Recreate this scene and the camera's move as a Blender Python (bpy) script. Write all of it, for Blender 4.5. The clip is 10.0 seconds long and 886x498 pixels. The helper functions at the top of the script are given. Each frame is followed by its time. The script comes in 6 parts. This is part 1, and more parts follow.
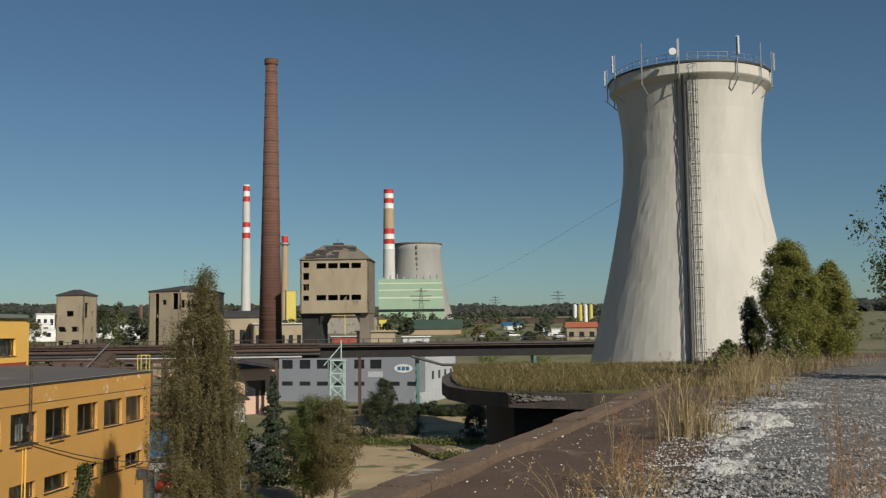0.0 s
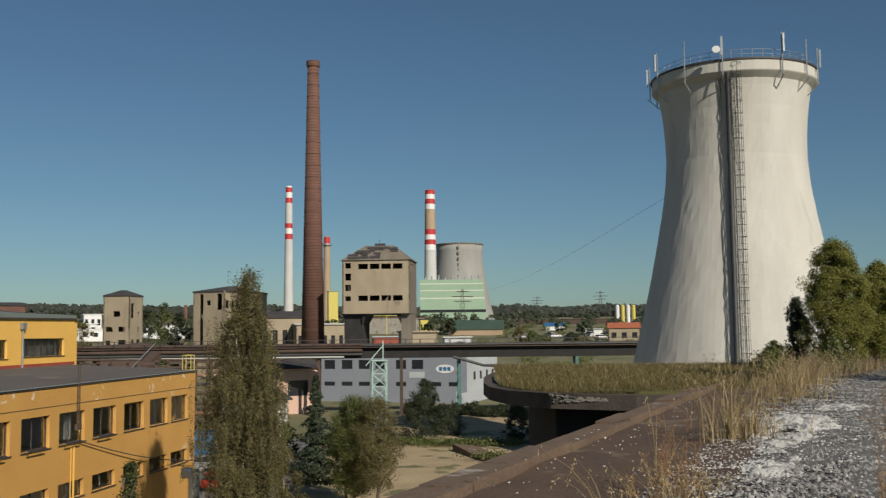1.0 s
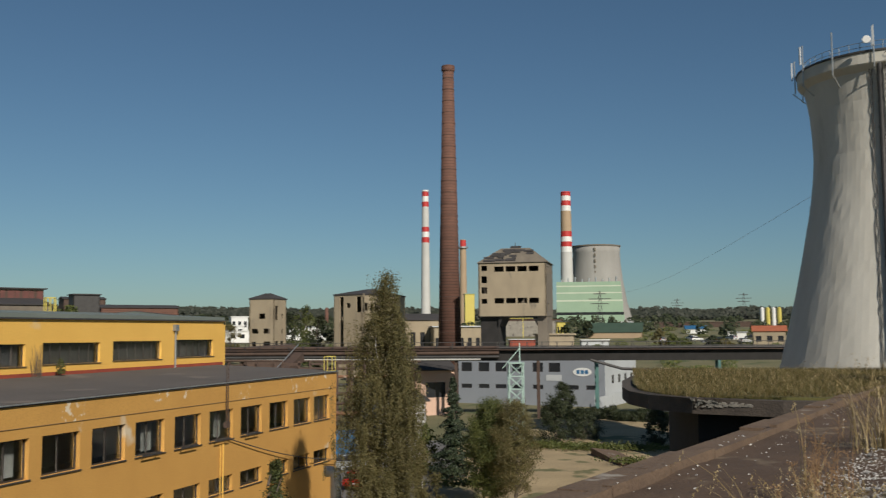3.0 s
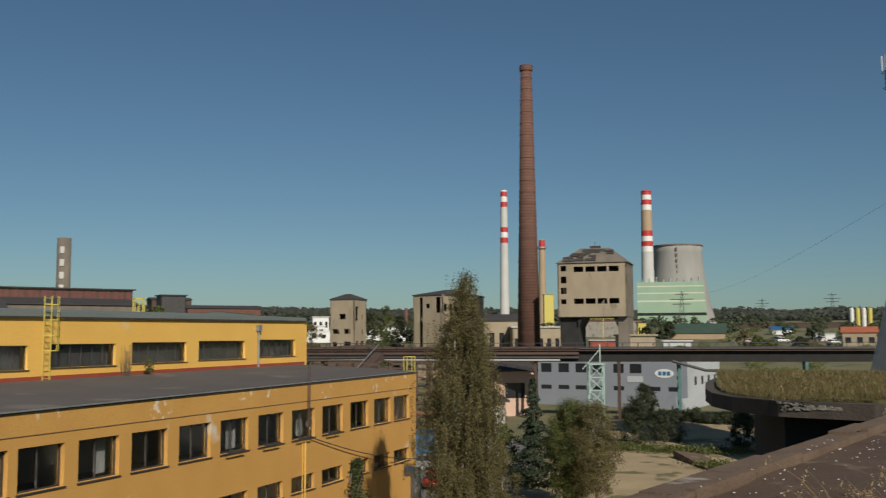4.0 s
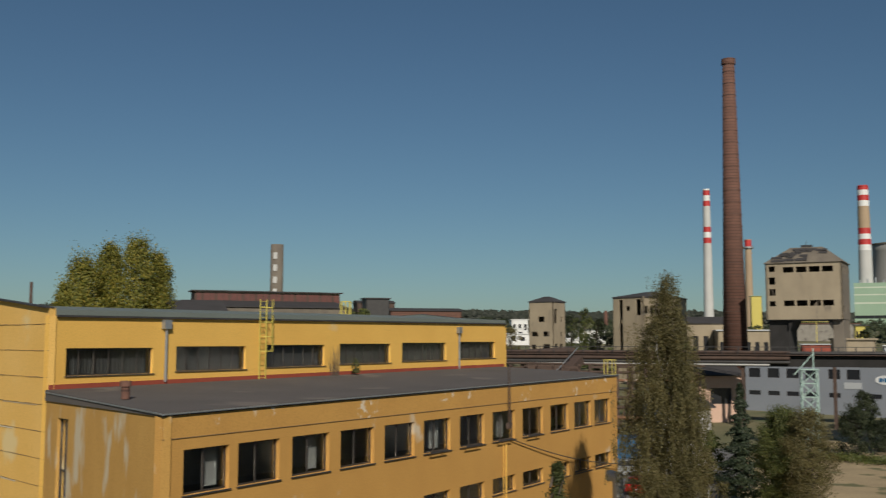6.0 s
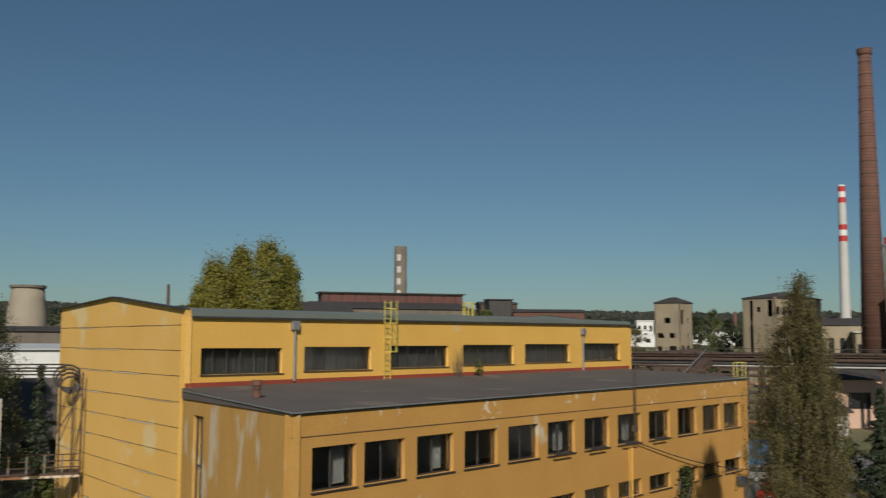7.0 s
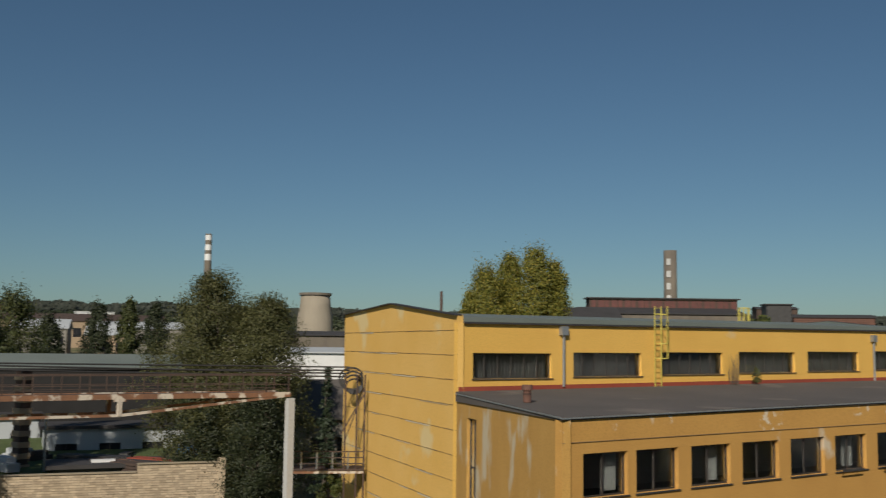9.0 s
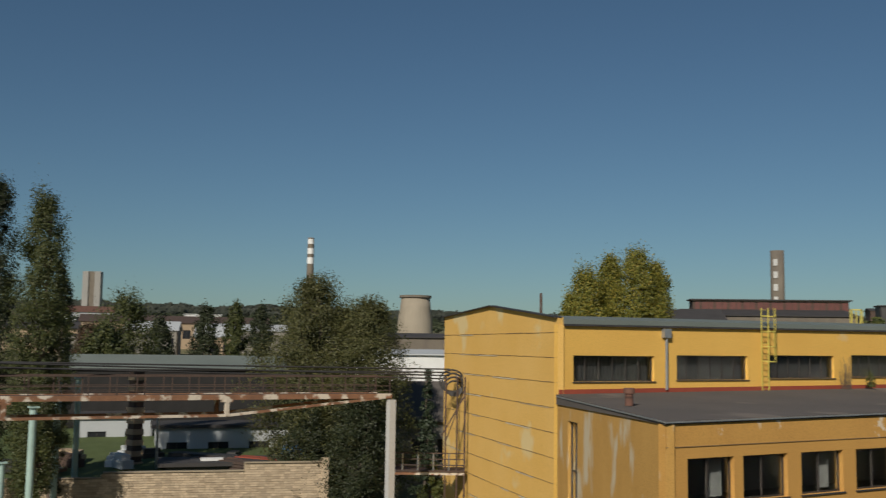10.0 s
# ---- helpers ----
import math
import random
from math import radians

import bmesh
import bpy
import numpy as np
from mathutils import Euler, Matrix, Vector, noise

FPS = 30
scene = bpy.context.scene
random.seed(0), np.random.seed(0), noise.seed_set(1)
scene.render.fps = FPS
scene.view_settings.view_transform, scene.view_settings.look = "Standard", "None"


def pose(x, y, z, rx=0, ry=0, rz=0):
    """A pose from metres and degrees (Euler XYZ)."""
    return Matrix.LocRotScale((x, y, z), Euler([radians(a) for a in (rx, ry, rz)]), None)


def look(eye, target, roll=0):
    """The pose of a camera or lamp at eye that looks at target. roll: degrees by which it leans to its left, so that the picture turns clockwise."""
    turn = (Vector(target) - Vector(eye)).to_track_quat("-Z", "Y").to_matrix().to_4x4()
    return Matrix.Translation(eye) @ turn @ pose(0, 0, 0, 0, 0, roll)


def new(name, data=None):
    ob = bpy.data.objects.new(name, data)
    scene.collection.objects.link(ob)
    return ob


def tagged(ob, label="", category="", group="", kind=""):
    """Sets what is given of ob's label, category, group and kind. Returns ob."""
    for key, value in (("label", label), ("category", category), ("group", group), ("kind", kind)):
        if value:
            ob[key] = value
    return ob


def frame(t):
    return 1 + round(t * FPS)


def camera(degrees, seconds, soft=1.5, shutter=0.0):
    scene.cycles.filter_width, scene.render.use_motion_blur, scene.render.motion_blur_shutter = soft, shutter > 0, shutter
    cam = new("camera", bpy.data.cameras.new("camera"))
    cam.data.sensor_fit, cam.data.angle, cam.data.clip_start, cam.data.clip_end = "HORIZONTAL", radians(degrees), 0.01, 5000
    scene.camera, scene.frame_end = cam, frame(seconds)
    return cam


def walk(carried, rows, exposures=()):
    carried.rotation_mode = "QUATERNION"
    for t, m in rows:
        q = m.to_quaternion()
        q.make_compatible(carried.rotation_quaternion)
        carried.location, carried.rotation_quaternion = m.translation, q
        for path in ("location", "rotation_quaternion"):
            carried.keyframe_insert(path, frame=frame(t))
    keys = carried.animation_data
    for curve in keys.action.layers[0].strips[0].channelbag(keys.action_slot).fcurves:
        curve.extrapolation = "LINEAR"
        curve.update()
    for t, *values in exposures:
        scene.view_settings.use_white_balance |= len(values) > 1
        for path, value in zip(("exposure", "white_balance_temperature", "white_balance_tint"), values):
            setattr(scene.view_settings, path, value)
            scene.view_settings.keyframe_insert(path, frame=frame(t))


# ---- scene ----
cam = camera(48.265, 10.0, soft=1.25, shutter=0.5)
EYE = (0.0, 0.0, 14.0)


def heading(yaw, pitch, roll):
    """A pose at the eye, turned left by yaw and up by pitch, in degrees."""
    a, b = radians(yaw), radians(pitch)
    ahead = Vector((-math.sin(a) * math.cos(b), math.cos(a) * math.cos(b), math.sin(b)))
    return look(EYE, Vector(EYE) + ahead * 10, roll)


PAN = [
    (0.0, 0.000, 4.867, -0.641), (0.5, 1.037, 4.893, -0.604), (1.0, 2.401, 4.921, -0.567), (1.5, 4.115, 4.941, -0.571),
    (2.0, 6.102, 4.995, -0.559), (2.5, 8.149, 5.073, -0.444), (4.0, 14.857, 5.181, -0.211), (4.5, 17.353, 5.200, -0.098),
    (5.0, 20.212, 5.262, -0.001), (6.5, 29.738, 5.359, 0.166), (7.0, 33.440, 5.384, 0.289), (7.5, 37.230, 5.450, 0.449),
    (8.0, 41.133, 5.495, 0.589), (8.5, 45.241, 5.541, 0.646), (9.0, 48.893, 5.578, 0.704), (9.5, 51.717, 5.595, 0.760),
    (10.0, 54.652, 5.631, 0.832),
]
walk(cam, [(t, heading(y, p, r)) for t, y, p, r in PAN], exposures=[(0.0, -0.06), (2.5, -0.08), (6.5, -0.33), (10.0, -0.31)])

# ---- daylight: clear autumn sky, sun behind the camera to the right ----
SUN_BEARING, SUN_HEIGHT = 146.0, 32.0
world = bpy.data.worlds.new("sky")
scene.world = world
world.use_nodes = True
sky = world.node_tree.nodes.new("ShaderNodeTexSky")
sky.sky_type, sky.sun_disc = "NISHITA", False
sky.sun_elevation, sky.sun_rotation = radians(SUN_HEIGHT), radians(SUN_BEARING)
sky.air_density, sky.dust_density, sky.ozone_density, sky.altitude = 1.0, 0.8, 2.6, 700
backing = world.node_tree.nodes["Background"]
tint = world.node_tree.nodes.new("ShaderNodeMix")
tint.data_type, tint.blend_type = "RGBA", "MULTIPLY"
tint.inputs[0].default_value = 1.0
world.node_tree.links.new(sky.outputs[0], tint.inputs[6])
tint.inputs[7].default_value = (0.75, 0.92, 0.95, 1.0)
world.node_tree.links.new(tint.outputs[2], backing.inputs[0])
backing.inputs[1].default_value = 0.058
lamp = bpy.data.lights.new("sun", "SUN")
lamp.energy, lamp.angle, lamp.color = 4.8, radians(0.55), (1.0, 0.92, 0.80)
sun = new("sun", lamp)
a, b = radians(SUN_BEARING), radians(SUN_HEIGHT)
sun.matrix_world = look((math.sin(a) * math.cos(b) * 200, math.cos(a) * math.cos(b) * 200, math.sin(b) * 200), (0, 0, 0))


# ---- mesh tools ----
class Shape:
    """Corners and faces of one mesh."""

    def __init__(self):
        self.v, self.f = [], []

    def add(self, verts, faces):
        k = len(self.v)
        self.v += [tuple(p) for p in verts]
        self.f += [tuple(i + k for i in q) for q in faces]
        return self

    def box(self, x0, y0, z0, x1, y1, z1, m=None):
        c = [(x0, y0, z0), (x1, y0, z0), (x1, y1, z0), (x0, y1, z0), (x0, y0, z1), (x1, y0, z1), (x1, y1, z1), (x0, y1, z1)]
        if m is not None:
            c = [m @ Vector(p) for p in c]
        return self.add(c, [(3, 2, 1, 0), (4, 5, 6, 7), (0, 1, 5, 4), (1, 2, 6, 5), (2, 3, 7, 6), (3, 0, 4, 7)])

    def prism(self, poly, z0, z1):
        n = len(poly)
        lo = list(z0) if isinstance(z0, (list, tuple)) else [z0] * n
        hi = list(z1) if isinstance(z1, (list, tuple)) else [z1] * n
        c = [(p[0], p[1], lo[i]) for i, p in enumerate(poly)] + [(p[0], p[1], hi[i]) for i, p in enumerate(poly)]
        return self.add(c, [tuple(range(n - 1, -1, -1)), tuple(range(n, 2 * n))] + [(i, (i + 1) % n, n + (i + 1) % n, n + i) for i in range(n)])

    def cyl(self, p0, p1, r0, r1=None, n=8, caps=True):
        p0, p1 = Vector(p0), Vector(p1)
        r1 = r0 if r1 is None else r1
        d = (p1 - p0).normalized()
        u = d.orthogonal().normalized()
        w = d.cross(u)
        ring = [u * math.cos(2 * math.pi * i / n) + w * math.sin(2 * math.pi * i / n) for i in range(n)]
        c = [p0 + q * r0 for q in ring] + [p1 + q * r1 for q in ring]
        f = [(i, (i + 1) % n, n + (i + 1) % n, n + i) for i in range(n)]
        return self.add(c, f + ([tuple(range(n - 1, -1, -1)), tuple(range(n, 2 * n))] if caps else []))

    def bar(self, p0, p1, w, h=None):
        """A square bar from p0 to p1, w across and h high."""
        p0, p1 = Vector(p0), Vector(p1)
        h = w if h is None else h
        d = (p1 - p0).normalized()
        up = Vector((0, 0, 1)) if abs(d.z) < 0.95 else Vector((1, 0, 0))
        s = d.cross(up).normalized() * w / 2
        t = s.cross(d).normalized() * h / 2
        c = [p + a * s + b * t for p in (p0, p1) for a, b in ((-1, -1), (1, -1), (1, 1), (-1, 1))]
        return self.add(c, [(3, 2, 1, 0), (4, 5, 6, 7), (0, 1, 5, 4), (1, 2, 6, 5), (2, 3, 7, 6), (3, 0, 4, 7)])

    def tube(self, pts, r, n=6):
        for p, q in zip(pts, pts[1:]):
            self.cyl(p, q, r, n=n)
        return self

    def sweep(self, pts, r, n=8):
        """One unbroken round tube along the points."""
        pts = [Vector(p) for p in pts]
        k0, m = len(self.v), len(pts)
        for i, p in enumerate(pts):
            d = (pts[min(i + 1, m - 1)] - pts[max(i - 1, 0)]).normalized()
            u = d.cross(Vector((0, 1, 0.001)) if abs(d.y) < 0.9 else Vector((1, 0, 0))).normalized()
            w = d.cross(u)
            self.v += [tuple(p + (u * math.cos(2 * math.pi * j / n) + w * math.sin(2 * math.pi * j / n)) * r) for j in range(n)]
        self.f += [(k0 + i * n + j, k0 + i * n + (j + 1) % n, k0 + (i + 1) * n + (j + 1) % n, k0 + (i + 1) * n + j) for i in range(m - 1) for j in range(n)]
        self.f += [tuple(k0 + j for j in range(n - 1, -1, -1)), tuple(k0 + (m - 1) * n + j for j in range(n))]
        return self

    def lathe(self, profile, n=32, close=True):
        c = [(r * math.cos(2 * math.pi * i / n), r * math.sin(2 * math.pi * i / n), z) for r, z in profile for i in range(n)]
        f = [(k * n + i, k * n + (i + 1) % n, (k + 1) * n + (i + 1) % n, (k + 1) * n + i) for k in range(len(profile) - 1) for i in range(n)]
        if close:
            f += [tuple(range(n - 1, -1, -1)), tuple(range((len(profile) - 1) * n, len(profile) * n))]
        return self.add(c, f)

    def wall(self, p, q, z0, z1, holes=(), thick=0.3):
        """An upright wall from p to q, its inner side to the left, with holes (x0, z0, x1, z1) cut through."""
        p, q = Vector((*p, 0)), Vector((*q, 0))
        length = (q - p).length
        d = (q - p) / length
        n = Vector((-d.y, d.x, 0)) * thick
        xs = sorted({0.0, length, *[h[0] for h in holes], *[h[2] for h in holes]})
        zs = sorted({z0, z1, *[h[1] for h in holes], *[h[3] for h in holes]})

        def at(x, z, k):
            return p + d * x + n * k + Vector((0, 0, z))

        for xa, xb in zip(xs, xs[1:]):
            for za, zb in zip(zs, zs[1:]):
                mx, mz = (xa + xb) / 2, (za + zb) / 2
                if any(h[0] < mx < h[2] and h[1] < mz < h[3] for h in holes):
                    continue
                self.add([at(xa, za, 0), at(xb, za, 0), at(xb, zb, 0), at(xa, zb, 0)], [(0, 1, 2, 3)])
                self.add([at(xa, za, 1), at(xb, za, 1), at(xb, zb, 1), at(xa, zb, 1)], [(3, 2, 1, 0)])
        for x0, a0, x1, a1 in list(holes):
            for (xa, za), (xb, zb) in (((x0, a0), (x1, a0)), ((x1, a0), (x1, a1)), ((x1, a1), (x0, a1)), ((x0, a1), (x0, a0))):
                self.add([at(xa, za, 0), at(xb, zb, 0), at(xb, zb, 1), at(xa, za, 1)], [(3, 2, 1, 0)])
        for (xa, za), (xb, zb) in (((0, z0), (length, z0)), ((length, z0), (length, z1)), ((length, z1), (0, z1)), ((0, z1), (0, z0))):
            self.add([at(xa, za, 0), at(xb, zb, 0), at(xb, zb, 1), at(xa, za, 1)], [(0, 1, 2, 3)])
        return self


def thing(name, x, y, z, turn=0.0, label="", category="", group="", kind=""):
    ob = new(name)
    ob.empty_display_size = 0.3
    ob.matrix_world = pose(x, y, z, 0, 0, turn)
    return tagged(ob, label, category, group, kind)


def mesh_of(name, shape, material, smooth=False):
    data = bpy.data.meshes.new(name)
    data.from_pydata([tuple(p) for p in shape.v], [], shape.f)
    if smooth:
        data.polygons.foreach_set("use_smooth", [True] * len(data.polygons))
    data.materials.append(material)
    data.update()
    return data


def part(name, shape, material, parent=None, label="", smooth=False):
    ob = new(name, shape if isinstance(shape, bpy.types.Mesh) else mesh_of(name, shape, material, smooth))
    ob.parent = parent
    return tagged(ob, label)


def lone(name, shape, material, x=0, y=0, z=0, turn=0.0, label="", category="", group="", kind="", smooth=False):
    """A thing of one mesh."""
    ob = new(name, mesh_of(name, shape, material, smooth))
    ob.matrix_world = pose(x, y, z, 0, 0, turn)
    return tagged(ob, label, category, group, kind)


def spot(bearing, dist):
    """The place at a compass bearing (degrees to the right of +y) and distance from the lookout."""
    return math.sin(radians(bearing)) * dist, math.cos(radians(bearing)) * dist


RISE_R = [0, 80, 95, 120, 150, 175, 200, 300, 450, 600, 900, 1300, 1800, 2400, 4800]
RISE_Z = [0.6, 0.6, 1.2, 1.6, 2.2, 2.6, 4.0, 9.0, 14.5, 18.5, 26.5, 35.0, 55.0, 50.0, 40.0]


def ground_z(x, y):
    """The land lies flat round the works and climbs to wooded hills; higher to the west."""
    r = math.hypot(x, y)
    west = min(1.0, max(0.0, -math.degrees(math.atan2(x, y)) / 70)) if y > -abs(x) else 0.5
    return float(np.interp(r, RISE_R, RISE_Z)) + west * float(np.interp(r, [0, 90, 600, 1800, 4800], [0, 0, 4, 18, 10]))


# ---- materials ----
def surface(name, first, second, size=2.0, rough=0.85, bump=0.15, metal=0.0, streak=0.0, third=None, patch=0.62, fine=18.0, island=0.0, course=0.0, flake=None):
    """Two colours mixed by coarse and fine noise; streak draws it out downwards; third shows in patches; course adds level joints."""
    m = bpy.data.materials.new(name)
    m.use_nodes = True
    nt = m.node_tree
    n, link = nt.nodes, nt.links.new
    bsdf = n["Principled BSDF"]
    bsdf.inputs["Roughness"].default_value = rough
    bsdf.inputs["Metallic"].default_value = metal
    where = n.new("ShaderNodeTexCoord")
    coords = where.outputs["Object"]

    def noise_at(scale, detail, stretch=0.0):
        mp = n.new("ShaderNodeMapping")
        link(coords, mp.inputs[0])
        mp.inputs["Scale"].default_value = (1, 1, 1 - 0.92 * stretch)
        t = n.new("ShaderNodeTexNoise")
        t.inputs["Scale"].default_value, t.inputs["Detail"].default_value = scale, detail
        link(mp.outputs[0], t.inputs["Vector"])
        return t.outputs["Fac"]

    def ramp(value, lo, hi):
        r = n.new("ShaderNodeMapRange")
        r.inputs["From Min"].default_value, r.inputs["From Max"].default_value = lo, hi
        link(value, r.inputs["Value"])
        return r.outputs[0]

    def mix(fac, c1, c2):
        x = n.new("ShaderNodeMix")
        x.data_type = "RGBA"
        link(fac, x.inputs["Factor"])
        for k, c in (("A", c1), ("B", c2)):
            sock = [s for s in x.inputs if s.name == k and s.type == "RGBA"][0]
            if isinstance(c, tuple):
                sock.default_value = (*c, 1)
            else:
                link(c, sock)
        return [s for s in x.outputs if s.type == "RGBA"][0]

    coarse = noise_at(1 / size, 5, streak)
    grain = noise_at(fine, 4)
    col = mix(ramp(coarse, 0.3, 0.7), first, second)
    half = tuple(0.55 * c for c in second)
    g = n.new("ShaderNodeMath")
    g.operation = "MULTIPLY"
    link(ramp(grain, 0.45, 0.75), g.inputs[0])
    g.inputs[1].default_value = 0.45
    col = mix(g.outputs[0], col, half)
    if third:
        col = mix(ramp(noise_at(0.9 / size, 8, streak), patch, patch + 0.06), col, third)
    if flake:
        chip = n.new("ShaderNodeMath")
        chip.operation = "MULTIPLY"
        link(ramp(noise_at(0.45, 3), 0.56, 0.60), chip.inputs[0])
        link(ramp(noise_at(2.6, 10), 0.53, 0.57), chip.inputs[1])
        col = mix(chip.outputs[0], col, flake)
    if island:
        info = n.new("ShaderNodeNewGeometry")
        h = n.new("ShaderNodeHueSaturation")
        link(ramp(info.outputs["Random Per Island"], 0, 1), h.inputs["Value"])
        n[h.name].inputs["Value"].default_value = 1
        mr = n.new("ShaderNodeMapRange")
        mr.inputs["To Min"].default_value, mr.inputs["To Max"].default_value = 1 - island, 1 + island
        link(info.outputs["Random Per Island"], mr.inputs["Value"])
        link(mr.outputs[0], h.inputs["Value"])
        link(col, h.inputs["Color"])
        col = h.outputs[0]
    height = grain
    if course:
        sep = n.new("ShaderNodeSeparateXYZ")
        link(coords, sep.inputs[0])
        w = n.new("ShaderNodeMath")
        w.operation = "MULTIPLY"
        link(sep.outputs["Z"], w.inputs[0])
        w.inputs[1].default_value = 1 / course
        fr = n.new("ShaderNodeMath")
        fr.operation = "FRACT"
        link(w.outputs[0], fr.inputs[0])
        lt = n.new("ShaderNodeMath")
        lt.operation = "LESS_THAN"
        link(fr.outputs[0], lt.inputs[0])
        lt.inputs[1].default_value = 0.14
        col = mix(lt.outputs[0], col, half)
    link(col, bsdf.inputs["Base Color"])
    if bump:
        b = n.new("ShaderNodeBump")
        b.inputs["Strength"].default_value, b.inputs["Distance"].default_value = bump, 0.05
        link(height, b.inputs["Height"])
        link(b.outputs[0], bsdf.inputs["Normal"])
    return m


def leafy(name, first, second, third, through_light=0.35):
    """Leaves: each one its own shade between three colours, and some light comes through."""
    m = bpy.data.materials.new(name)
    m.use_nodes = True
    nt = m.node_tree
    n, link = nt.nodes, nt.links.new
    info = n.new("ShaderNodeNewGeometry")
    r = n.new("ShaderNodeValToRGB")
    r.color_ramp.elements[0].color, r.color_ramp.elements[1].color = (*first, 1), (*third, 1)
    e = r.color_ramp.elements.new(0.6)
    e.color = (*second, 1)
    link(info.outputs["Random Per Island"], r.inputs[0])
    bsdf = n["Principled BSDF"]
    bsdf.inputs["Roughness"].default_value = 0.6
    link(r.outputs[0], bsdf.inputs["Base Color"])
    tr = n.new("ShaderNodeBsdfTranslucent")
    link(r.outputs[0], tr.inputs["Color"])
    mx = n.new("ShaderNodeMixShader")
    mx.inputs[0].default_value = through_light
    link(bsdf.outputs[0], mx.inputs[1])
    link(tr.outputs[0], mx.inputs[2])
    link(mx.outputs[0], n["Material Output"].inputs[0])
    return m


def glassy(name, tint, rough=0.03):
    m = bpy.data.materials.new(name)
    m.use_nodes = True
    b = m.node_tree.nodes["Principled BSDF"]
    b.inputs["Base Color"].default_value = (*tint, 1)
    b.inputs["Transmission Weight"].default_value = 1.0
    b.inputs["Roughness"].default_value = rough
    b.inputs["IOR"].default_value = 1.45
    return m


OCHRE_FLAKED = surface("flaking_ochre_render", (0.54, 0.295, 0.073), (0.48, 0.255, 0.063), 2.5, 0.9, 0.15, flake=(0.62, 0.52, 0.38))
FILLER = surface("pale_filler", (0.66, 0.58, 0.42), (0.58, 0.50, 0.35), 0.5, 0.9, 0.2)
YELLOW = surface("yellow_render", (0.76, 0.455, 0.10), (0.70, 0.405, 0.085), 3.0, 0.9, 0.12, third=(0.62, 0.48, 0.27), patch=0.66)
YELLOW_GABLE = surface("patched_yellow_panels", (0.76, 0.475, 0.14), (0.72, 0.43, 0.105), 3.2, 0.9, 0.10, third=(0.68, 0.52, 0.25), patch=0.6)
OCHRE = surface("ochre_render", (0.54, 0.295, 0.073), (0.48, 0.255, 0.063), 2.5, 0.9, 0.12, third=(0.55, 0.46, 0.33), patch=0.64)
OCHRE_END = surface("stained_ochre_render", (0.52, 0.30, 0.08), (0.44, 0.245, 0.06), 1.3, 0.9, 0.15, streak=0.75, third=(0.50, 0.42, 0.29), patch=0.55)
CONCRETE = surface("old_concrete", (0.30, 0.28, 0.24), (0.22, 0.20, 0.17), 1.5, 0.9, 0.4, third=(0.10, 0.09, 0.08), patch=0.6)
DARK_CONCRETE = surface("sooty_concrete", (0.09, 0.085, 0.08), (0.06, 0.055, 0.05), 1.5, 0.95, 0.3)
TOWER = surface("whitewashed_concrete", (0.57, 0.55, 0.49), (0.47, 0.45, 0.395), 2.6, 0.85, 0.1, streak=0.8, third=(0.42, 0.40, 0.345), patch=0.66, fine=22.0)
RUIN = surface("ruin_render", (0.37, 0.305, 0.21), (0.28, 0.23, 0.16), 3.0, 0.92, 0.3, streak=0.5, third=(0.19, 0.16, 0.12), patch=0.62)
RUIN_DARK = surface("bare_ruin_concrete", (0.20, 0.17, 0.13), (0.13, 0.11, 0.09), 2.5, 0.92, 0.3, streak=0.6)
BRICK = surface("chimney_brick", (0.165, 0.080, 0.056), (0.12, 0.060, 0.044), 1.4, 0.9, 0.3, third=(0.30, 0.22, 0.17), patch=0.72, fine=5.0, course=0.6)
ROOF_FELT = surface("roofing_felt", (0.118, 0.102, 0.092), (0.09, 0.08, 0.072), 4.0, 0.9, 0.2, third=(0.16, 0.135, 0.115), patch=0.62)
ROOF_GREEN = surface("grey_green_roofing", (0.17, 0.195, 0.175), (0.14, 0.165, 0.15), 4.0, 0.7, 0.05)
SLATE = surface("dark_roofing", (0.055, 0.05, 0.05), (0.04, 0.037, 0.036), 2.0, 0.85, 0.1)
JOINT = surface("brown_joint", (0.30, 0.20, 0.09), (0.22, 0.14, 0.07), 0.8, 0.9, 0.0)
RED_TRIM = surface("red_flashing", (0.33, 0.07, 0.035), (0.25, 0.05, 0.03), 1.5, 0.7, 0.05)
METAL_GREY = surface("galvanised_steel", (0.42, 0.44, 0.44), (0.33, 0.35, 0.36), 1.0, 0.45, 0.05, metal=0.6)
METAL_DARK = surface("dark_steel", (0.055, 0.052, 0.05), (0.035, 0.033, 0.032), 1.0, 0.6, 0.1)
FRAME_DARK = surface("dark_window_frame", (0.045, 0.035, 0.03), (0.03, 0.025, 0.022), 1.0, 0.6, 0.05)
RUST = surface("rusty_steel", (0.27, 0.13, 0.065), (0.17, 0.085, 0.05), 0.7, 0.85, 0.2, third=(0.56, 0.49, 0.40), patch=0.53)
RUST_DARK = surface("dark_rusty_steel", (0.10, 0.062, 0.045), (0.06, 0.04, 0.032), 0.9, 0.85, 0.2)
YELLOW_STEEL = surface("yellow_paint_steel", (0.62, 0.52, 0.11), (0.52, 0.43, 0.10), 0.6, 0.5, 0.03)
TEAL = surface("teal_paint_steel", (0.10, 0.21, 0.19), (0.07, 0.16, 0.145), 0.8, 0.55, 0.05)
PALE_TEAL = surface("pale_teal_paint_steel", (0.38, 0.52, 0.47), (0.30, 0.42, 0.38), 0.8, 0.55, 0.05)
WHITE = surface("white_paint", (0.76, 0.76, 0.74), (0.66, 0.66, 0.64), 2.0, 0.6, 0.03)
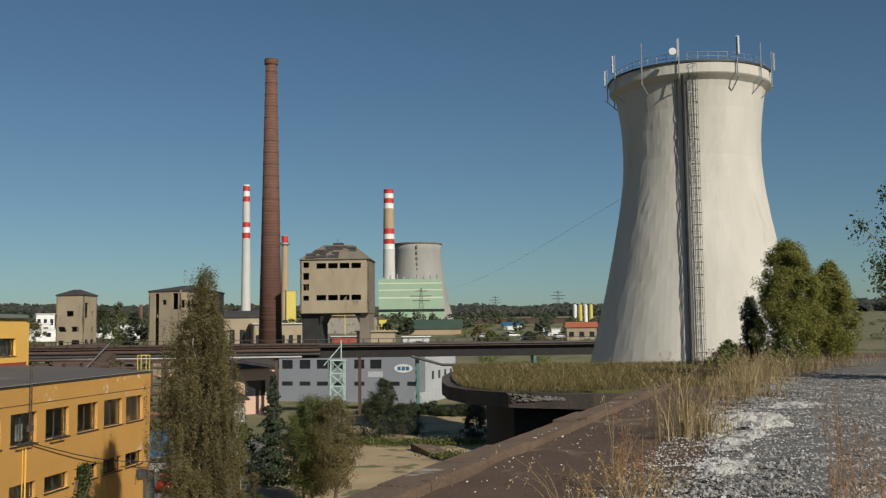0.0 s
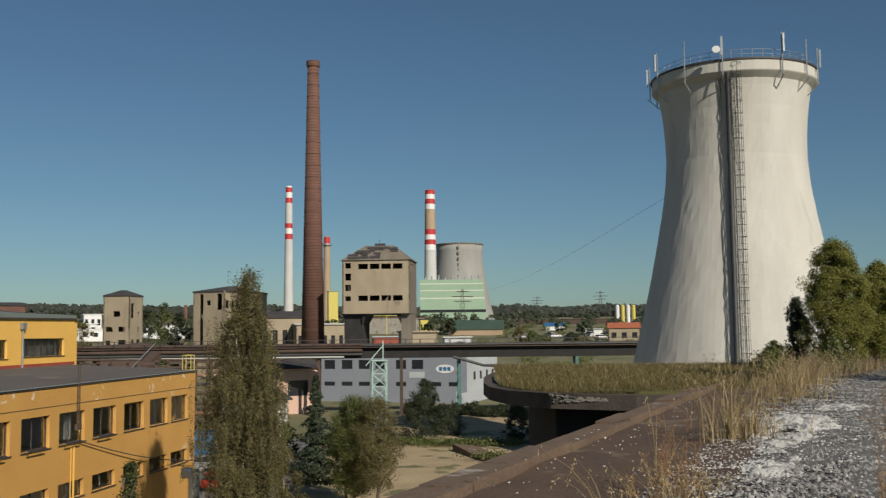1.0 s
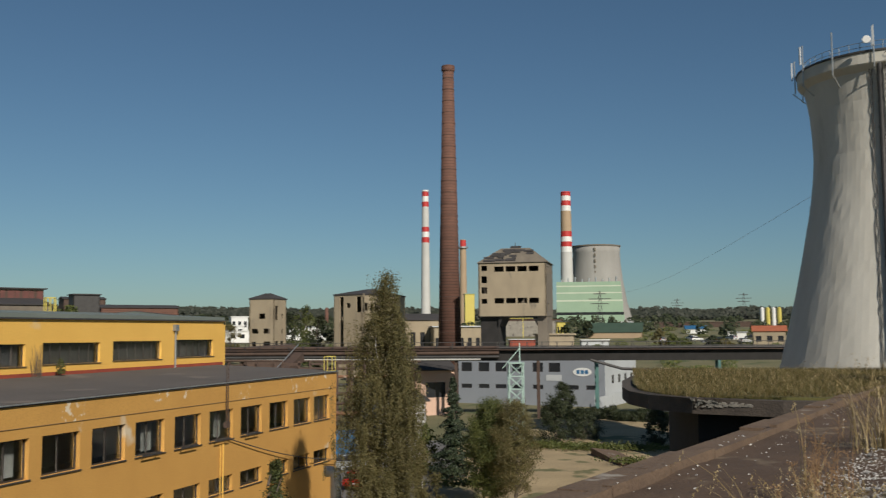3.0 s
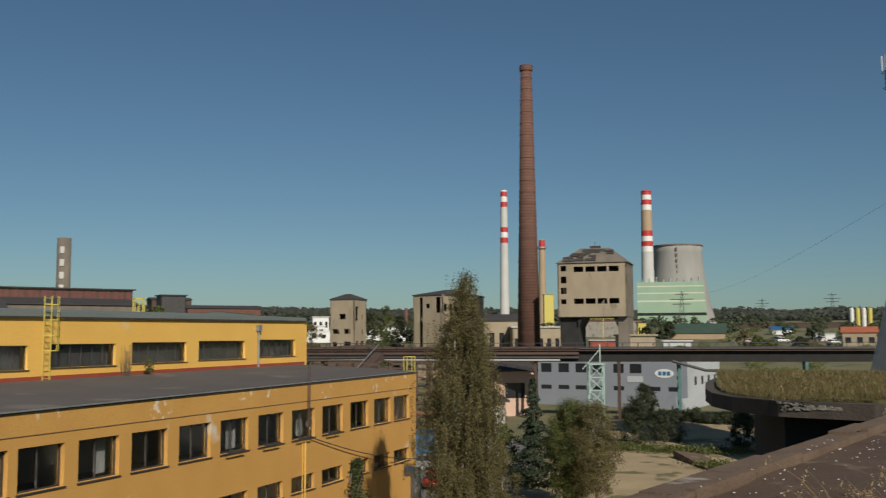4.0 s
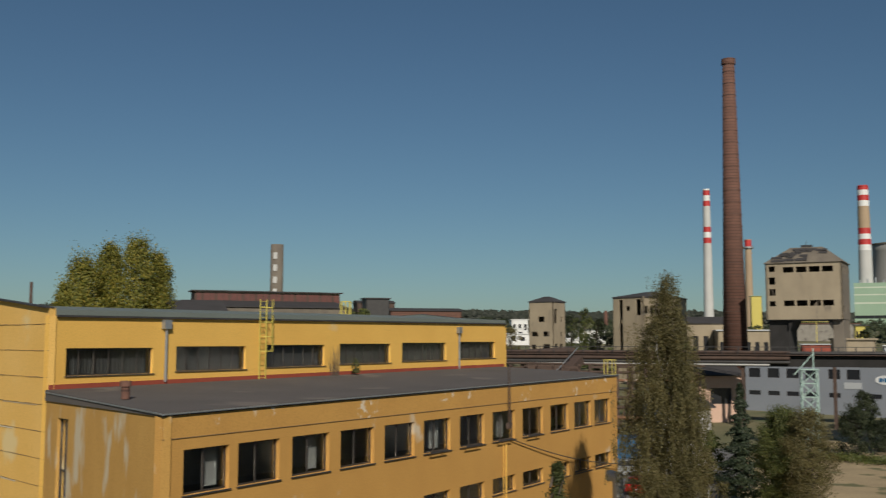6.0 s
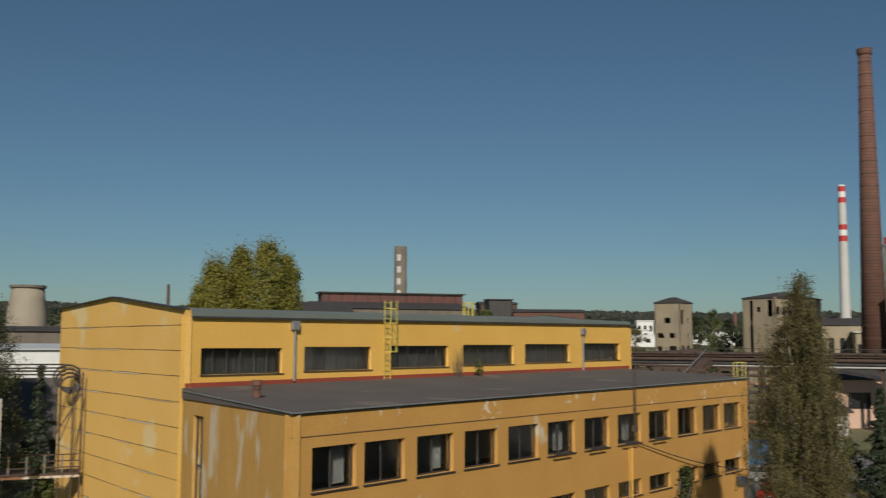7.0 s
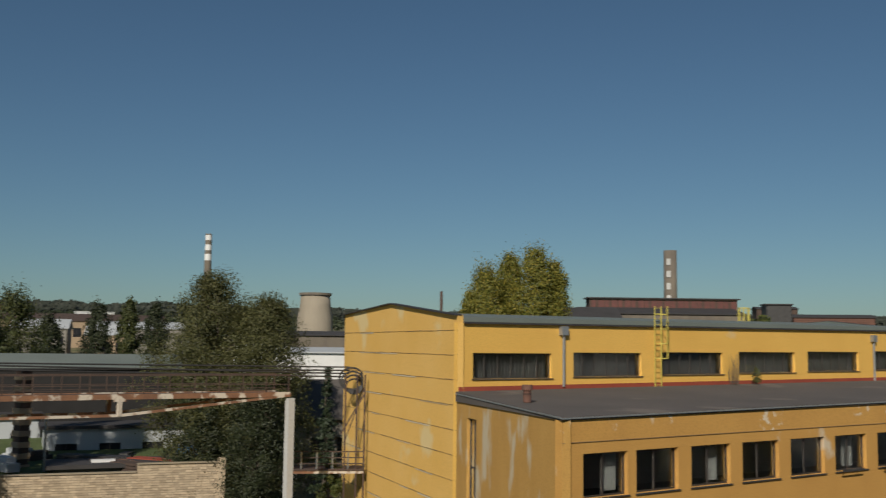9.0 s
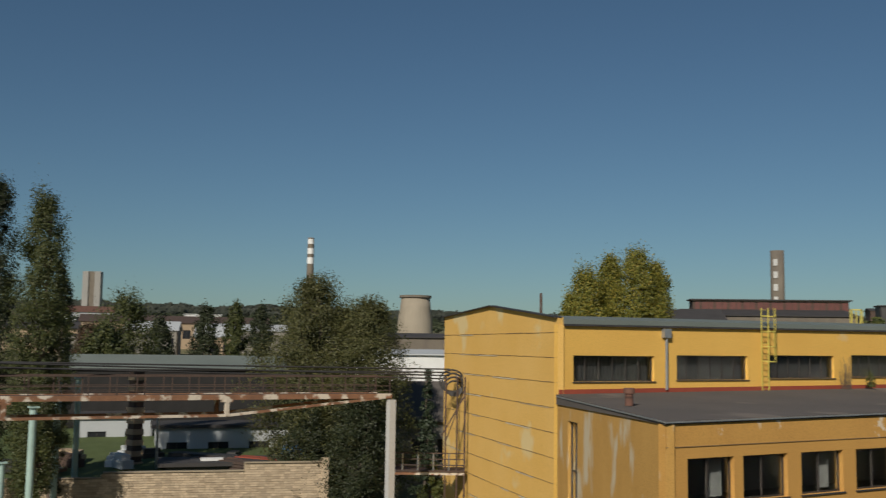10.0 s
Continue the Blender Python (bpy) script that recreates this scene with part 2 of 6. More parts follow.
RED = surface("red_paint", (0.52, 0.035, 0.03), (0.42, 0.03, 0.028), 2.0, 0.6, 0.03)
CHIMNEY_GREY = surface("pale_concrete", (0.55, 0.545, 0.52), (0.46, 0.455, 0.435), 6.0, 0.85, 0.1, streak=0.6)
TAN_CONCRETE = surface("tan_concrete", (0.42, 0.31, 0.20), (0.34, 0.25, 0.165), 5.0, 0.85, 0.1, streak=0.6)
GREEN_CLAD = surface("pale_green_cladding", (0.30, 0.42, 0.30), (0.26, 0.375, 0.265), 12.0, 0.7, 0.0)
GREEN_PALE = surface("cream_green_cladding", (0.55, 0.60, 0.48), (0.48, 0.53, 0.42), 12.0, 0.7, 0.0)
GREY_CLAD = surface("grey_blue_cladding", (0.25, 0.27, 0.30), (0.22, 0.24, 0.27), 6.0, 0.55, 0.02)
PALE_CLAD = surface("light_grey_cladding", (0.48, 0.50, 0.51), (0.42, 0.44, 0.45), 6.0, 0.6, 0.02)
PINK = surface("pale_pink_render", (0.62, 0.42, 0.32), (0.55, 0.37, 0.28), 3.0, 0.9, 0.1)
BLUE = surface("blue_paint", (0.035, 0.15, 0.30), (0.03, 0.12, 0.24), 1.5, 0.5, 0.05)
ROOM = surface("room_wall", (0.24, 0.23, 0.21), (0.19, 0.18, 0.17), 2.0, 0.9, 0.0)
# mid-grey cloth for the wing curtains
CLOTH = surface("grey_curtain", (0.15, 0.15, 0.145), (0.11, 0.11, 0.105), 0.4, 0.9, 0.1)
SAND = surface("dry_sandy_soil", (0.42, 0.32, 0.185), (0.32, 0.245, 0.14), 3.5, 0.95, 0.4, third=(0.13, 0.125, 0.055), patch=0.56, fine=6.0)
EARTH = surface("rough_grass_ground", (0.125, 0.125, 0.055), (0.19, 0.165, 0.085), 9.0, 0.95, 0.4, third=(0.07, 0.09, 0.03), patch=0.55, fine=2.5)
LAWN = surface("short_green_grass", (0.085, 0.115, 0.03), (0.06, 0.085, 0.022), 2.0, 0.95, 0.4)
ASPHALT = surface("grey_asphalt", (0.17, 0.165, 0.16), (0.13, 0.125, 0.12), 3.0, 0.9, 0.1)
ROOF_SOIL = surface("brown_roof_soil", (0.105, 0.064, 0.039), (0.075, 0.046, 0.029), 1.2, 0.95, 0.5, third=(0.16, 0.12, 0.08), patch=0.6)
GRAVEL_BED = surface("grey_gravel_bed", (0.19, 0.182, 0.168), (0.115, 0.11, 0.10), 0.5, 0.95, 1.0, third=(0.40, 0.39, 0.37), patch=0.64, fine=30.0)
STONE_GREY = surface("grey_stone", (0.26, 0.25, 0.235), (0.19, 0.185, 0.175), 0.3, 0.95, 0.3, island=0.55)
STONE_WHITE = surface("white_stone", (0.66, 0.65, 0.62), (0.55, 0.54, 0.51), 0.3, 0.95, 0.3, island=0.2)
# near-black that paints shade into pier, coal house and girder; also the long shed walls
SHADE_BLACK = surface("shade_black", (0.028, 0.026, 0.025), (0.018, 0.017, 0.016), 1.5, 0.95, 0.2)
# near-black cloth for the hall curtains
DULL_CLOTH = surface("near_black_curtain", (0.035, 0.035, 0.035), (0.02, 0.02, 0.02), 0.35, 0.9, 0.1, streak=0.9)
BARK = surface("grey_bark", (0.13, 0.105, 0.08), (0.09, 0.07, 0.055), 0.5, 0.95, 0.5, streak=0.5)
BIRCH_BARK = surface("white_birch_bark", (0.55, 0.53, 0.49), (0.40, 0.38, 0.34), 0.5, 0.8, 0.2, third=(0.06, 0.05, 0.045), patch=0.6)
PALE_STONE = surface("pale_sandstone", (0.50, 0.40, 0.28), (0.42, 0.33, 0.225), 0.8, 0.9, 0.3, island=0.22)
GLASS = glassy("window_glass", (0.75, 0.80, 0.80))
PANE_FAR = surface("dark_glazing", (0.028, 0.03, 0.034), (0.02, 0.022, 0.026), 3.0, 0.08, 0.0)
BIRCH_LEAF = leafy("birch_leaves", (0.12, 0.108, 0.040), (0.16, 0.14, 0.052), (0.22, 0.18, 0.075), 0.4)
GREEN_LEAF = leafy("green_leaves", (0.065, 0.085, 0.02), (0.105, 0.125, 0.032), (0.17, 0.17, 0.045))
YELLOW_LEAF = leafy("yellowing_leaves", (0.11, 0.13, 0.022), (0.22, 0.215, 0.035), (0.40, 0.31, 0.05))
POPLAR_LEAF = leafy("poplar_leaves", (0.12, 0.135, 0.024), (0.19, 0.195, 0.036), (0.30, 0.265, 0.055), 0.45)
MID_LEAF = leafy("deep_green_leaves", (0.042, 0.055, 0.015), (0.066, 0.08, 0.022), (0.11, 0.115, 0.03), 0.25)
MID_OLIVE = leafy("olive_leaves", (0.062, 0.068, 0.02), (0.092, 0.095, 0.029), (0.135, 0.125, 0.042), 0.3)
BROWN_LEAF = leafy("brown_leaves", (0.05, 0.032, 0.02), (0.085, 0.052, 0.03), (0.13, 0.08, 0.04), 0.2)
# for dark shrubs, and for painted shade in western undergrowth and two poplars
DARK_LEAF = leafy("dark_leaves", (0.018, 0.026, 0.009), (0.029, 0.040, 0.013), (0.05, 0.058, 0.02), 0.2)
NEEDLES = leafy("spruce_needles", (0.014, 0.026, 0.012), (0.028, 0.045, 0.018), (0.05, 0.065, 0.03), 0.1)
DRY_GRASS = leafy("dry_grass", (0.27, 0.19, 0.08), (0.40, 0.30, 0.145), (0.54, 0.44, 0.26), 0.3)
OLIVE_GRASS = leafy("olive_grass", (0.085, 0.076, 0.022), (0.14, 0.112, 0.036), (0.23, 0.17, 0.068), 0.3)
FOREST = leafy("far_forest", (0.025, 0.030, 0.020), (0.029, 0.034, 0.022), (0.034, 0.037, 0.024), 0.1)


# ---- the land ----
RINGS = [0, 30, 60, 80, 95, 107, 120, 135, 150, 162, 175, 200, 250, 300, 380, 450, 520, 600, 750, 900, 1100, 1300, 1550, 1800, 2400, 3400, 4800]
land = Shape()
STEPS = 72
land.v = [(r * math.sin(2 * math.pi * k / STEPS), r * math.cos(2 * math.pi * k / STEPS), ground_z(r * math.sin(2 * math.pi * k / STEPS), r * math.cos(2 * math.pi * k / STEPS)) - 0.02) for r in RINGS for k in range(STEPS)]
land.f = [(i * STEPS + k, (i + 1) * STEPS + k, (i + 1) * STEPS + (k + 1) % STEPS, i * STEPS + (k + 1) % STEPS) for i in range(len(RINGS) - 1) for k in range(STEPS)]
land.f = [f[::-1] for f in land.f]
lone("ground", land, EARTH, label="rough grassy ground rising to wooded hills", category="ground", kind="structure", smooth=True)


def sheet(name, outline, material, label, category, lift=0.04, step=2.5):
    """A patch of ground cover draped on the land inside a convex outline."""
    s = Shape()
    xs, ys = [p[0] for p in outline], [p[1] for p in outline]

    def inside(x, y):
        n = len(outline)
        return all((outline[(i + 1) % n][0] - outline[i][0]) * (y - outline[i][1]) - (outline[(i + 1) % n][1] - outline[i][1]) * (x - outline[i][0]) >= 0 for i in range(n))

    nx, ny = int((max(xs) - min(xs)) / step) + 1, int((max(ys) - min(ys)) / step) + 1
    for i in range(nx):
        for j in range(ny):
            x, y = min(xs) + i * step, min(ys) + j * step
            if inside(x + step / 2, y + step / 2):
                c = [(x, y), (x + step, y), (x + step, y + step), (x, y + step)]
                s.add([(a, b, ground_z(a, b) + lift) for a, b in c], [(0, 1, 2, 3)])
    return lone(name, s, material, label=label, category=category, kind="structure", smooth=True)


sheet("lot", [(-18, 60), (16, 60), (14, 112), (9, 138), (-4, 145), (-15, 145), (-19, 100)], SAND, "bare sandy yard with patches of dry grass", "yard", 0.12)
sheet("yard_pavement", [(-34, 70), (-17, 70), (-18, 118), (-34, 118)], ASPHALT, "worn asphalt yard beside the office wing", "pavement", 0.15)
sheet("road", [(3, 140), (24, 128), (26, 176), (6, 186)], ASPHALT, "grey asphalt road behind the yard", "road", 0.15)


# ---- the bunker roof that the lookout stands on ----
EDGE = (0.3425, 0.9395)      # the way of the roof's long edge
OUT = (-0.9395, 0.3425)      # from the roof outwards to the yard


def roof_at(along, out):
    return -0.54 + EDGE[0] * along + OUT[0] * out, 10.88 + EDGE[1] * along + OUT[1] * out


ROOF_Z = 12.3
KERB = surface("dirty_kerb", (0.165, 0.11, 0.07), (0.115, 0.075, 0.05), 0.8, 0.95, 0.5, third=(0.30, 0.27, 0.23), patch=0.64)
DARK_SLAB = surface("stained_dark_concrete", (0.085, 0.068, 0.054), (0.055, 0.045, 0.038), 0.8, 0.95, 0.5, third=(0.16, 0.13, 0.10), patch=0.66)
bunker = thing("bunker", 0, 0, 0, 0, "old flat-roofed concrete bunker with brown soil and gravel on its roof", "bunker", kind="structure")
body = Shape().prism([roof_at(-40, 0), roof_at(-40, -34), roof_at(66, -34), roof_at(66, 0)], -1.0, ROOF_Z - 0.04)
part("body", body, CONCRETE, bunker, "weathered concrete bunker walls")
# soil cover, slightly uneven, on the roof
soil = Shape()
NA, NO = 150, 30
for i in range(NA + 1):
    for j in range(NO + 1):
        x, y = roof_at(-38 + 102 * i / NA, -0.45 - 32 * (j / NO) ** 1.5)
        soil.v.append((x, y, ROOF_Z + 0.02 + 0.10 * noise.noise((x * 0.6, y * 0.6, 0)) * min(1, j / 4) + 0.04 * noise.noise((x * 2.2, y * 2.2, 4))))
soil.f = [(i * (NO + 1) + j, i * (NO + 1) + j + 1, (i + 1) * (NO + 1) + j + 1, (i + 1) * (NO + 1) + j) for i in range(NA) for j in range(NO)]
soil.f = [f[::-1] for f in soil.f]
part("soil", soil, ROOF_SOIL, bunker, "dark brown soil on the roof", smooth=True)
rng = random.Random(3)
for i in range(34):
    a0, a1 = -6 + i * 2.0, -6 + i * 2.0 + 1.97
    k = Shape()
    dz = rng.uniform(-0.03, 0.03)
    k.prism([roof_at(a0, 0.22), roof_at(a0, -0.42), roof_at(a1, -0.42), roof_at(a1, 0.22)], ROOF_Z - 0.35, ROOF_Z + 0.06 + dz)
    k.prism([roof_at(a0, -0.30), roof_at(a0, -0.42), roof_at(a1, -0.42), roof_at(a1, -0.30)], ROOF_Z + 0.06 + dz, ROOF_Z + 0.13 + dz)
    part("kerb_slab", k, KERB, bunker, "worn concrete edge slab")

# the grassed platform that juts out of the bunker
PLAT = [(7.6, 28.2), (4.24, 28.42), (1.9, 29.6), (0.7, 31.3), (0.1, 33.6), (-0.1, 36.5), (-0.1, 41), (0.3, 46), (1.6, 49), (4.5, 51), (16.5, 52)]
platform = thing("platform", 0, 0, 0, 0, "overgrown concrete loading platform jutting from the bunker", "platform", kind="structure")
part("slab", Shape().prism(PLAT[::-1], 11.78, 12.22), DARK_SLAB, platform, "chipped concrete slab with a broken edge")
# the shadow under the slab is put into the pier's near-black colour
part("pier", Shape().prism([(2.1, 30.3), (9, 29.2), (17, 50), (2.0, 48)], -1.0, 11.78), SHADE_BLACK, platform, "concrete supporting wall with its shade painted near-black")
crumb = Shape()
for i in range(70):
    t = rng.random()
    x, y = 1.9 + 1.6 * t, 29.55 - 0.75 * t
    crumb.box(-rng.uniform(0.02, 0.07), -0.02, -0.018, rng.uniform(0.02, 0.07), 0.03, 0.02, Matrix.Translation((x, y + 0.004, 12.07 + rng.uniform(-0.09, 0.1) * (1.3 - t))) @ Euler((rng.uniform(-0.3, 0.3), rng.uniform(-0.2, 0.2), -0.44)).to_matrix().to_4x4())
part("broken_edge", crumb, CONCRETE, platform, "freshly broken pale concrete edge")


# ---- the cooling tower ----
tower = thing("cooling_tower", 23.4, 91.8, 0.6, 0, "tall whitewashed concrete cooling tower with antennas on its rim", "cooling tower")
PROFILE = [(13.0, -1), (11.9, 3), (10.75, 7), (9.75, 10.8), (8.85, 14.4), (8.1, 17.6), (7.42, 21), (6.85, 24), (6.45, 26.6), (6.27, 28.9), (6.3, 31), (6.45, 33), (6.72, 34.8), (6.9, 35.6)]


def tower_r(z):
    return float(np.interp(z, [p[1] for p in PROFILE], [p[0] for p in PROFILE]))


shell = Shape()
LIFTS, STAVES = 44, 104
g = np.random.default_rng(77)
for z in np.linspace(-1, 35.6, LIFTS):
    wobble = g.normal(size=STAVES) * 0.010
    shell.v += [((tower_r(z) + wobble[i]) * math.cos(2 * math.pi * i / STAVES), (tower_r(z) + wobble[i]) * math.sin(2 * math.pi * i / STAVES), z) for i in range(STAVES)]
shell.f = [(k * STAVES + i, k * STAVES + (i + 1) % STAVES, (k + 1) * STAVES + (i + 1) % STAVES, (k + 1) * STAVES + i) for k in range(LIFTS - 1) for i in range(STAVES)]
part("shell", shell, TOWER, tower, "whitewashed concrete shell with faint formwork panels")
part("rim", Shape().lathe([(6.85, 35.3), (7.35, 35.75), (7.42, 35.85), (7.42, 36.75), (6.7, 36.75), (6.5, 35.4)], 72, False), TOWER, tower, "projecting concrete rim")
part("cornice", Shape().lathe([(7.46, 36.72), (7.52, 36.74), (7.52, 36.9), (6.6, 36.9), (6.6, 36.72)], 72, False), METAL_DARK, tower, "dark sheet-metal edge")


def on_tower(side, z, off=0.0):
    """A place on the shell, side degrees to the right of the face that looks at the lookout."""
    a = radians(180 + 14.3 - side)
    r = tower_r(z) + off
    return math.sin(a) * r, math.cos(a) * r, z


def beside(metres, z, off=0.0):
    """A place on the shell, so many metres to the right of the face that looks at the lookout."""
    return on_tower(math.degrees(metres / tower_r(z)), z, off)


LAD = 0.32      # middle of the ladder
rail_a, rail_b, cage = Shape(), Shape(), Shape()
zs = [4 + 32.5 * k / 60 for k in range(61)]
for za, zb in zip(zs, zs[1:]):
    rail_a.bar(beside(LAD - 0.22, za, 0.2), beside(LAD - 0.22, zb, 0.2), 0.05)
    rail_b.bar(beside(LAD + 0.22, za, 0.2), beside(LAD + 0.22, zb, 0.2), 0.05)
    for sx, o in ((-0.34, 0.5), (0.0, 0.85), (0.34, 0.5)):
        cage.bar(beside(LAD + sx, za, o), beside(LAD + sx, zb, o), 0.03)
for z in zs[::2]:
    ring = [beside(LAD + sx, z, o) for sx, o in ((-0.22, 0.2), (-0.36, 0.5), (-0.2, 0.78), (0.0, 0.86), (0.2, 0.78), (0.36, 0.5), (0.22, 0.2))]
    for p, q in zip(ring, ring[1:]):
        cage.bar(p, q, 0.04)
ladder = part("ladder", rail_a, METAL_DARK, tower, "dark steel ladder with a safety cage")
part("stile", rail_b, METAL_DARK, ladder)
part("cage", cage, METAL_DARK, ladder)
for za in zs[:-1]:
    part("rung", Shape().bar(beside(LAD - 0.22, za, 0.2), beside(LAD + 0.22, za, 0.2), 0.03), METAL_DARK, ladder)
pipe = Shape().sweep([beside(LAD - 0.72, z, 0.24) for z in zs], 0.23, 10)
part("cable_duct", pipe, METAL_DARK, tower, "black cable duct beside the ladder")
for z in zs[1::4]:
    part("duct_clamp", Shape().bar(beside(LAD - 1.02, z, 0.1), beside(LAD - 0.42, z, 0.1), 0.1, 0.06), METAL_DARK, tower)
g = random.Random(5)
for off in (-1.35, -1.5):
    thin = Shape().sweep([beside(LAD + off + 0.07 * g.uniform(-1, 1), z, 0.1) for z in zs], 0.035, 5)
    part("cable", thin, METAL_DARK, tower, "thin cable down the shell")
rail = Shape()
for k in range(48):
    a0, a1 = 2 * math.pi * k / 48, 2 * math.pi * (k + 1) / 48
    p, q = (math.cos(a0) * 6.9, math.sin(a0) * 6.9), (math.cos(a1) * 6.9, math.sin(a1) * 6.9)
    rail.cyl((*p, 36.9), (*p, 37.75), 0.03, n=5)
    for z in (37.35, 37.75):
        rail.cyl((*p, z), (*q, z), 0.025, n=5)
part("railing", rail, METAL_GREY, tower, "thin steel railing round the rim")


def antenna(side, top, panel, low=0.0):
    a = radians(180 + 14.3 - side)
    x, y = math.sin(a) * 7.62, math.cos(a) * 7.62
    m = part("antenna_mast", Shape().cyl((x, y, 35.2 - low), (x, y, top), 0.06, n=6), METAL_GREY, tower, "slim steel antenna mast")
    if panel:
        t = Matrix.Translation((x * 1.03, y * 1.03, top - 1.0)) @ Matrix.Rotation(-a, 4, "Z")
        part("panel_antenna", Shape().box(-0.085, -0.06, -0.75, 0.085, 0.06, 0.85, t), PALE_CLAD, m, "grey-white upright panel antenna")


for side, top, panel in ((-80, 38.2, 1), (-60, 38.9, 1), (-32, 39.0, 0), (-6, 38.9, 1), (33, 39.1, 1), (55, 38.8, 0), (73, 38.5, 1), (-110, 38.0, 0), (140, 38.2, 1)):
    antenna(side, top, panel)
dish = Shape().lathe([(0.02, 0.0), (0.25, 0.06), (0.34, 0.2), (0.30, 0.26), (0.02, 0.26)], 16)
d = part("dish_antenna", dish, WHITE, tower, "small round dish antenna")
p = on_tower(-9, 36.7, 1.4)
d.matrix_local = Matrix.Translation((p[0], p[1], 37.5)) @ Euler((radians(90), 0, radians(-14))).to_matrix().to_4x4()
for side in (-86, -60, -32, -6, 33, 55, 73):
    p, q = on_tower(side, 34.4, 0.05), on_tower(side, 35.4, 0.95)
    part("bracket", Shape().bar(p, q, 0.08), METAL_GREY, tower)


# ---- windows ----
def window(parent, p, q, x0, z0, x1, z1, bars=(), deep=0.16, glass=GLASS, frame_mat=FRAME_DARK, rails=(), w=0.07, sill=None):
    """A window set back in a wall from p to q: frame, pane and, if asked for, a sill."""
    p, q = Vector((*p, 0)), Vector((*q, 0))
    d = (q - p).normalized()
    n = Vector((-d.y, d.x, 0))
    m = Matrix((( d.x, n.x, 0, p.x), (d.y, n.y, 0, p.y), (0, 0, 1, 0), (0, 0, 0, 1)))
    f = Shape()
    f.box(x0, deep, z0, x1, deep + 0.08, z0 + w, m).box(x0, deep, z1 - w, x1, deep + 0.08, z1, m)
    f.box(x0, deep, z0 + w, x0 + w, deep + 0.08, z1 - w, m).box(x1 - w, deep, z0 + w, x1, deep + 0.08, z1 - w, m)
    for b in bars:
        x = x0 + (x1 - x0) * b
        f.box(x - w / 2, deep + 0.005, z0 + w, x + w / 2, deep + 0.075, z1 - w, m)
    for b in rails:
        z = z0 + (z1 - z0) * b
        f.box(x0 + w, deep + 0.01, z - w / 2, x1 - w, deep + 0.07, z + w / 2, m)
    win = part("window", f, frame_mat, parent)
    pane = part("pane", Shape().box(x0 + w, deep + 0.03, z0 + w, x1 - w, deep + 0.045, z1 - w, m), glass, win)
    pane.visible_shadow = glass is not GLASS
    if sill:
        part("sill", Shape().box(x0 - 0.06, -0.07, z0 - 0.05, x1 + 0.06, deep, z0 - 0.004, m), sill, win, "sheet-metal sill")
    return win, m


# ---- the yellow building: tall hall with a lower office wing in front ----
TURN = 84.18
WING_Z, EAVE_Z = 11.62, 15.1
wing = thing("office_wing", -24.02, 26.43, 0, TURN, "flat-roofed ochre office wing with dark windows and peeling paint", "building")
W = [(0.22, 0), (41.05, 0), (44.6, 11.3), (3.9, 11.3)]
STARTS = [1.03, 3.76, 6.84, 9.98, 13.22, 16.48, 19.86, 23.28, 26.78, 30.4, 33.82, 36.98]
WIDE = [2.28, 2.33, 2.38, 2.43, 2.46, 2.47, 2.54, 2.6, 2.62, 2.58, 2.6, 2.62]
rows = [(8.57, 10.17), (5.74, 6.6), (1.9, 3.1)]
holes = [(x, za, x + w, zb) for x, w in zip(STARTS, WIDE) for za, zb in rows]
part("front_wall", Shape().wall(W[0], W[1], 0.3, 10.58, holes, 0.35), OCHRE, wing, "ochre rendered front wall with pale peeled patches")
part("fascia", Shape().prism([(0.22, -0.02), (41.05, -0.02), (41.05, 0.35), (0.22, 0.35)], 10.584, [11.4, 11.62, 11.62, 11.4]), OCHRE_FLAKED, wing, "ochre upper wall with pale flaking paint")
part("end_wall", Shape().wall((3.9 - 0.06, 11.3 - 0.02), W[0], 0.3, 11.4, [(1.5, 2.0, 2.75, 10.75)], 0.35), OCHRE_END, wing, "stained ochre end wall with a tall window strip")
part("far_wall", Shape().wall(W[1], W[2], 0.3, WING_Z - 0.12, (), 0.35), OCHRE, wing)
part("roof", Shape().prism([(0.12, -0.1), (41.15, -0.1), (44.7, 11.26), (3.75, 11.26)], [11.4, 11.62, 11.62, 11.4], [11.52, 11.76, WING_Z + 0.42, WING_Z + 0.24]), ROOF_FELT, wing, "flat dark felt roof")
edge = Shape().bar((0.1, -0.13, 11.47), (41.15, -0.13, 11.73), 0.05, 0.05).bar((0.08, -0.1, 11.49), (3.72, 11.2, WING_Z + 0.14), 0.05, 0.05)
part("roof_edge", edge, METAL_GREY, wing, "grey sheet-metal roof edge")
part("groove", Shape().bar((0.22, -0.03, 10.6), (41.05, -0.03, 10.6), 0.02, 0.022), JOINT, wing, "shadowed joint line in the render")
part("back_partition", Shape().box(2.5, 5.2, 0.3, 42, 5.35, WING_Z - 0.14), ROOM, wing)
for z in (0.3, 4.2, 7.75):
    part("inner_floor", Shape().prism([(0.4, 0.36), (41, 0.36), (42.5, 5.1), (2.2, 5.1)], z, z + 0.2), ROOM, wing)
rng = random.Random(8)
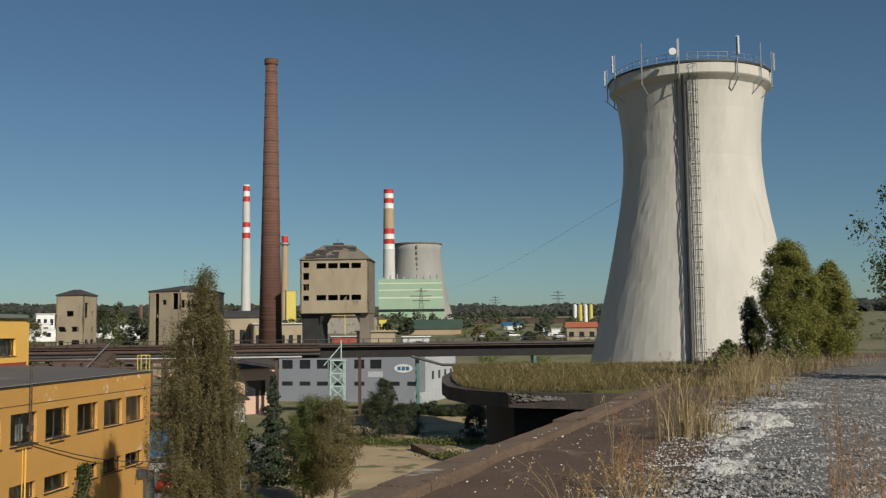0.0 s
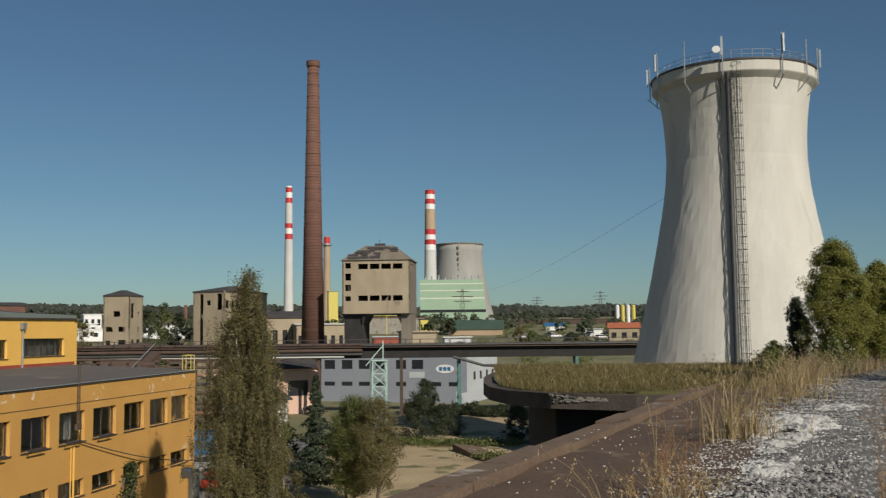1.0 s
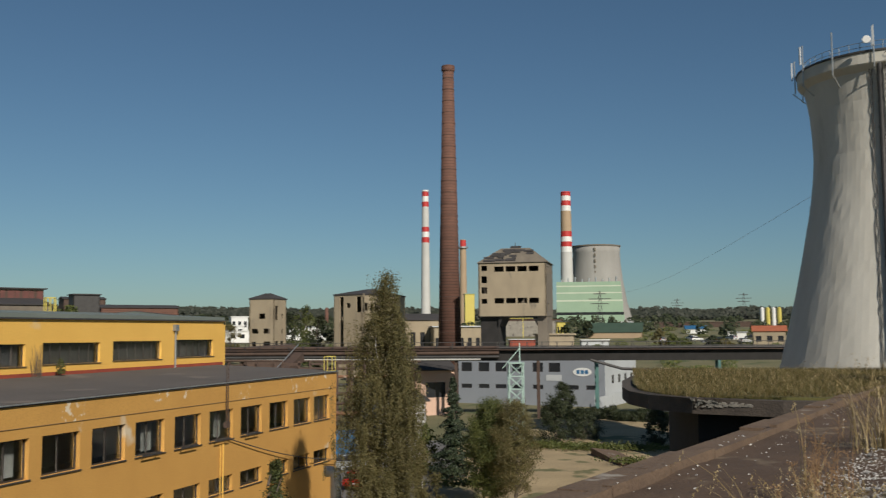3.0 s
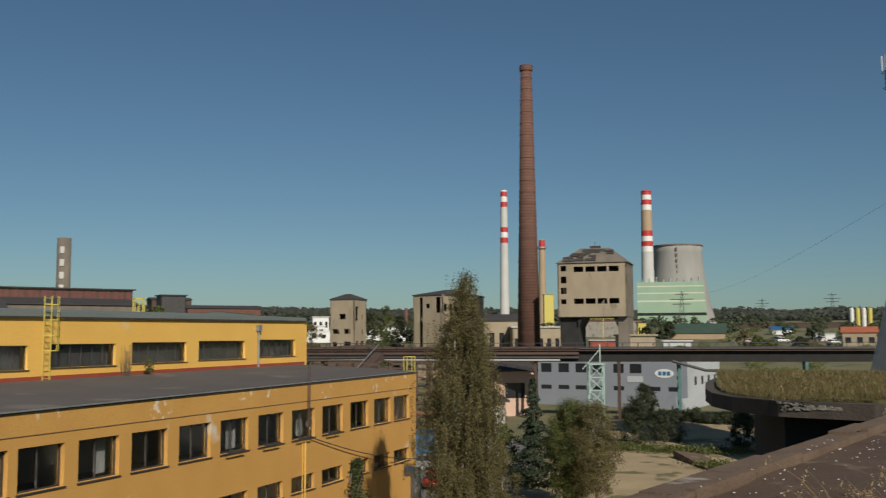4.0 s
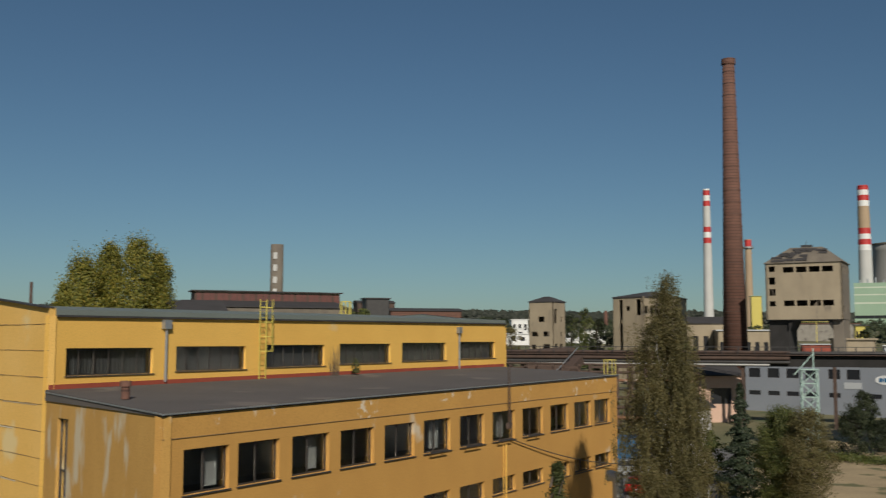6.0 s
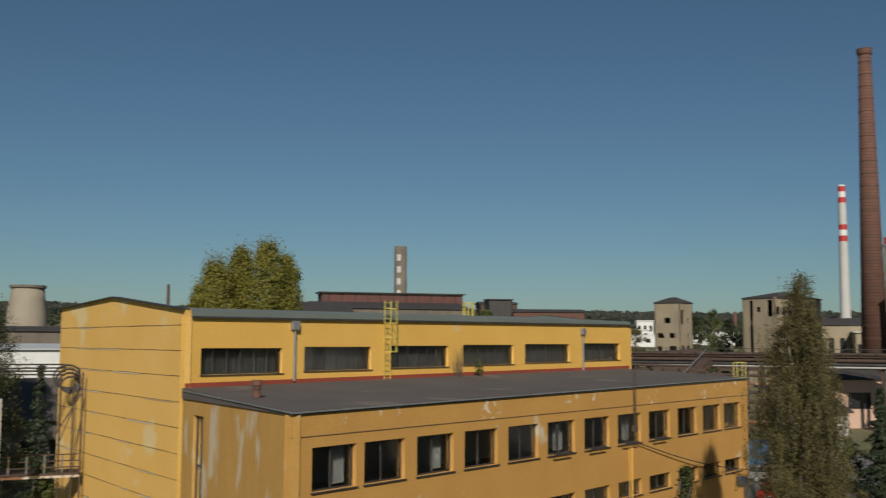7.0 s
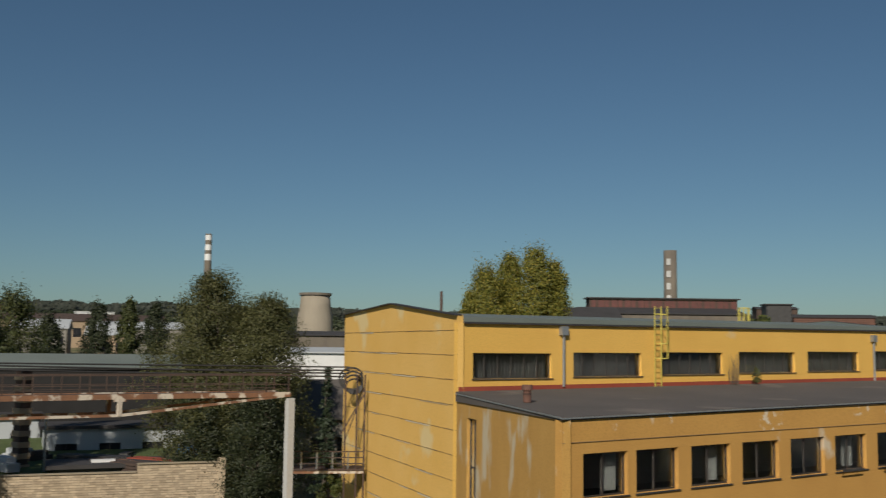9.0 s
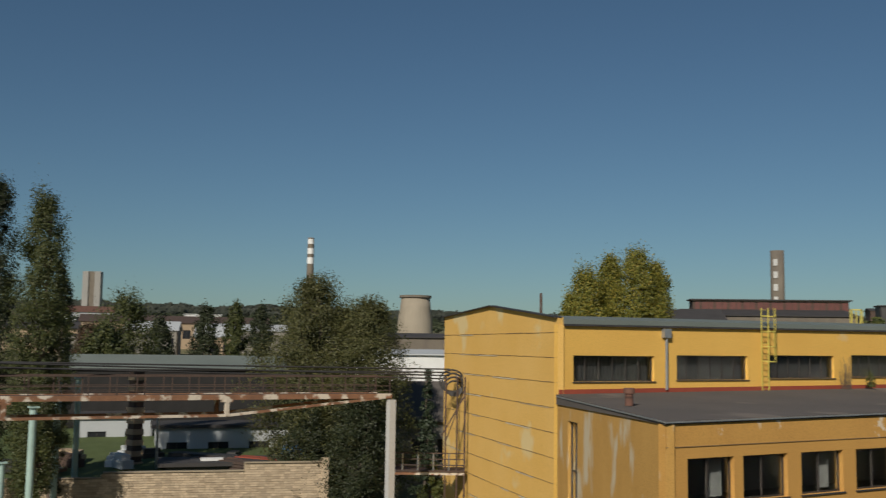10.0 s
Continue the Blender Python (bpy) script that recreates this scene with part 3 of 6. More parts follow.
for k, x in enumerate(STARTS):
    for r, (za, zb) in enumerate(rows):
        bars = (0.5,)
        win, m = window(wing, W[0], W[1], x, za, x + WIDE[k], zb, bars, 0.2, sill=METAL_DARK, w=0.06)
        if r == 0 and k in (0, 2, 5, 7):
            c = Shape()
            x0 = x + rng.uniform(1.45, 1.75)
            nf = 12
            for i in range(nf):
                xa, xb = x0 + (x + 2.3 - x0) * i / nf, x0 + (x + 2.3 - x0) * (i + 1) / nf
                ya, yb = (0.62, 0.68) if i % 2 else (0.68, 0.62)
                c.add([m @ Vector(p) for p in ((xa, ya, za + 0.1), (xb, yb, za + 0.1), (xb, yb, zb - 0.1), (xa, ya, zb - 0.1), (xa, ya + 0.02, za + 0.1), (xb, yb + 0.02, za + 0.1), (xb, yb + 0.02, zb - 0.1), (xa, ya + 0.02, zb - 0.1))], [(0, 1, 2, 3), (7, 6, 5, 4), (0, 4, 5, 1), (3, 2, 6, 7)])
            part("curtain", c, CLOTH, win, "grey hanging curtain")
window(wing, (3.84, 11.28), W[0], 1.5, 2.0, 2.75, 10.75, (0.5,), 0.15, rails=(0.25, 0.5, 0.75), frame_mat=METAL_DARK, w=0.08)

hall = thing("yellow_hall", -24.02, 26.43, 0, TURN, "tall yellow panel-walled industrial hall with a shallow pitched roof", "building")
H = [(3.9, 11.34), (45.95, 11.34), (50.8, 30.6), (8.75, 30.6)]
UP = [(4.81, 9.81), (11.3, 16.3), (17.86, 23.09), (24.54, 29.97), (31.3, 36.92), (38.8, 44.12)]
LEVEL = [(12.42 + 0.009 * (a - 3.9), 13.66 + 0.009 * (a - 3.9)) for a, b in UP]
hole2 = [(a - 3.9, lo, b - 3.9, hi) for (a, b), (lo, hi) in zip(UP, LEVEL)]
part("front_wall", Shape().wall(H[0], H[1], 0.3, EAVE_Z, hole2, 0.3), YELLOW, hall, "yellow rendered clerestory wall")
gl = (Vector((*H[0], 0)) - Vector((*H[3], 0))).length
g = Shape().wall(H[3], H[0], 0.3, EAVE_Z, (), 0.3)
mid = ((H[0][0] + H[3][0]) / 2, (H[0][1] + H[3][1]) / 2)
crest = [(H[3][0], H[3][1], EAVE_Z), (H[0][0], H[0][1], EAVE_Z), (H[0][0], H[0][1], 15.46), (mid[0], mid[1], 16.34), (H[3][0], H[3][1], 15.95)]
quad = [(0, 1, 2, 3, 4), (9, 8, 7, 6, 5), (0, 4, 9, 5), (4, 3, 8, 9), (3, 2, 7, 8), (2, 1, 6, 7)]
g.add(crest + [(x + 0.3, y, z) for x, y, z in crest], quad)
part("gable_wall", g, YELLOW_GABLE, hall, "yellow gable of long horizontal panels, patched with filler")
far_mid = ((H[1][0] + H[2][0]) / 2, (H[1][1] + H[2][1]) / 2)
far_crest = [(H[2][0], H[2][1], EAVE_Z), (H[1][0], H[1][1], EAVE_Z), (H[1][0], H[1][1], 15.46), (*far_mid, 16.34), (H[2][0], H[2][1], 15.95)]
part("far_gable_crest", Shape().add([(x - 0.3, y, z) for x, y, z in far_crest] + far_crest, quad), ROOF_GREEN, hall)
part("coping", Shape().bar(Vector(crest[2]), Vector(crest[3]), 0.4, 0.06).bar(Vector(crest[3]), Vector(crest[4]), 0.4, 0.06), METAL_DARK, hall, "dark sheet coping on the gable")
part("far_coping", Shape().bar(Vector(far_crest[2]), Vector(far_crest[3]), 0.4, 0.06).bar(Vector(far_crest[3]), Vector(far_crest[4]), 0.4, 0.06), METAL_DARK, hall)
part("far_gable_wall", Shape().wall(H[1], H[2], 0.3, EAVE_Z, (), 0.3), YELLOW, hall)
part("back_wall", Shape().wall(H[2], H[3], 0.3, EAVE_Z, (), 0.3), YELLOW, hall)
part("inner_wall", Shape().box(6, 15.5, 0.3, 47, 15.7, EAVE_Z), ROOM, hall)
rid_a, rid_b = Vector((mid[0], mid[1], 0)), Vector(((H[1][0] + H[2][0]) / 2, (H[1][1] + H[2][1]) / 2, 0))
ax = (rid_b - rid_a).normalized() * -0.31
roof = Shape()
gd = (Vector((*H[3], 0)) - Vector((*H[0], 0))).normalized() * 0.12
up = Vector((0, 0, 1))
f0, f1 = Vector((*H[0], EAVE_Z)) - gd - ax, Vector((*H[1], EAVE_Z)) - gd + ax
b0, b1 = Vector((*H[3], EAVE_Z)) + gd - ax, Vector((*H[2], EAVE_Z)) + gd + ax
r0, r1 = rid_a - ax + up * 15.6, rid_b + ax + up * 15.6
lift = up * 0.28
for v in (f1, r1, b1):
    v.z += 0.3
roof.add([f0, f1, r1, r0, b0, b1] + [v + lift for v in (f0, f1, r1, r0, b0, b1)], [(6, 7, 8, 9), (9, 8, 11, 10), (3, 2, 1, 0), (4, 5, 2, 3), (0, 1, 7, 6), (5, 4, 10, 11), (0, 6, 9, 3), (3, 9, 10, 4), (1, 2, 8, 7), (2, 5, 11, 8)])
part("eave_board", Shape().prism([H[0], H[1], (H[1][0], H[1][1] + 0.3), (H[0][0], H[0][1] + 0.3)], 15.1, [15.104, 15.4, 15.4, 15.104]), YELLOW, hall)
part("roof", roof, ROOF_GREEN, hall, "shallow grey-green sheeted roof")
part("roof_edge", Shape().bar(f0 + up * 0.0 - gd * 0.1, f1 - gd * 0.1, 0.08, 0.09), METAL_DARK, hall, "dark gutter along the eave")
part("flashing", Shape().bar((3.95, 11.3, WING_Z + 0.34), (45.5, 11.3, WING_Z + 0.52), 0.06, 0.22), RED_TRIM, hall, "faded red flashing strip")
for (a, b), (lo, hi) in zip(UP, LEVEL):
    n = 6
    win, m = window(hall, H[0], H[1], a - 3.9, lo, b - 3.9, hi, [i / n for i in range(1, n)], 0.18, sill=METAL_DARK, w=0.045)
    c = Shape()
    nf = 44
    for i in range(nf):
        xa, xb = a - 3.88 + (b - a - 0.04) * i / nf, a - 3.88 + (b - a - 0.04) * (i + 1) / nf
        ya, yb = (0.5, 0.52) if i % 2 else (0.52, 0.5)
        c.add([m @ Vector(p) for p in ((xa, ya, lo - 0.05), (xb, yb, lo - 0.05), (xb, yb, hi + 0.05), (xa, ya, hi + 0.05))], [(0, 1, 2, 3)])
    part("curtain", c, DULL_CLOTH, win, "very dark grey curtain")
# joints between the gable panels
jd = (Vector((*H[0], 0)) - Vector((*H[3], 0)))
jn = Vector((jd.y, -jd.x, 0)).normalized() * 0.012
jr = random.Random(21)
for k in range(13):
    z = EAVE_Z - 0.35 - 1.18 * k
    if z > 0.6:
        ends = [Vector((*H[3], z)) + jn, Vector((*H[0], z)) + jn]
        joint = Shape()
        for i in range(24):
            p, q = ends[0].lerp(ends[1], i / 24), ends[0].lerp(ends[1], (i + 1) / 24)
            joint.bar(p + up * jr.uniform(-0.012, 0.012), q + up * jr.uniform(-0.012, 0.012), 0.02, jr.choice((0.012, 0.018, 0.024, 0.034)))
        part("panel_joint", joint, JOINT, hall, "uneven open joint between panels")
        for i in range(2):
            u = jr.uniform(0.05, 0.8)
            p, q = ends[0].lerp(ends[1], u), ends[0].lerp(ends[1], u + jr.uniform(0.06, 0.22))
            part("filler", Shape().bar(p - up * 0.05, q - up * 0.05, 0.024, jr.uniform(0.02, 0.06)), FILLER, hall, "pale filler along a joint")
for x in (10.52, 38.55):
    d = Shape().cyl((x, 11.22, 12.0), (x, 11.22, 14.75), 0.07, n=8).box(x - 0.22, 11.08, 14.6, x + 0.22, 11.33, 15.05)
    part("downpipe", d, METAL_GREY, hall, "galvanised rainwater pipe with hopper")


# ---- chimneys ----
def stack(name, bearing, dist, top, r0, r1, bands, label, z0=None, base=CHIMNEY_GREY, n=20):
    """A round chimney; bands are (from, to, material) in metres above the sea of the plan, from the bottom."""
    x, y = spot(bearing, dist)
    z0 = ground_z(x, y) - 0.5 if z0 is None else z0
    c = thing(name, x, y, z0, 0, label, "chimney")

    def r(z):
        return r0 + (r1 - r0) * (z - z0) / (top - z0)

    cuts = sorted({z0, top, *[b for q in bands for b in q[:2]]})
    for a, b in zip(cuts, cuts[1:]):
        m = base
        for lo, hi, mm in bands:
            if lo <= (a + b) / 2 <= hi:
                m = mm
        part("shaft" if m is base else "band", Shape().lathe([(r(a), a - z0), (r(b), b - z0)], n, b == top), m, c, "", True)
    return c, r


HOOP = surface("hoop_iron", (0.115, 0.065, 0.048), (0.085, 0.05, 0.04), 1.0, 0.85, 0.1)
brick_stack, rr = stack("brick_chimney", -9.92, 200, 69.9, 2.5, 1.12, [], "tall tapering red-brick chimney with iron hoops", base=BRICK, n=28)
for k in range(26):
    z = 8 + 61.5 * k / 26
    r = rr(z) + 0.03
    part("hoop", Shape().lathe([(r - 0.05, z - brick_stack.location.z - 0.05), (r + 0.02, z - brick_stack.location.z - 0.05), (r + 0.02, z - brick_stack.location.z + 0.05), (r - 0.05, z - brick_stack.location.z + 0.05)], 28, False), HOOP, brick_stack)
part("crown", Shape().lathe([(1.25, 65.0), (1.38, 65.2), (1.38, 66.2), (1.0, 66.2)], 28, False), BRICK, brick_stack, "dark brick crown")


def stripes(top, spans):
    return [(top - b, top - a, RED if k % 2 else WHITE) for k, (a, b) in enumerate(spans)]


stack("striped_chimney", -11.3, 900, 149, 4.4, 3.0, [(143.2, 147.5, RED), (138.3, 143.2, WHITE), (133.6, 138.3, RED), (110.5, 115, RED), (105.5, 110.5, WHITE), (100.6, 105.5, RED), (147.5, 149, WHITE)], "slim pale concrete chimney with red and white bands")
stack("striped_chimney", -3.14, 900, 145.7, 6.2, 4.4, [(141.8, 144.5, RED), (137.4, 141.8, WHITE), (132.8, 137.4, RED), (128, 132.8, WHITE), (109.5, 128, TAN_CONCRETE), (104.5, 109.5, RED), (100, 104.5, WHITE), (95.4, 100, RED), (144.5, 145.7, RED), (90.6, 95.4, WHITE)], "thick concrete chimney with red and white bands")
c, r = stack("tan_chimney", -9.12, 600, 73.4, 2.4, 1.9, [(69, 73, RED)], "tan concrete chimney with a red top and walkway", base=TAN_CONCRETE)
part("gallery", Shape().lathe([(2.0, 49.5), (3.0, 49.6), (3.0, 50.6), (2.0, 50.6)], 16, False), METAL_GREY, c)
stack("striped_chimney", -62.3, 700, 89, 3.0, 2.2, [(84.5, 88, WHITE), (77.5, 81.5, WHITE), (70.5, 75, WHITE), (59, 59.6, RUIN_DARK)], "distant grey chimney with white bands", base=RUIN_DARK)
c, r = stack("works_chimney", -35.9, 300, 42.9, 2.0, 1.9, [], "square-topped dark chimney with faded white lettering blocks", base=RUIN_DARK)
for k in range(5):
    z = 39.4 - 3.6 * k - c.location.z
    s = Shape().box(-0.6, -2.1, z - 0.95, 0.6, -1.9, z + 0.95)
    o = part("sign_block", s, CHIMNEY_GREY, c, "faded white sign block")
    o.matrix_local = Matrix.Rotation(radians(-55.9 + 70), 4, "Z") @ Matrix.Rotation(radians(8), 4, "Z")
stack("thin_chimney", -48.95, 420, 37, 0.7, 0.6, [], "thin dark steel chimney", base=RUST_DARK, n=10)
stack("thin_chimney", -17.0, 520, 30, 1.0, 0.9, [], "short dark brick chimney", base=BRICK, n=12)

# ---- the power station ----
x, y = spot(-1.45, 960)
GREY_SHELL = surface("grey_tower_concrete", (0.33, 0.32, 0.30), (0.27, 0.26, 0.24), 9.0, 0.9, 0.1, streak=0.8)
ct = thing("power_station_cooling_tower", x, y, ground_z(x, y), 0, "large grey concrete cooling tower of a power station", "cooling tower")
part("shell", Shape().lathe([(33.5, 0), (28.3, 20), (24.8, 40), (22.9, 56), (22.4, 66), (22.8, 72.5), (22.0, 72.5), (21.4, 60)], 48, False), GREY_SHELL, ct, "", True)
part("rim", Shape().lathe([(22.9, 71.6), (23.4, 71.7), (23.4, 72.9), (22.2, 72.9)], 48, False), RUIN_DARK, ct)
for k in range(5):
    z = 70 - 5.5 * k
    part("ladder_cage", Shape().box(-1.2, -24.1, z - 3.2, 0.1, -22.3, z - 0.2), RUIN_DARK, ct)
x, y = spot(-1.9, 880)
hall2 = thing("boiler_house", x, y, ground_z(x, y) - 1, 1.9, "pale green clad power station hall with cream bands", "building")
Z = 62.4 - (ground_z(x, y) - 1)
for z0, z1, m in ((0, 8, GREEN_CLAD), (8, 10.5, PANE_FAR), (10.5, 20, GREEN_CLAD), (20, 21.3, GREEN_PALE), (21.3, 27, GREEN_CLAD), (27, 28, GREEN_PALE), (28, 33, GREEN_CLAD), (33, 34, GREEN_PALE), (34, Z, GREEN_CLAD)):
    k = (z0 + z1) / 2 / Z
    part("cladding", Shape().box(-28.5, 0, z0, 27.5 + 3.2 * (1 - k), 50, z1), m, hall2)
for k in range(9):
    part("roof_vent", Shape().cyl((-24 + 6 * k, 6, Z), (-24 + 6 * k, 6, Z + 2.6 + (k % 3)), 0.7, n=8), METAL_GREY, hall2)

# ---- ruined concrete houses ----
def ruin(name, bearing, dist, turn, w, dpt, z0, z1, front, side, roof_h, label, over=0.16):
    x, y = spot(bearing, dist)
    t = thing(name, x, y, z0, turn, label, "ruin")
    h = z1 - z0
    part("front_wall", Shape().wall((-w / 2, 0), (w / 2, 0), 0, h, front, 0.3), RUIN, t, "weathered tan concrete wall with empty openings")
    part("side_wall", Shape().wall((w / 2, 0), (w / 2, dpt), 0, h, side, 0.3), RUIN, t)
    part("back_wall", Shape().wall((w / 2, dpt), (-w / 2, dpt), 0, h, (), 0.3), RUIN_DARK, t)
    part("side_wall", Shape().wall((-w / 2, dpt), (-w / 2, 0), 0, h, (), 0.3), RUIN, t)
    r = Shape()
    a, b = w / 2 + over, over
    c = [(-a, -b, h), (a, -b, h), (a, dpt + b, h), (-a, dpt + b, h), (-w * 0.12, dpt / 2, h + roof_h), (w * 0.12, dpt / 2, h + roof_h)]
    low = [(q[0], q[1], h - 0.25) for q in c[:4]]
    r.add(c + low, [(0, 1, 5, 4), (1, 2, 5), (2, 3, 4, 5), (3, 0, 4), (9, 8, 7, 6), (6, 7, 1, 0), (7, 8, 2, 1), (8, 9, 3, 2), (9, 6, 0, 3)])
    part("roof", r, SLATE, t, "low dark hipped roof")
    return t


ruin("ruined_tower_house", -20.68, 228, -8, 6.3, 5.9, 5, 23.2, [(0.6, 10.2, 2.4, 11.3), (3.6, 10.2, 5.3, 11.3), (0.6, 7.0, 1.8, 8.3), (3.6, 7.0, 5.4, 8.4), (2.4, 13.5, 4.0, 14.7), (0.8, 3, 2, 4.6), (3.6, 3, 5.4, 4.6)], [(0.6, 13.2, 2.0, 16.4), (3.6, 13.6, 4.4, 14.6), (3.6, 10.2, 4.4, 11.2), (0.8, 7, 2.2, 8.5), (3.2, 7, 4.8, 8.5)], 1.2, "ruined tan concrete tower house with empty windows")
ruin("ruined_tower_house", -15.78, 216, -20, 7.6, 17, 4, 23.6, [(1.6, 5, 2.6, 19.0), (3.4, 16.6, 4.4, 17.6), (6.0, 15.6, 8.0, 19.0)], [(0.8, 16.0, 2.2, 17.6), (3.0, 16.0, 4.4, 17.6), (6, 12.5, 7.2, 14), (9, 16, 10.2, 17.2), (12, 16, 13.4, 17.2)], 1.4, "ruined concrete house with a tall narrow opening")
# the box-shaped coal house on legs
x, y = spot(-6.3, 187)
coal = thing("coal_house", x, y, 4.0, -3.0, "derelict concrete coal house standing on heavy legs", "ruin")
zb, zt = 15.5, 24.1
F = [(0.6, 22.6, 1.7, 23.6), (0.6, 20.3, 1.7, 21.6), (0.6, 18.3, 1.7, 19.5), (0.6, 16.4, 1.7, 17.3), *[(3.1 + 2.2 * k, 22.4, 4.95 + 2.2 * k, 23.4) for k in range(4)], *[(3.1 + 2.2 * k, 16.4, 4.95 + 2.2 * k, 17.4) for k in range(4)]]
part("front_wall", Shape().wall((-6.5, 0), (6.5, 0), zb - 1.5, zt, F, 0.3), RUIN, coal, "tan rendered front with two rows of empty windows")
part("side_wall", Shape().wall((6.5, 0), (6.5, 9.5), zb - 1.5, zt, [(1, 22, 2.2, 23.4), (3.2, 22, 4.4, 23.4), (5.4, 22, 6.6, 23.4), (2, 15, 3.5, 16.4)], 0.3), RUIN_DARK, coal)
part("back_wall", Shape().wall((6.5, 9.5), (-6.5, 9.5), zb - 1.5, zt, (), 0.3), RUIN_DARK, coal)
part("side_wall", Shape().wall((-6.5, 9.5), (-6.5, 0), zb - 1.5, zt, (), 0.3), RUIN_DARK, coal)
part("floor", Shape().box(-6.4, 0.1, zb - 1.6, 6.4, 9.4, zb - 1.2), DARK_CONCRETE, coal)
r = Shape()
c = [(-6.8, -0.3, zt), (6.8, -0.3, zt), (6.8, 9.8, zt), (-6.8, 9.8, zt), (-2.6, 3.2, zt + 3.0), (3.0, 3.2, zt + 3.0), (3.0, 6.4, zt + 3.0), (-2.6, 6.4, zt + 3.0)]
r.add(c, [(0, 1, 5, 4), (1, 2, 6, 5), (2, 3, 7, 6), (3, 0, 4, 7), (4, 5, 6, 7), (3, 2, 1, 0)])
part("roof", r, RUIN_DARK, coal, "decayed roof with bare boards and torn felt")
torn = Shape()
rng = random.Random(4)
for k in range(26):
    a = rng.uniform(-5.5, 5.5)
    u = rng.uniform(0.08, 0.9)
    torn.box(-rng.uniform(0.3, 1.1), -0.3, -0.05, rng.uniform(0.3, 1.1), 0.3, 0.06, Matrix.Translation((a * (1 - 0.5 * u), -0.3 + 3.5 * u, zt + 3.0 * u + 0.08)) @ Euler((0.7, 0, rng.uniform(-0.2, 0.2))).to_matrix().to_4x4())
part("torn_roofing", torn, SLATE, coal, "torn strips of black roofing felt")
part("roof_vent", Shape().box(-0.9, 4.0, zt + 3.0, 1.0, 5.4, zt + 3.5).cyl((0, 4.5, zt + 3.4), (0, 4.5, zt + 4.3), 0.05, n=5), METAL_DARK, coal)
# left leg: shade beneath the house painted in as near-black; right leg stays plain
for x0, x1, m in ((-6.3, -2.8, SHADE_BLACK), (4.6, 6.4, RUIN_DARK)):
    leg = Shape().prism([(x0, 1.2), (x1, 1.2), (x1, 9), (x0, 9)], 0, zb - 1.6)
    part("leg", leg, m, coal, "heavy concrete leg")
# haunches carry the same painted-in shade
for k, sgn in ((-2.8, 1), (4.6, -1)):
    part("haunch", Shape().add([(k, 0.7, zb - 1.6), (k + 0.9 * sgn, 0.7, zb - 1.6), (k, 0.7, zb - 3.4), (k, 9, zb - 1.6), (k + 0.9 * sgn, 9, zb - 1.6), (k, 9, zb - 3.4)], [(0, 1, 2), (5, 4, 3), (0, 3, 4, 1), (1, 4, 5, 2)]), SHADE_BLACK, coal)

# ---- the grey workshop ----
shop = thing("grey_workshop", -29.3, 172.5, 1.6, -14.65, "grey-blue corrugated metal workshop with dark windows", "building")
LW = 27.0
TOPS = [(1.25, 3.25), (4.5, 6.5), (7.65, 9.7), (10.75, 12.75), (14.45, 16.3), (17.3, 19.35)]
hz = [(a, 6.56, b, 8.1) for a, b in TOPS] + [(a, 3.68, b, 4.4) for a, b in TOPS[:5] + [(20.6, 22.5), (23.8, 25.6)]]
part("front_wall", Shape().wall((0, 0), (LW, 0), -0.5, 9.0, hz, 0.25), GREY_CLAD, shop, "ribbed grey-blue sheet cladding")
part("side_wall", Shape().wall((LW, 0), (LW + 0.2, 20), -0.5, 8.6, [(4 + 4 * k, 4.6, 5.6 + 4 * k, 6) for k in range(4)], 0.25), PALE_CLAD, shop, "pale grey side wall")
part("back_wall", Shape().wall((LW, 20), (0, 20), -0.5, 9, (), 0.25), GREY_CLAD, shop)
part("side_wall", Shape().wall((0, 20), (0, 0), -0.5, 9, (), 0.25), GREY_CLAD, shop)
part("roof", Shape().prism([(-0.3, -0.3), (LW + 0.3, -0.3), (LW + 0.4, 20.3), (-0.3, 20.3)], 9.0, 9.25), PALE_CLAD, shop, "flat pale roof")
for h in hz:
    window(shop, (0, 0), (LW, 0), *h, bars=(), deep=0.08, glass=PANE_FAR)
for h in [(4 + 4 * k, 4.6, 5.6 + 4 * k, 6) for k in range(4)]:
    window(shop, (LW, 0), (LW + 0.2, 20), *h, bars=(0.5,), deep=0.08, glass=PANE_FAR)
ribs = Shape()
for k in range(89):
    x = 0.15 + 0.3 * k
    top = any(h[0] - 0.1 < x < h[2] + 0.1 for h in hz if h[1] > 6)
    low = any(h[0] - 0.1 < x < h[2] + 0.1 for h in hz if h[1] < 6)
    cuts = [-0.3] + ([3.6, 4.48] if low else []) + ([6.48, 8.18] if top else []) + [8.9]
    for za, zb in zip(cuts[::2], cuts[1::2]):
        ribs.box(x, -0.035, za, x + 0.08, 0.0, zb)
oval = Shape().add([(23.2 + 1.6 * math.cos(a), -0.07, 6.6 + 0.72 * math.sin(a)) for a in [2 * math.pi * k / 28 for k in range(28)]] + [(23.2 + 1.6 * math.cos(a), -0.04, 6.6 + 0.72 * math.sin(a)) for a in [2 * math.pi * k / 28 for k in range(28)]], [tuple(range(28)), *[(k, 28 + k, 28 + (k + 1) % 28, (k + 1) % 28) for k in range(28)]])
sg = part("sign", oval, WHITE, shop, "white oval sign with dark blue blocks")
part("sign_mark", Shape().box(22.2, -0.1, 6.28, 22.75, -0.06, 6.92).box(22.92, -0.1, 6.28, 23.48, -0.06, 6.92).box(23.65, -0.1, 6.28, 24.2, -0.06, 6.92), BLUE, sg)
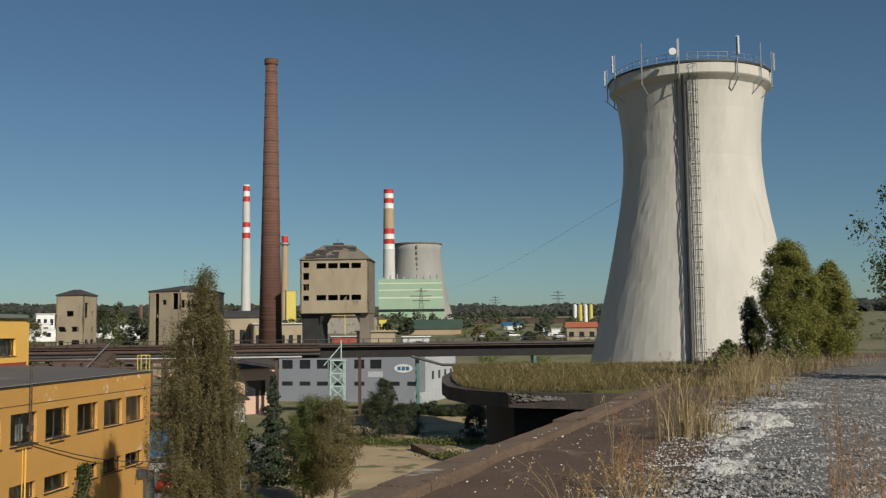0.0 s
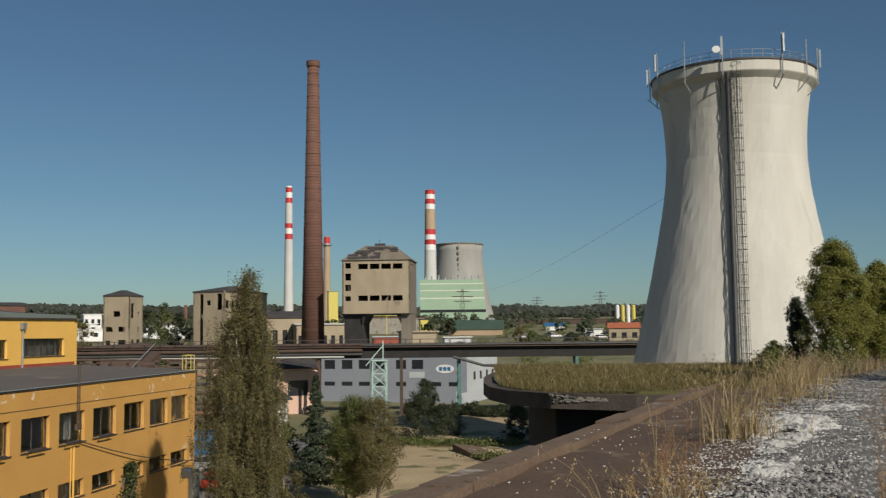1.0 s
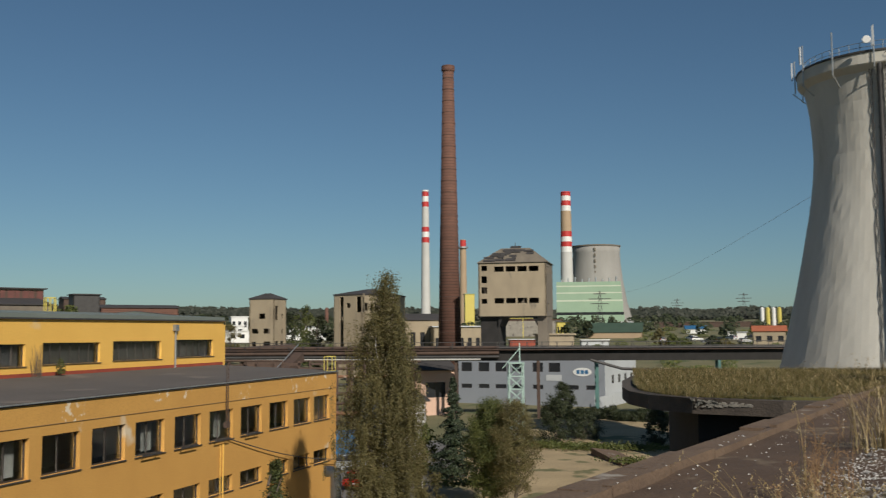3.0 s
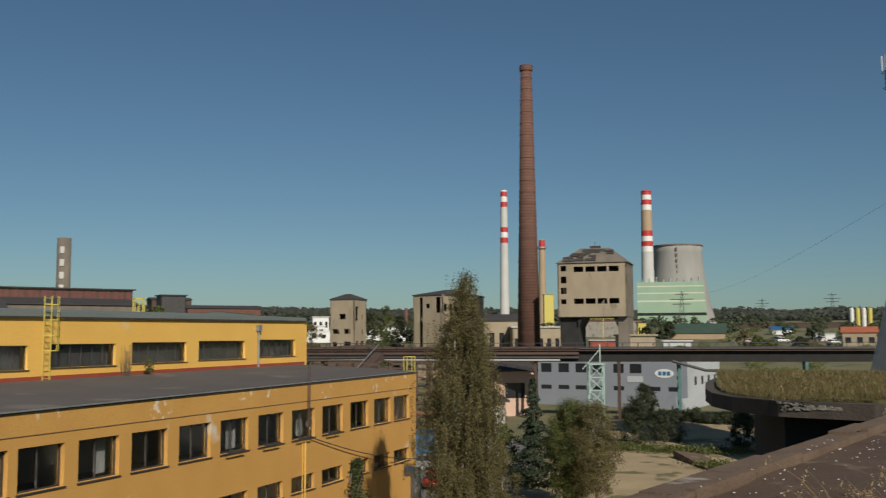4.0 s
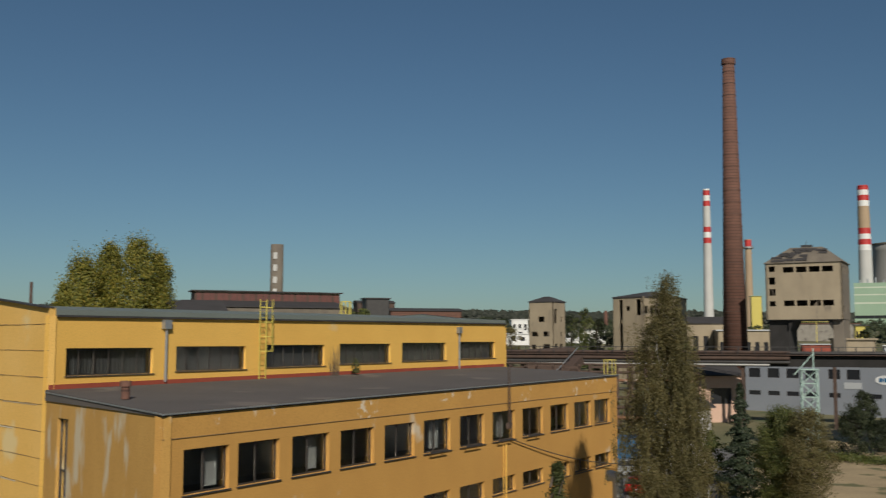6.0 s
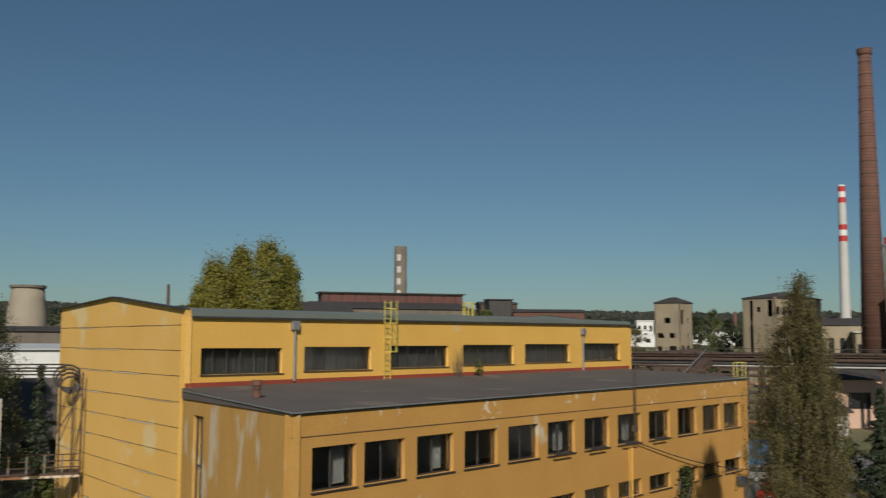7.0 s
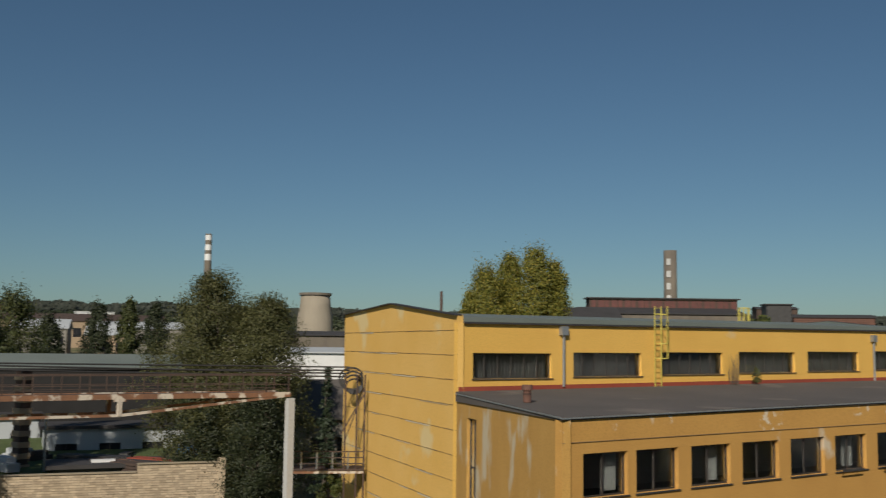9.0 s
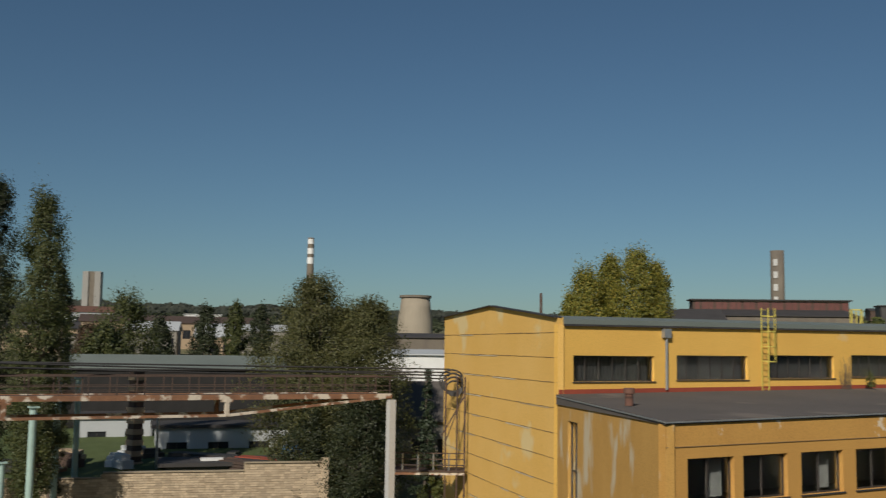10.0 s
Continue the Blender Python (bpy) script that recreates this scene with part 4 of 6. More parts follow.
part("board", Shape().box(16.9, -0.06, 5.1, 19.6, -0.03, 6.1), PALE_CLAD, shop, "pale blue and white notice board")

# ---- pipe bridge ----
BA, BB = Vector((-62.0, 139.5, 0)), Vector((26.0, 149.5, 0))
bd = (BB - BA).normalized()
bn = Vector((-bd.y, bd.x, 0))
bridge = thing("pipe_bridge", 0, 0, 0, 0, "long dark steel pipe bridge with railings on teal posts", "pipe bridge")
# front girder: shade below the deck is put into its near-black colour
part("girder", Shape().bar(BA + up * 11.4, BB + up * 11.35, 0.3, 1.55), SHADE_BLACK, bridge, "dark riveted girder")
part("girder", Shape().bar(BA + bn * 2.2 + up * 11.4, BB + bn * 2.2 + up * 11.4, 0.3, 1.2), METAL_DARK, bridge)
# deck widened past the front girder to throw shade on it
part("deck", Shape().bar(BA + bn * 0.75 + up * 12.2, BB + bn * 0.75 + up * 12.2, 3.3, 0.1), RUST_DARK, bridge)
for k, (o, z, r, far) in enumerate(((-0.55, 11.75, 0.26, 0.5), (-0.5, 10.85, 0.16, 0.47), (0.7, 12.5, 0.3, 0.5), (1.6, 12.45, 0.22, 1.0), (-0.6, 11.2, 0.22, 0.5))):
    part("pipe", Shape().cyl(BA + bn * o + up * z, BA.lerp(BB, far) + bn * o + up * z, r, n=10), (RUST_DARK, CHIMNEY_GREY, RUST_DARK, METAL_DARK, METAL_DARK)[k], bridge)
L = (BB - BA).length
for o in (0.0, 2.2):
    posts = int(L / 2.2)
    for k in range(posts + 1):
        p = BA + bd * (k * 2.2) + bn * o
        part("railing_post", Shape().bar(p + up * 12.2, p + up * 13.3, 0.08), METAL_DARK, bridge)
    part("handrail", Shape().bar(BA + bn * o + up * 13.3, BB + bn * o + up * 13.3, 0.07, 0.08).bar(BA + bn * o + up * 12.75, BB + bn * o + up * 12.75, 0.05), METAL_DARK, bridge)
pa = BA + bd * 57.5 - bn * 0.7
part("branch_pipe", Shape().sweep([pa + up * 10.7, pa + bd * 4.5 + up * 9.4, pa + bd * 15 + up * 9.1], 0.2, 8), METAL_DARK, bridge, "dark pipe hanging below the bridge")
for k in (6, 22, 38, 50, 58.5, 76):
    for o in (0.1, 2.1):
        p = BA + bd * k + bn * o
        part("post", Shape().bar(p + up * 1.5, p + up * 10.8, 0.4), TEAL if k > 50 else RUST_DARK, bridge, "painted steel trestle post")
    p, q = BA + bd * k + bn * 0.1, BA + bd * k + bn * 2.1
    part("brace", Shape().bar(p + up * 4, q + up * 8, 0.14).bar(q + up * 4, p + up * 8, 0.14), TEAL if k > 50 else RUST_DARK, bridge)
# lattice mast in front of the bridge
x, y = spot(-6.15, 120)
mast = thing("lattice_mast", x, y, ground_z(x, y), 12, "pale teal steel lattice mast", "lattice mast")
hm = 12.9 - ground_z(x, y) - 1.2
for sx in (-0.85, 0.85):
    for sy in (-0.85, 0.85):
        part("leg", Shape().bar((sx, sy, 0), (sx, sy, hm - 0.8), 0.13), PALE_TEAL, mast)
br = Shape()
nb = 6
for k in range(nb):
    za, zc = (hm - 0.8) * k / nb, (hm - 0.8) * (k + 1) / nb
    for (ax_, ay), (bx, by) in (((-1, -1), (1, -1)), ((1, -1), (1, 1)), ((1, 1), (-1, 1)), ((-1, 1), (-1, -1))):
        br.bar((ax_ * 0.85, ay * 0.85, za), (bx * 0.85, by * 0.85, zc), 0.08).bar((bx * 0.85, by * 0.85, za), (ax_ * 0.85, ay * 0.85, zc), 0.08).bar((ax_ * 0.85, ay * 0.85, zc), (bx * 0.85, by * 0.85, zc), 0.08)
part("lattice", br, PALE_TEAL, mast)
part("platform", Shape().box(-1.0, -1.0, hm - 0.85, 1.0, 1.0, hm - 0.7).bar((-1.6, 0, hm - 1.4), (0.5, 0, hm + 1.0), 0.1).bar((0.5, 0, hm - 0.7), (0.5, 0, hm + 1.6), 0.12), PALE_TEAL, mast)


# ---- trees and grass ----
def leaves(centres, size, seed, flat=0.0, long=0.6, outward=0.0, face=None):
    """A crown of separate small leaf-shaped faces round the given places; outward turns them to face away from the middle."""
    g = np.random.default_rng(seed)
    c = np.asarray(centres, float)
    n = len(c)
    facing = g.normal(size=(n, 3))
    facing /= np.linalg.norm(facing, axis=1)[:, None]
    if outward:
        away = (c - c.mean(axis=0)) / (c.std(axis=0) + 1e-6)
        away[:, 2] = 0.5 * away[:, 2] + 0.5
        away /= np.linalg.norm(away, axis=1)[:, None] + 1e-6
        facing += away * outward
    if face is not None:
        facing += np.asarray(face)
    u = np.cross(facing, g.normal(size=(n, 3)))
    u[:, 2] *= 1 - flat
    u /= np.linalg.norm(u, axis=1)[:, None]
    w = np.cross(facing, u)
    w /= np.linalg.norm(w, axis=1)[:, None]
    s = size * g.uniform(0.6, 1.4, n)[:, None]
    v = np.stack([c - u * s, c + w * s * long, c + u * s, c - w * s * long], 1).reshape(-1, 3)
    sh = Shape()
    sh.v = v.tolist()
    sh.f = [(4 * i, 4 * i + 1, 4 * i + 2, 4 * i + 3) for i in range(n)]
    return sh


def crown_places(kind, h, w, n, seed, low):
    """Places of leaves: clumps on limbs, so that the outline is uneven and has gaps. Also the limb ends."""
    g = np.random.default_rng(seed)
    if kind == "cone":
        k = max(110, n // 45)
        z = low + (h - low) * g.random(k) ** 1.25
        r = w / 2 * (1 - (z - low) / (h - low)) * (0.75 + 0.35 * np.sin(z * 5.2)) + 0.08
        a = g.uniform(0, 2 * np.pi, k)
        pts = []
        for i in range(k):
            m = n // k
            t = g.random(m) ** 0.7
            droop = -0.25 * t * r[i]
            pts.append(np.stack([np.cos(a[i]) * r[i] * t, np.sin(a[i]) * r[i] * t, z[i] + droop], 1) + g.normal(size=(m, 3)) * [0.07, 0.07, 0.05] * (h / 8))
        tips = np.stack([np.cos(a) * r, np.sin(a) * r, z], 1)
        return np.concatenate(pts), tips[:: max(1, k // 24)]
    if kind == "weep":
        return weeping(g, h, w, n, low)
    k = int(min(420, max(70, n // 75)))
    q = g.random(k) ** 0.9
    z = low + (h - low) * q
    env = {"round": np.sin(np.pi * (0.14 + 0.80 * q)) ** 0.65,
           "column": np.interp(q, [0, 0.2, 0.6, 0.85, 1], [0.6, 0.95, 1, 0.7, 0.15]),
           "ovate": np.interp(q, [0, 0.12, 0.35, 0.6, 0.8, 0.92, 1], [0.72, 0.95, 1, 0.86, 0.6, 0.34, 0.08]),
           "bush": np.interp(q, [0, 0.2, 0.45, 0.7, 0.88, 1], [0.8, 1, 0.98, 0.8, 0.52, 0.15])}[kind]
    a = g.uniform(0, 2 * np.pi, k)
    lobes = 0.90 + 0.16 * np.sin(3 * a + 9 * q + seed) + 0.10 * np.sin(5 * a - 14 * q + 2 * seed)
    r = w / 2 * env * lobes * g.random(k) ** 0.42
    tips = np.stack([np.cos(a) * r, np.sin(a) * r, z], 1)
    m = n // k
    sd = w * (0.062 if kind != "column" else 0.085) * g.uniform(0.6, 1.35, (k, 1))
    o = g.normal(size=(k, m, 3))
    o *= (1.7 * sd * g.random((k, m)) ** 0.45 / np.linalg.norm(o, axis=2))[:, :, None]
    if kind in ("ovate", "column"):
        # sprays point upwards and outwards
        rise = np.abs(g.normal(size=(k, m))) * sd * 1.5
        o[:, :, 2] += rise
        o[:, :, 0] += 0.3 * rise * np.cos(a)[:, None]
        o[:, :, 1] += 0.3 * rise * np.sin(a)[:, None]
    p = (tips[:, None, :] + o).reshape(-1, 3)
    return p[p[:, 2] > 0.12], tips[np.argsort(g.random(k))]


def weeping(g, h, w, n, low):
    """Curtains of hanging twigs below arching limbs; narrow and thin at the top, broad half-way down."""
    k = max(30, n // 2600)
    q = (np.arange(k) + g.random(k)) / k
    z = low + (h - low) * q
    env = np.interp(q, [0, 0.2, 0.3, 0.42, 0.58, 0.72, 0.84, 0.93, 1], [0.25, 0.42, 0.66, 1.0, 0.94, 0.74, 0.46, 0.22, 0.05])
    a = np.arange(k) * 2.4 + g.normal(size=k) * 0.5
    r = w / 2 * env * (0.2 + 0.8 * g.random(k) ** 0.5) * (0.95 + 0.22 * np.sin(2 * a + 11 * q))
    tips = np.stack([np.cos(a) * r, np.sin(a) * r, z], 1)
    pts = []
    for i in range(k):
        strands = 26
        share = int(n / k * (0.10 + 1.2 * env[i]) / strands)
        for _ in range(strands):
            f = g.uniform(0.45, 1.08)
            root = np.array([tips[i, 0] * f, tips[i, 1] * f, z[i] - (1 - f) * 0.3 * h * 0.1]) + g.normal(size=3) * w * 0.045
            long_ = h * 0.11 * (0.35 + env[i]) * g.uniform(0.4, 1.35)
            t = g.random(share)
            sway = g.normal(size=2) * 0.10 * long_
            wide = 0.035 + 0.05 * (1 - t)
            pts.append(np.stack([root[0] + sway[0] * t + g.normal(size=share) * wide, root[1] + sway[1] * t + g.normal(size=share) * wide, root[2] - long_ * t], 1))
        m = int(n / k * 0.14 * (0.4 + env[i]))
        t = g.random((m, 1))
        pts.append(tips[i] * (0.25 + 0.75 * t) * [1, 1, 0] + [0, 0, 1] * (z[i] - 0.35 * r[i] * (1 - t)) + g.normal(size=(m, 3)) * w * 0.03)
    p = np.concatenate(pts)
    return p[p[:, 2] > 0.15], tips[np.argsort(g.random(k))]


def tree(x, y, h, w, kind, leaf, n, size, label, low=None, name="tree", bark=BARK, z=None, seed=1, group="", trunk=0.02):
    z = ground_z(x, y) if z is None else z
    low = h * 0.22 if low is None else low
    t = thing(name, x, y, z, 0, label, "tree" if h > 2.5 else "shrub", group)
    pts, tips = crown_places(kind, h, w, n, seed, low)
    g = random.Random(seed)
    r0 = h * trunk
    tr = Shape()
    line = [Vector((g.uniform(-1, 1) * w * 0.02 * k, g.uniform(-1, 1) * w * 0.02 * k, -0.4 + (h * 0.93 + 0.4) * k / 6)) for k in range(7)]
    for k in range(6):
        tr.cyl(line[k], line[k + 1], r0 * (1 - k / 6.6), r0 * (1 - (k + 1) / 6.6), 8, False)
    if bark is BIRCH_BARK:
        part("trunk", tr, bark, t, "white birch trunk", True)
        tr = Shape()
    big = n >= 9000
    dark = BARK if bark is BIRCH_BARK else bark
    for i, p in enumerate(tips[:40]):
        zz = max(low * 0.8, p[2] - math.hypot(p[0], p[1]) * (0.9 if kind != "cone" else 0.0) - 0.2)
        k = min(5, int((zz + 0.4) / (h * 0.93 + 0.4) * 6))
        base = Vector((line[k].x, line[k].y, min(zz, h * 0.9)))
        if big and i < 14:
            part("limb", Shape().cyl(base, p, r0 * 0.28, r0 * 0.07, 5, False), dark, t)
        else:
            tr.cyl(base, p, r0 * 0.2, r0 * 0.05, 5, False)
    part("branchwork" if bark is BIRCH_BARK else "trunk", tr, dark, t, "", True)
    part("crown", leaves(pts, size, seed, 0.0, 0.6, 0.9 if kind == "weep" else 1.2), leaf, t)
    return t


def at_bearing(b, d):
    return spot(b, d)


tree(*spot(-13.6, 50), 16.7, 5.9, "weep", BIRCH_LEAF, 230000, 0.037, "tall drooping birch with olive autumn leaves", 1.4, bark=BIRCH_BARK, seed=11, trunk=0.006)
tree(*spot(-11.6, 54), 8.0, 2.6, "weep", BIRCH_LEAF, 30000, 0.038, "small birch beside the tall one", 1.0, bark=BIRCH_BARK, seed=12, trunk=0.012)
tree(*spot(-9.75, 92), 9.2, 5.0, "cone", NEEDLES, 26000, 0.085, "dark green spruce in the yard", 0.6, name="spruce", seed=13)
tree(*spot(-7.6, 76), 8.5, 4.6, "round", GREEN_LEAF, 46000, 0.05, "leafy tree with browning top in the yard", 1.6, seed=14)
tree(*spot(-6.3, 74), 8.6, 4.0, "round", BIRCH_LEAF, 34000, 0.045, "thin brownish tree beside a leafy one", 2.2, seed=15)
tree(*spot(-8.0, 80), 7.4, 3.0, "round", GREEN_LEAF, 14000, 0.06, "light green tree beside the spruce", 1.2, seed=45)
tree(*spot(-19.8, 38), 8.9, 5.2, "cone", MID_LEAF, 26000, 0.045, "slim green conifer before the ochre wing", 0.6, name="conifer", seed=16)
# shrubs and trees growing on and beside the bunker
tree(*spot(19.25, 47), 5.5, 3.2, "bush", POPLAR_LEAF, 75000, 0.036, "young poplar with yellowing leaves", 0.6, z=12.3, seed=17)
tree(*spot(21.3, 49), 4.6, 2.6, "bush", POPLAR_LEAF, 50000, 0.036, "young green poplar on the bunker", 0.5, z=12.3, seed=18)
tree(*spot(17.2, 50), 3.1, 1.3, "ovate", DARK_LEAF, 12000, 0.04, "dark green bush on the bunker", 0.2, z=12.3, name="bush", seed=19)
tree(*spot(26.6, 34), 8.0, 4.2, "round", GREEN_LEAF, 14000, 0.055, "tree at the edge of the bunker roof", 1.0, z=12.3, seed=20)
tree(*spot(16.0, 45), 1.3, 1.3, "bush", GREEN_LEAF, 6000, 0.04, "low dark shrub at the tower foot", 0.1, z=12.2, name="bush", seed=21)
tree(*spot(15.6, 36), 1.1, 1.6, "bush", GREEN_LEAF, 1500, 0.05, "small green shrub on the roof", 0.1, z=12.2, name="bush", seed=22)
tree(*spot(18.9, 44), 1.5, 2.0, "bush", GREEN_LEAF, 2000, 0.06, "small green shrub on the roof", 0.1, z=12.2, name="bush", seed=23)
# behind the yellow hall
for k, (b, d, h, w) in enumerate(((-46.3, 135, 21.8, 8.0), (-45.0, 139, 23.6, 7.0), (-43.5, 135, 24.4, 8.6), (-42.4, 137, 22.6, 6.0), (-47.2, 138, 18.5, 5.0))):
    tree(*spot(b, d), h, w, "ovate", YELLOW_LEAF, 30000, 0.13, "yellowing tree behind the hall", 5, seed=24 + 100 * k, group="trees behind the hall")
tree(*spot(-31.0, 200), 15.6, 8.0, "bush", GREEN_LEAF, 3500, 0.30, "green tree behind the hall roof", 6, seed=26)
# west side
tree(*spot(-61.9, 86), 18.3, 12.0, "bush", MID_OLIVE, 70000, 0.085, "large olive-green tree behind the footbridge", 1.0, seed=27)
tree(*spot(-58.9, 84), 16.6, 10.0, "bush", MID_OLIVE, 60000, 0.085, "large green tree behind the footbridge", 0.8, seed=28)
# deep shade under the two trees, painted as darker leaves in front of them
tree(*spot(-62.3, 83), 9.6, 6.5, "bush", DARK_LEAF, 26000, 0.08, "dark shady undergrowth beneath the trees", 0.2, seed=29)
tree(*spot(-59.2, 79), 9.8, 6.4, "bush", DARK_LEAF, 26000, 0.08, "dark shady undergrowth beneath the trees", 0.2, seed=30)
tree(*spot(-55.4, 78), 11.6, 3.4, "cone", NEEDLES, 12000, 0.08, "dark spruce beside the yellow hall", 0.8, name="spruce", seed=31)
tree(*spot(-76.7, 75), 23.0, 4.1, "column", MID_LEAF, 62000, 0.07, "tall slim lombardy poplar", 2.0, name="poplar", seed=32, group="row of poplars")
# these two poplars get their shade from the leaf colour
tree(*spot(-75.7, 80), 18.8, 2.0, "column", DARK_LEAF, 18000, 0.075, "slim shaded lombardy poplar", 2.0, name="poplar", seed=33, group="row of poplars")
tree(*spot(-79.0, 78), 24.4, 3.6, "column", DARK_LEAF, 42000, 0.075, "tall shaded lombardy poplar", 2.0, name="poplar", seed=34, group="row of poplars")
for k, (b, d, h, w) in enumerate(((-72.3, 150, 17, 8), (-70.5, 165, 14, 6), (-68.0, 170, 16, 5), (-66.4, 170, 17, 5), (-74.1, 140, 13.5, 8.5), (-65.0, 190, 16, 6), (-73.4, 128, 13, 6))):
    tree(*spot(b, d), h, w, "bush" if k == 4 else "ovate" if k % 2 else "column", BROWN_LEAF if k == 4 else DARK_LEAF if k % 3 else MID_LEAF, 16000, 0.16, "green tree among the western works", 1.5, seed=50 + k)
for k, (b, d, h, w) in enumerate(((-18.2, 260, 15, 10), (-17.4, 235, 13, 8), (-14.2, 205, 14, 7), (-12.6, 190, 10, 6), (-19.0, 300, 12, 12), (2.0, 330, 6, 5), (2.7, 340, 4, 5), (4.9, 300, 5, 5), (5.5, 310, 3.5, 6), (3.3, 310, 3.5, 6), (-2.0, 420, 7, 5), (-22.5, 260, 10, 8))):
    tree(*spot(b, d), h, w, "bush", (GREEN_LEAF, DARK_LEAF, BIRCH_LEAF)[k % 3], 4500, 0.20, "bushy tree among the works", 0.6, seed=70 + k)
tree(*spot(-3.9, 118), 5.2, 5.0, "bush", DARK_LEAF, 9000, 0.075, "dark shrub by the yard fence", 0.2, name="bush", seed=90)
tree(*spot(-2.4, 121), 3.6, 5.5, "bush", DARK_LEAF, 8000, 0.075, "dark shrub by the yard fence", 0.2, name="bush", seed=91)
# row of dark shrubs added to draw the shadow band behind the yard
for k in range(9):
    tree(*spot(-4.2 + 0.85 * k, 149 - k), 1.6 + 0.4 * math.sin(k * 2.1), 4.0, "bush", DARK_LEAF, 5000, 0.085, "dark hedge shrub behind the sandy yard", 0.1, name="hedge_shrub", seed=300 + k, group="yard hedge")
tree(*spot(-3.5, 146), 5.0, 4.6, "bush", DARK_LEAF, 9000, 0.09, "dark leafy bush before the grey workshop", 0.2, name="bush", seed=320)
tree(*spot(1.8, 118), 4.0, 4.0, "bush", DARK_LEAF, 8000, 0.075, "dark shrub by the platform", 0.2, name="bush", seed=92)
tree(*spot(-11.5, 95), 4.4, 4.0, "bush", GREEN_LEAF, 3000, 0.12, "green shrub by the grey shed", 0.2, name="bush", seed=93)

# far woods on the hills, and scattered trees nearer by
g = np.random.default_rng(5)


def wood(n, bearings, dists, spread, rad, high, per, size, seed):
    g = np.random.default_rng(seed)
    b = np.radians(bearings(g, n))
    d = g.choice(dists, n) + g.normal(size=n) * spread
    x, y = np.sin(b) * d, np.cos(b) * d
    z = np.array([ground_z(p, q) for p, q in zip(x, y)])
    h = g.uniform(*high, n) * (0.85 + 0.3 * np.sin(b * 23) * np.sin(b * 57))
    r = g.uniform(*rad, n)
    o = g.normal(size=(n, per, 3))
    o /= np.linalg.norm(o, axis=2)[:, :, None]
    o *= g.uniform(0.6, 1.0, (n, per, 1))
    p = np.stack([x[:, None] + o[:, :, 0] * r[:, None], y[:, None] + o[:, :, 1] * r[:, None], z[:, None] + h[:, None] * (0.5 + 0.5 * o[:, :, 2])], 2)
    return leaves(p.reshape(-1, 3), size, seed, 0.0, 0.8, face=(0.9, -1.5, 2.0))


lone("woods", wood(5200, lambda g, n: g.uniform(-92, 40, n), [1250, 1400, 1550, 1700, 1800], 45, (5, 10), (8, 14), 36, 2.5, 5), FOREST, label="dark wooded hills along the horizon", category="woods", kind="stuff")
lone("scattered_trees", wood(700, lambda g, n: np.where(g.random(n) < 0.6, g.uniform(-92, -48, n), g.uniform(-30, 14, n)), [450, 560, 680, 800, 950, 1100], 40, (2.5, 5), (4, 9), 70, 0.8, 6), DARK_LEAF, label="scattered dark trees among the works", category="trees", kind="stuff")
lone("scrub", wood(130, lambda g, n: np.where(g.random(n) < 0.62, g.uniform(-4, 11, n), np.where(g.random(n) < 0.5, g.uniform(-24, -12, n), g.uniform(20, 30, n))), [250, 290, 340, 400, 460, 540], 22, (1.2, 3.4), (1.0, 3.2), 130, 0.26, 8), GREEN_LEAF, label="low green scrub among the far works", category="shrubs", kind="stuff")
lone("yard_grass", leaves(np.concatenate([np.stack([np.sin(np.radians(bb)) * dd + q[:, 0] * ww, np.cos(np.radians(bb)) * dd + q[:, 1] * ww * 0.5, 1.75 + np.abs(q[:, 2]) * 0.25], 1) for bb, dd, ww, q in [(-2.3, 112, 2.4, g.normal(size=(1800, 3))), (0.8, 112, 2.0, g.normal(size=(1400, 3))), (-5.0, 114, 2.2, g.normal(size=(1500, 3))), (-9.0, 84, 1.5, g.normal(size=(900, 3))), (0.6, 100, 1.6, g.normal(size=(700, 3)))]]), 0.13, 7), GREEN_LEAF, label="patches of rank green grass in the yard", category="grass", kind="stuff")


def blades(places, h, w, lean, seed):
    """Upright bent grass blades, each of two faces."""
    g = np.random.default_rng(seed)
    sh = Shape()
    for p in places:
        a, hh = g.uniform(0, 2 * np.pi), h * g.uniform(0.5, 1.3)
        l = lean * hh * g.uniform(0.2, 1.4)
        da = g.uniform(0, 2 * np.pi)
        ux, uy = math.cos(a) * w / 2, math.sin(a) * w / 2
        lx, ly = math.cos(da) * l, math.sin(da) * l
        k = len(sh.v)
        x, y, z = p
        sh.v += [(x - ux, y - uy, z), (x + ux, y + uy, z), (x + ux * 0.8 + lx * 0.35, y + uy * 0.8 + ly * 0.35, z + hh * 0.6), (x - ux * 0.8 + lx * 0.35, y - uy * 0.8 + ly * 0.35, z + hh * 0.6), (x + lx, y + ly, z + hh)]
        sh.f += [(k, k + 1, k + 2, k + 3), (k + 3, k + 2, k + 4)]
    return sh


g = np.random.default_rng(6)
turf = Shape().prism([(7.9, 28.6), (16.2, 51.6), (4.7, 50.6), (1.9, 48.6), (0.7, 46), (0.3, 41), (0.3, 36.5), (0.5, 33.8), (1.1, 31.6), (2.2, 30.1), (4.4, 28.9)], 12.22, 12.3)
lone("turf", turf, surface("olive_turf", (0.12, 0.105, 0.035), (0.09, 0.085, 0.025), 1.0, 0.95, 0.5), label="thin olive turf on the platform", category="turf", kind="stuff")
pl = []
while len(pl) < 46000:
    x, y = g.uniform(0.3, 15), g.uniform(28.7, 51)
    s = (x - 7.8) * EDGE[1] - (y - 28.6) * EDGE[0]
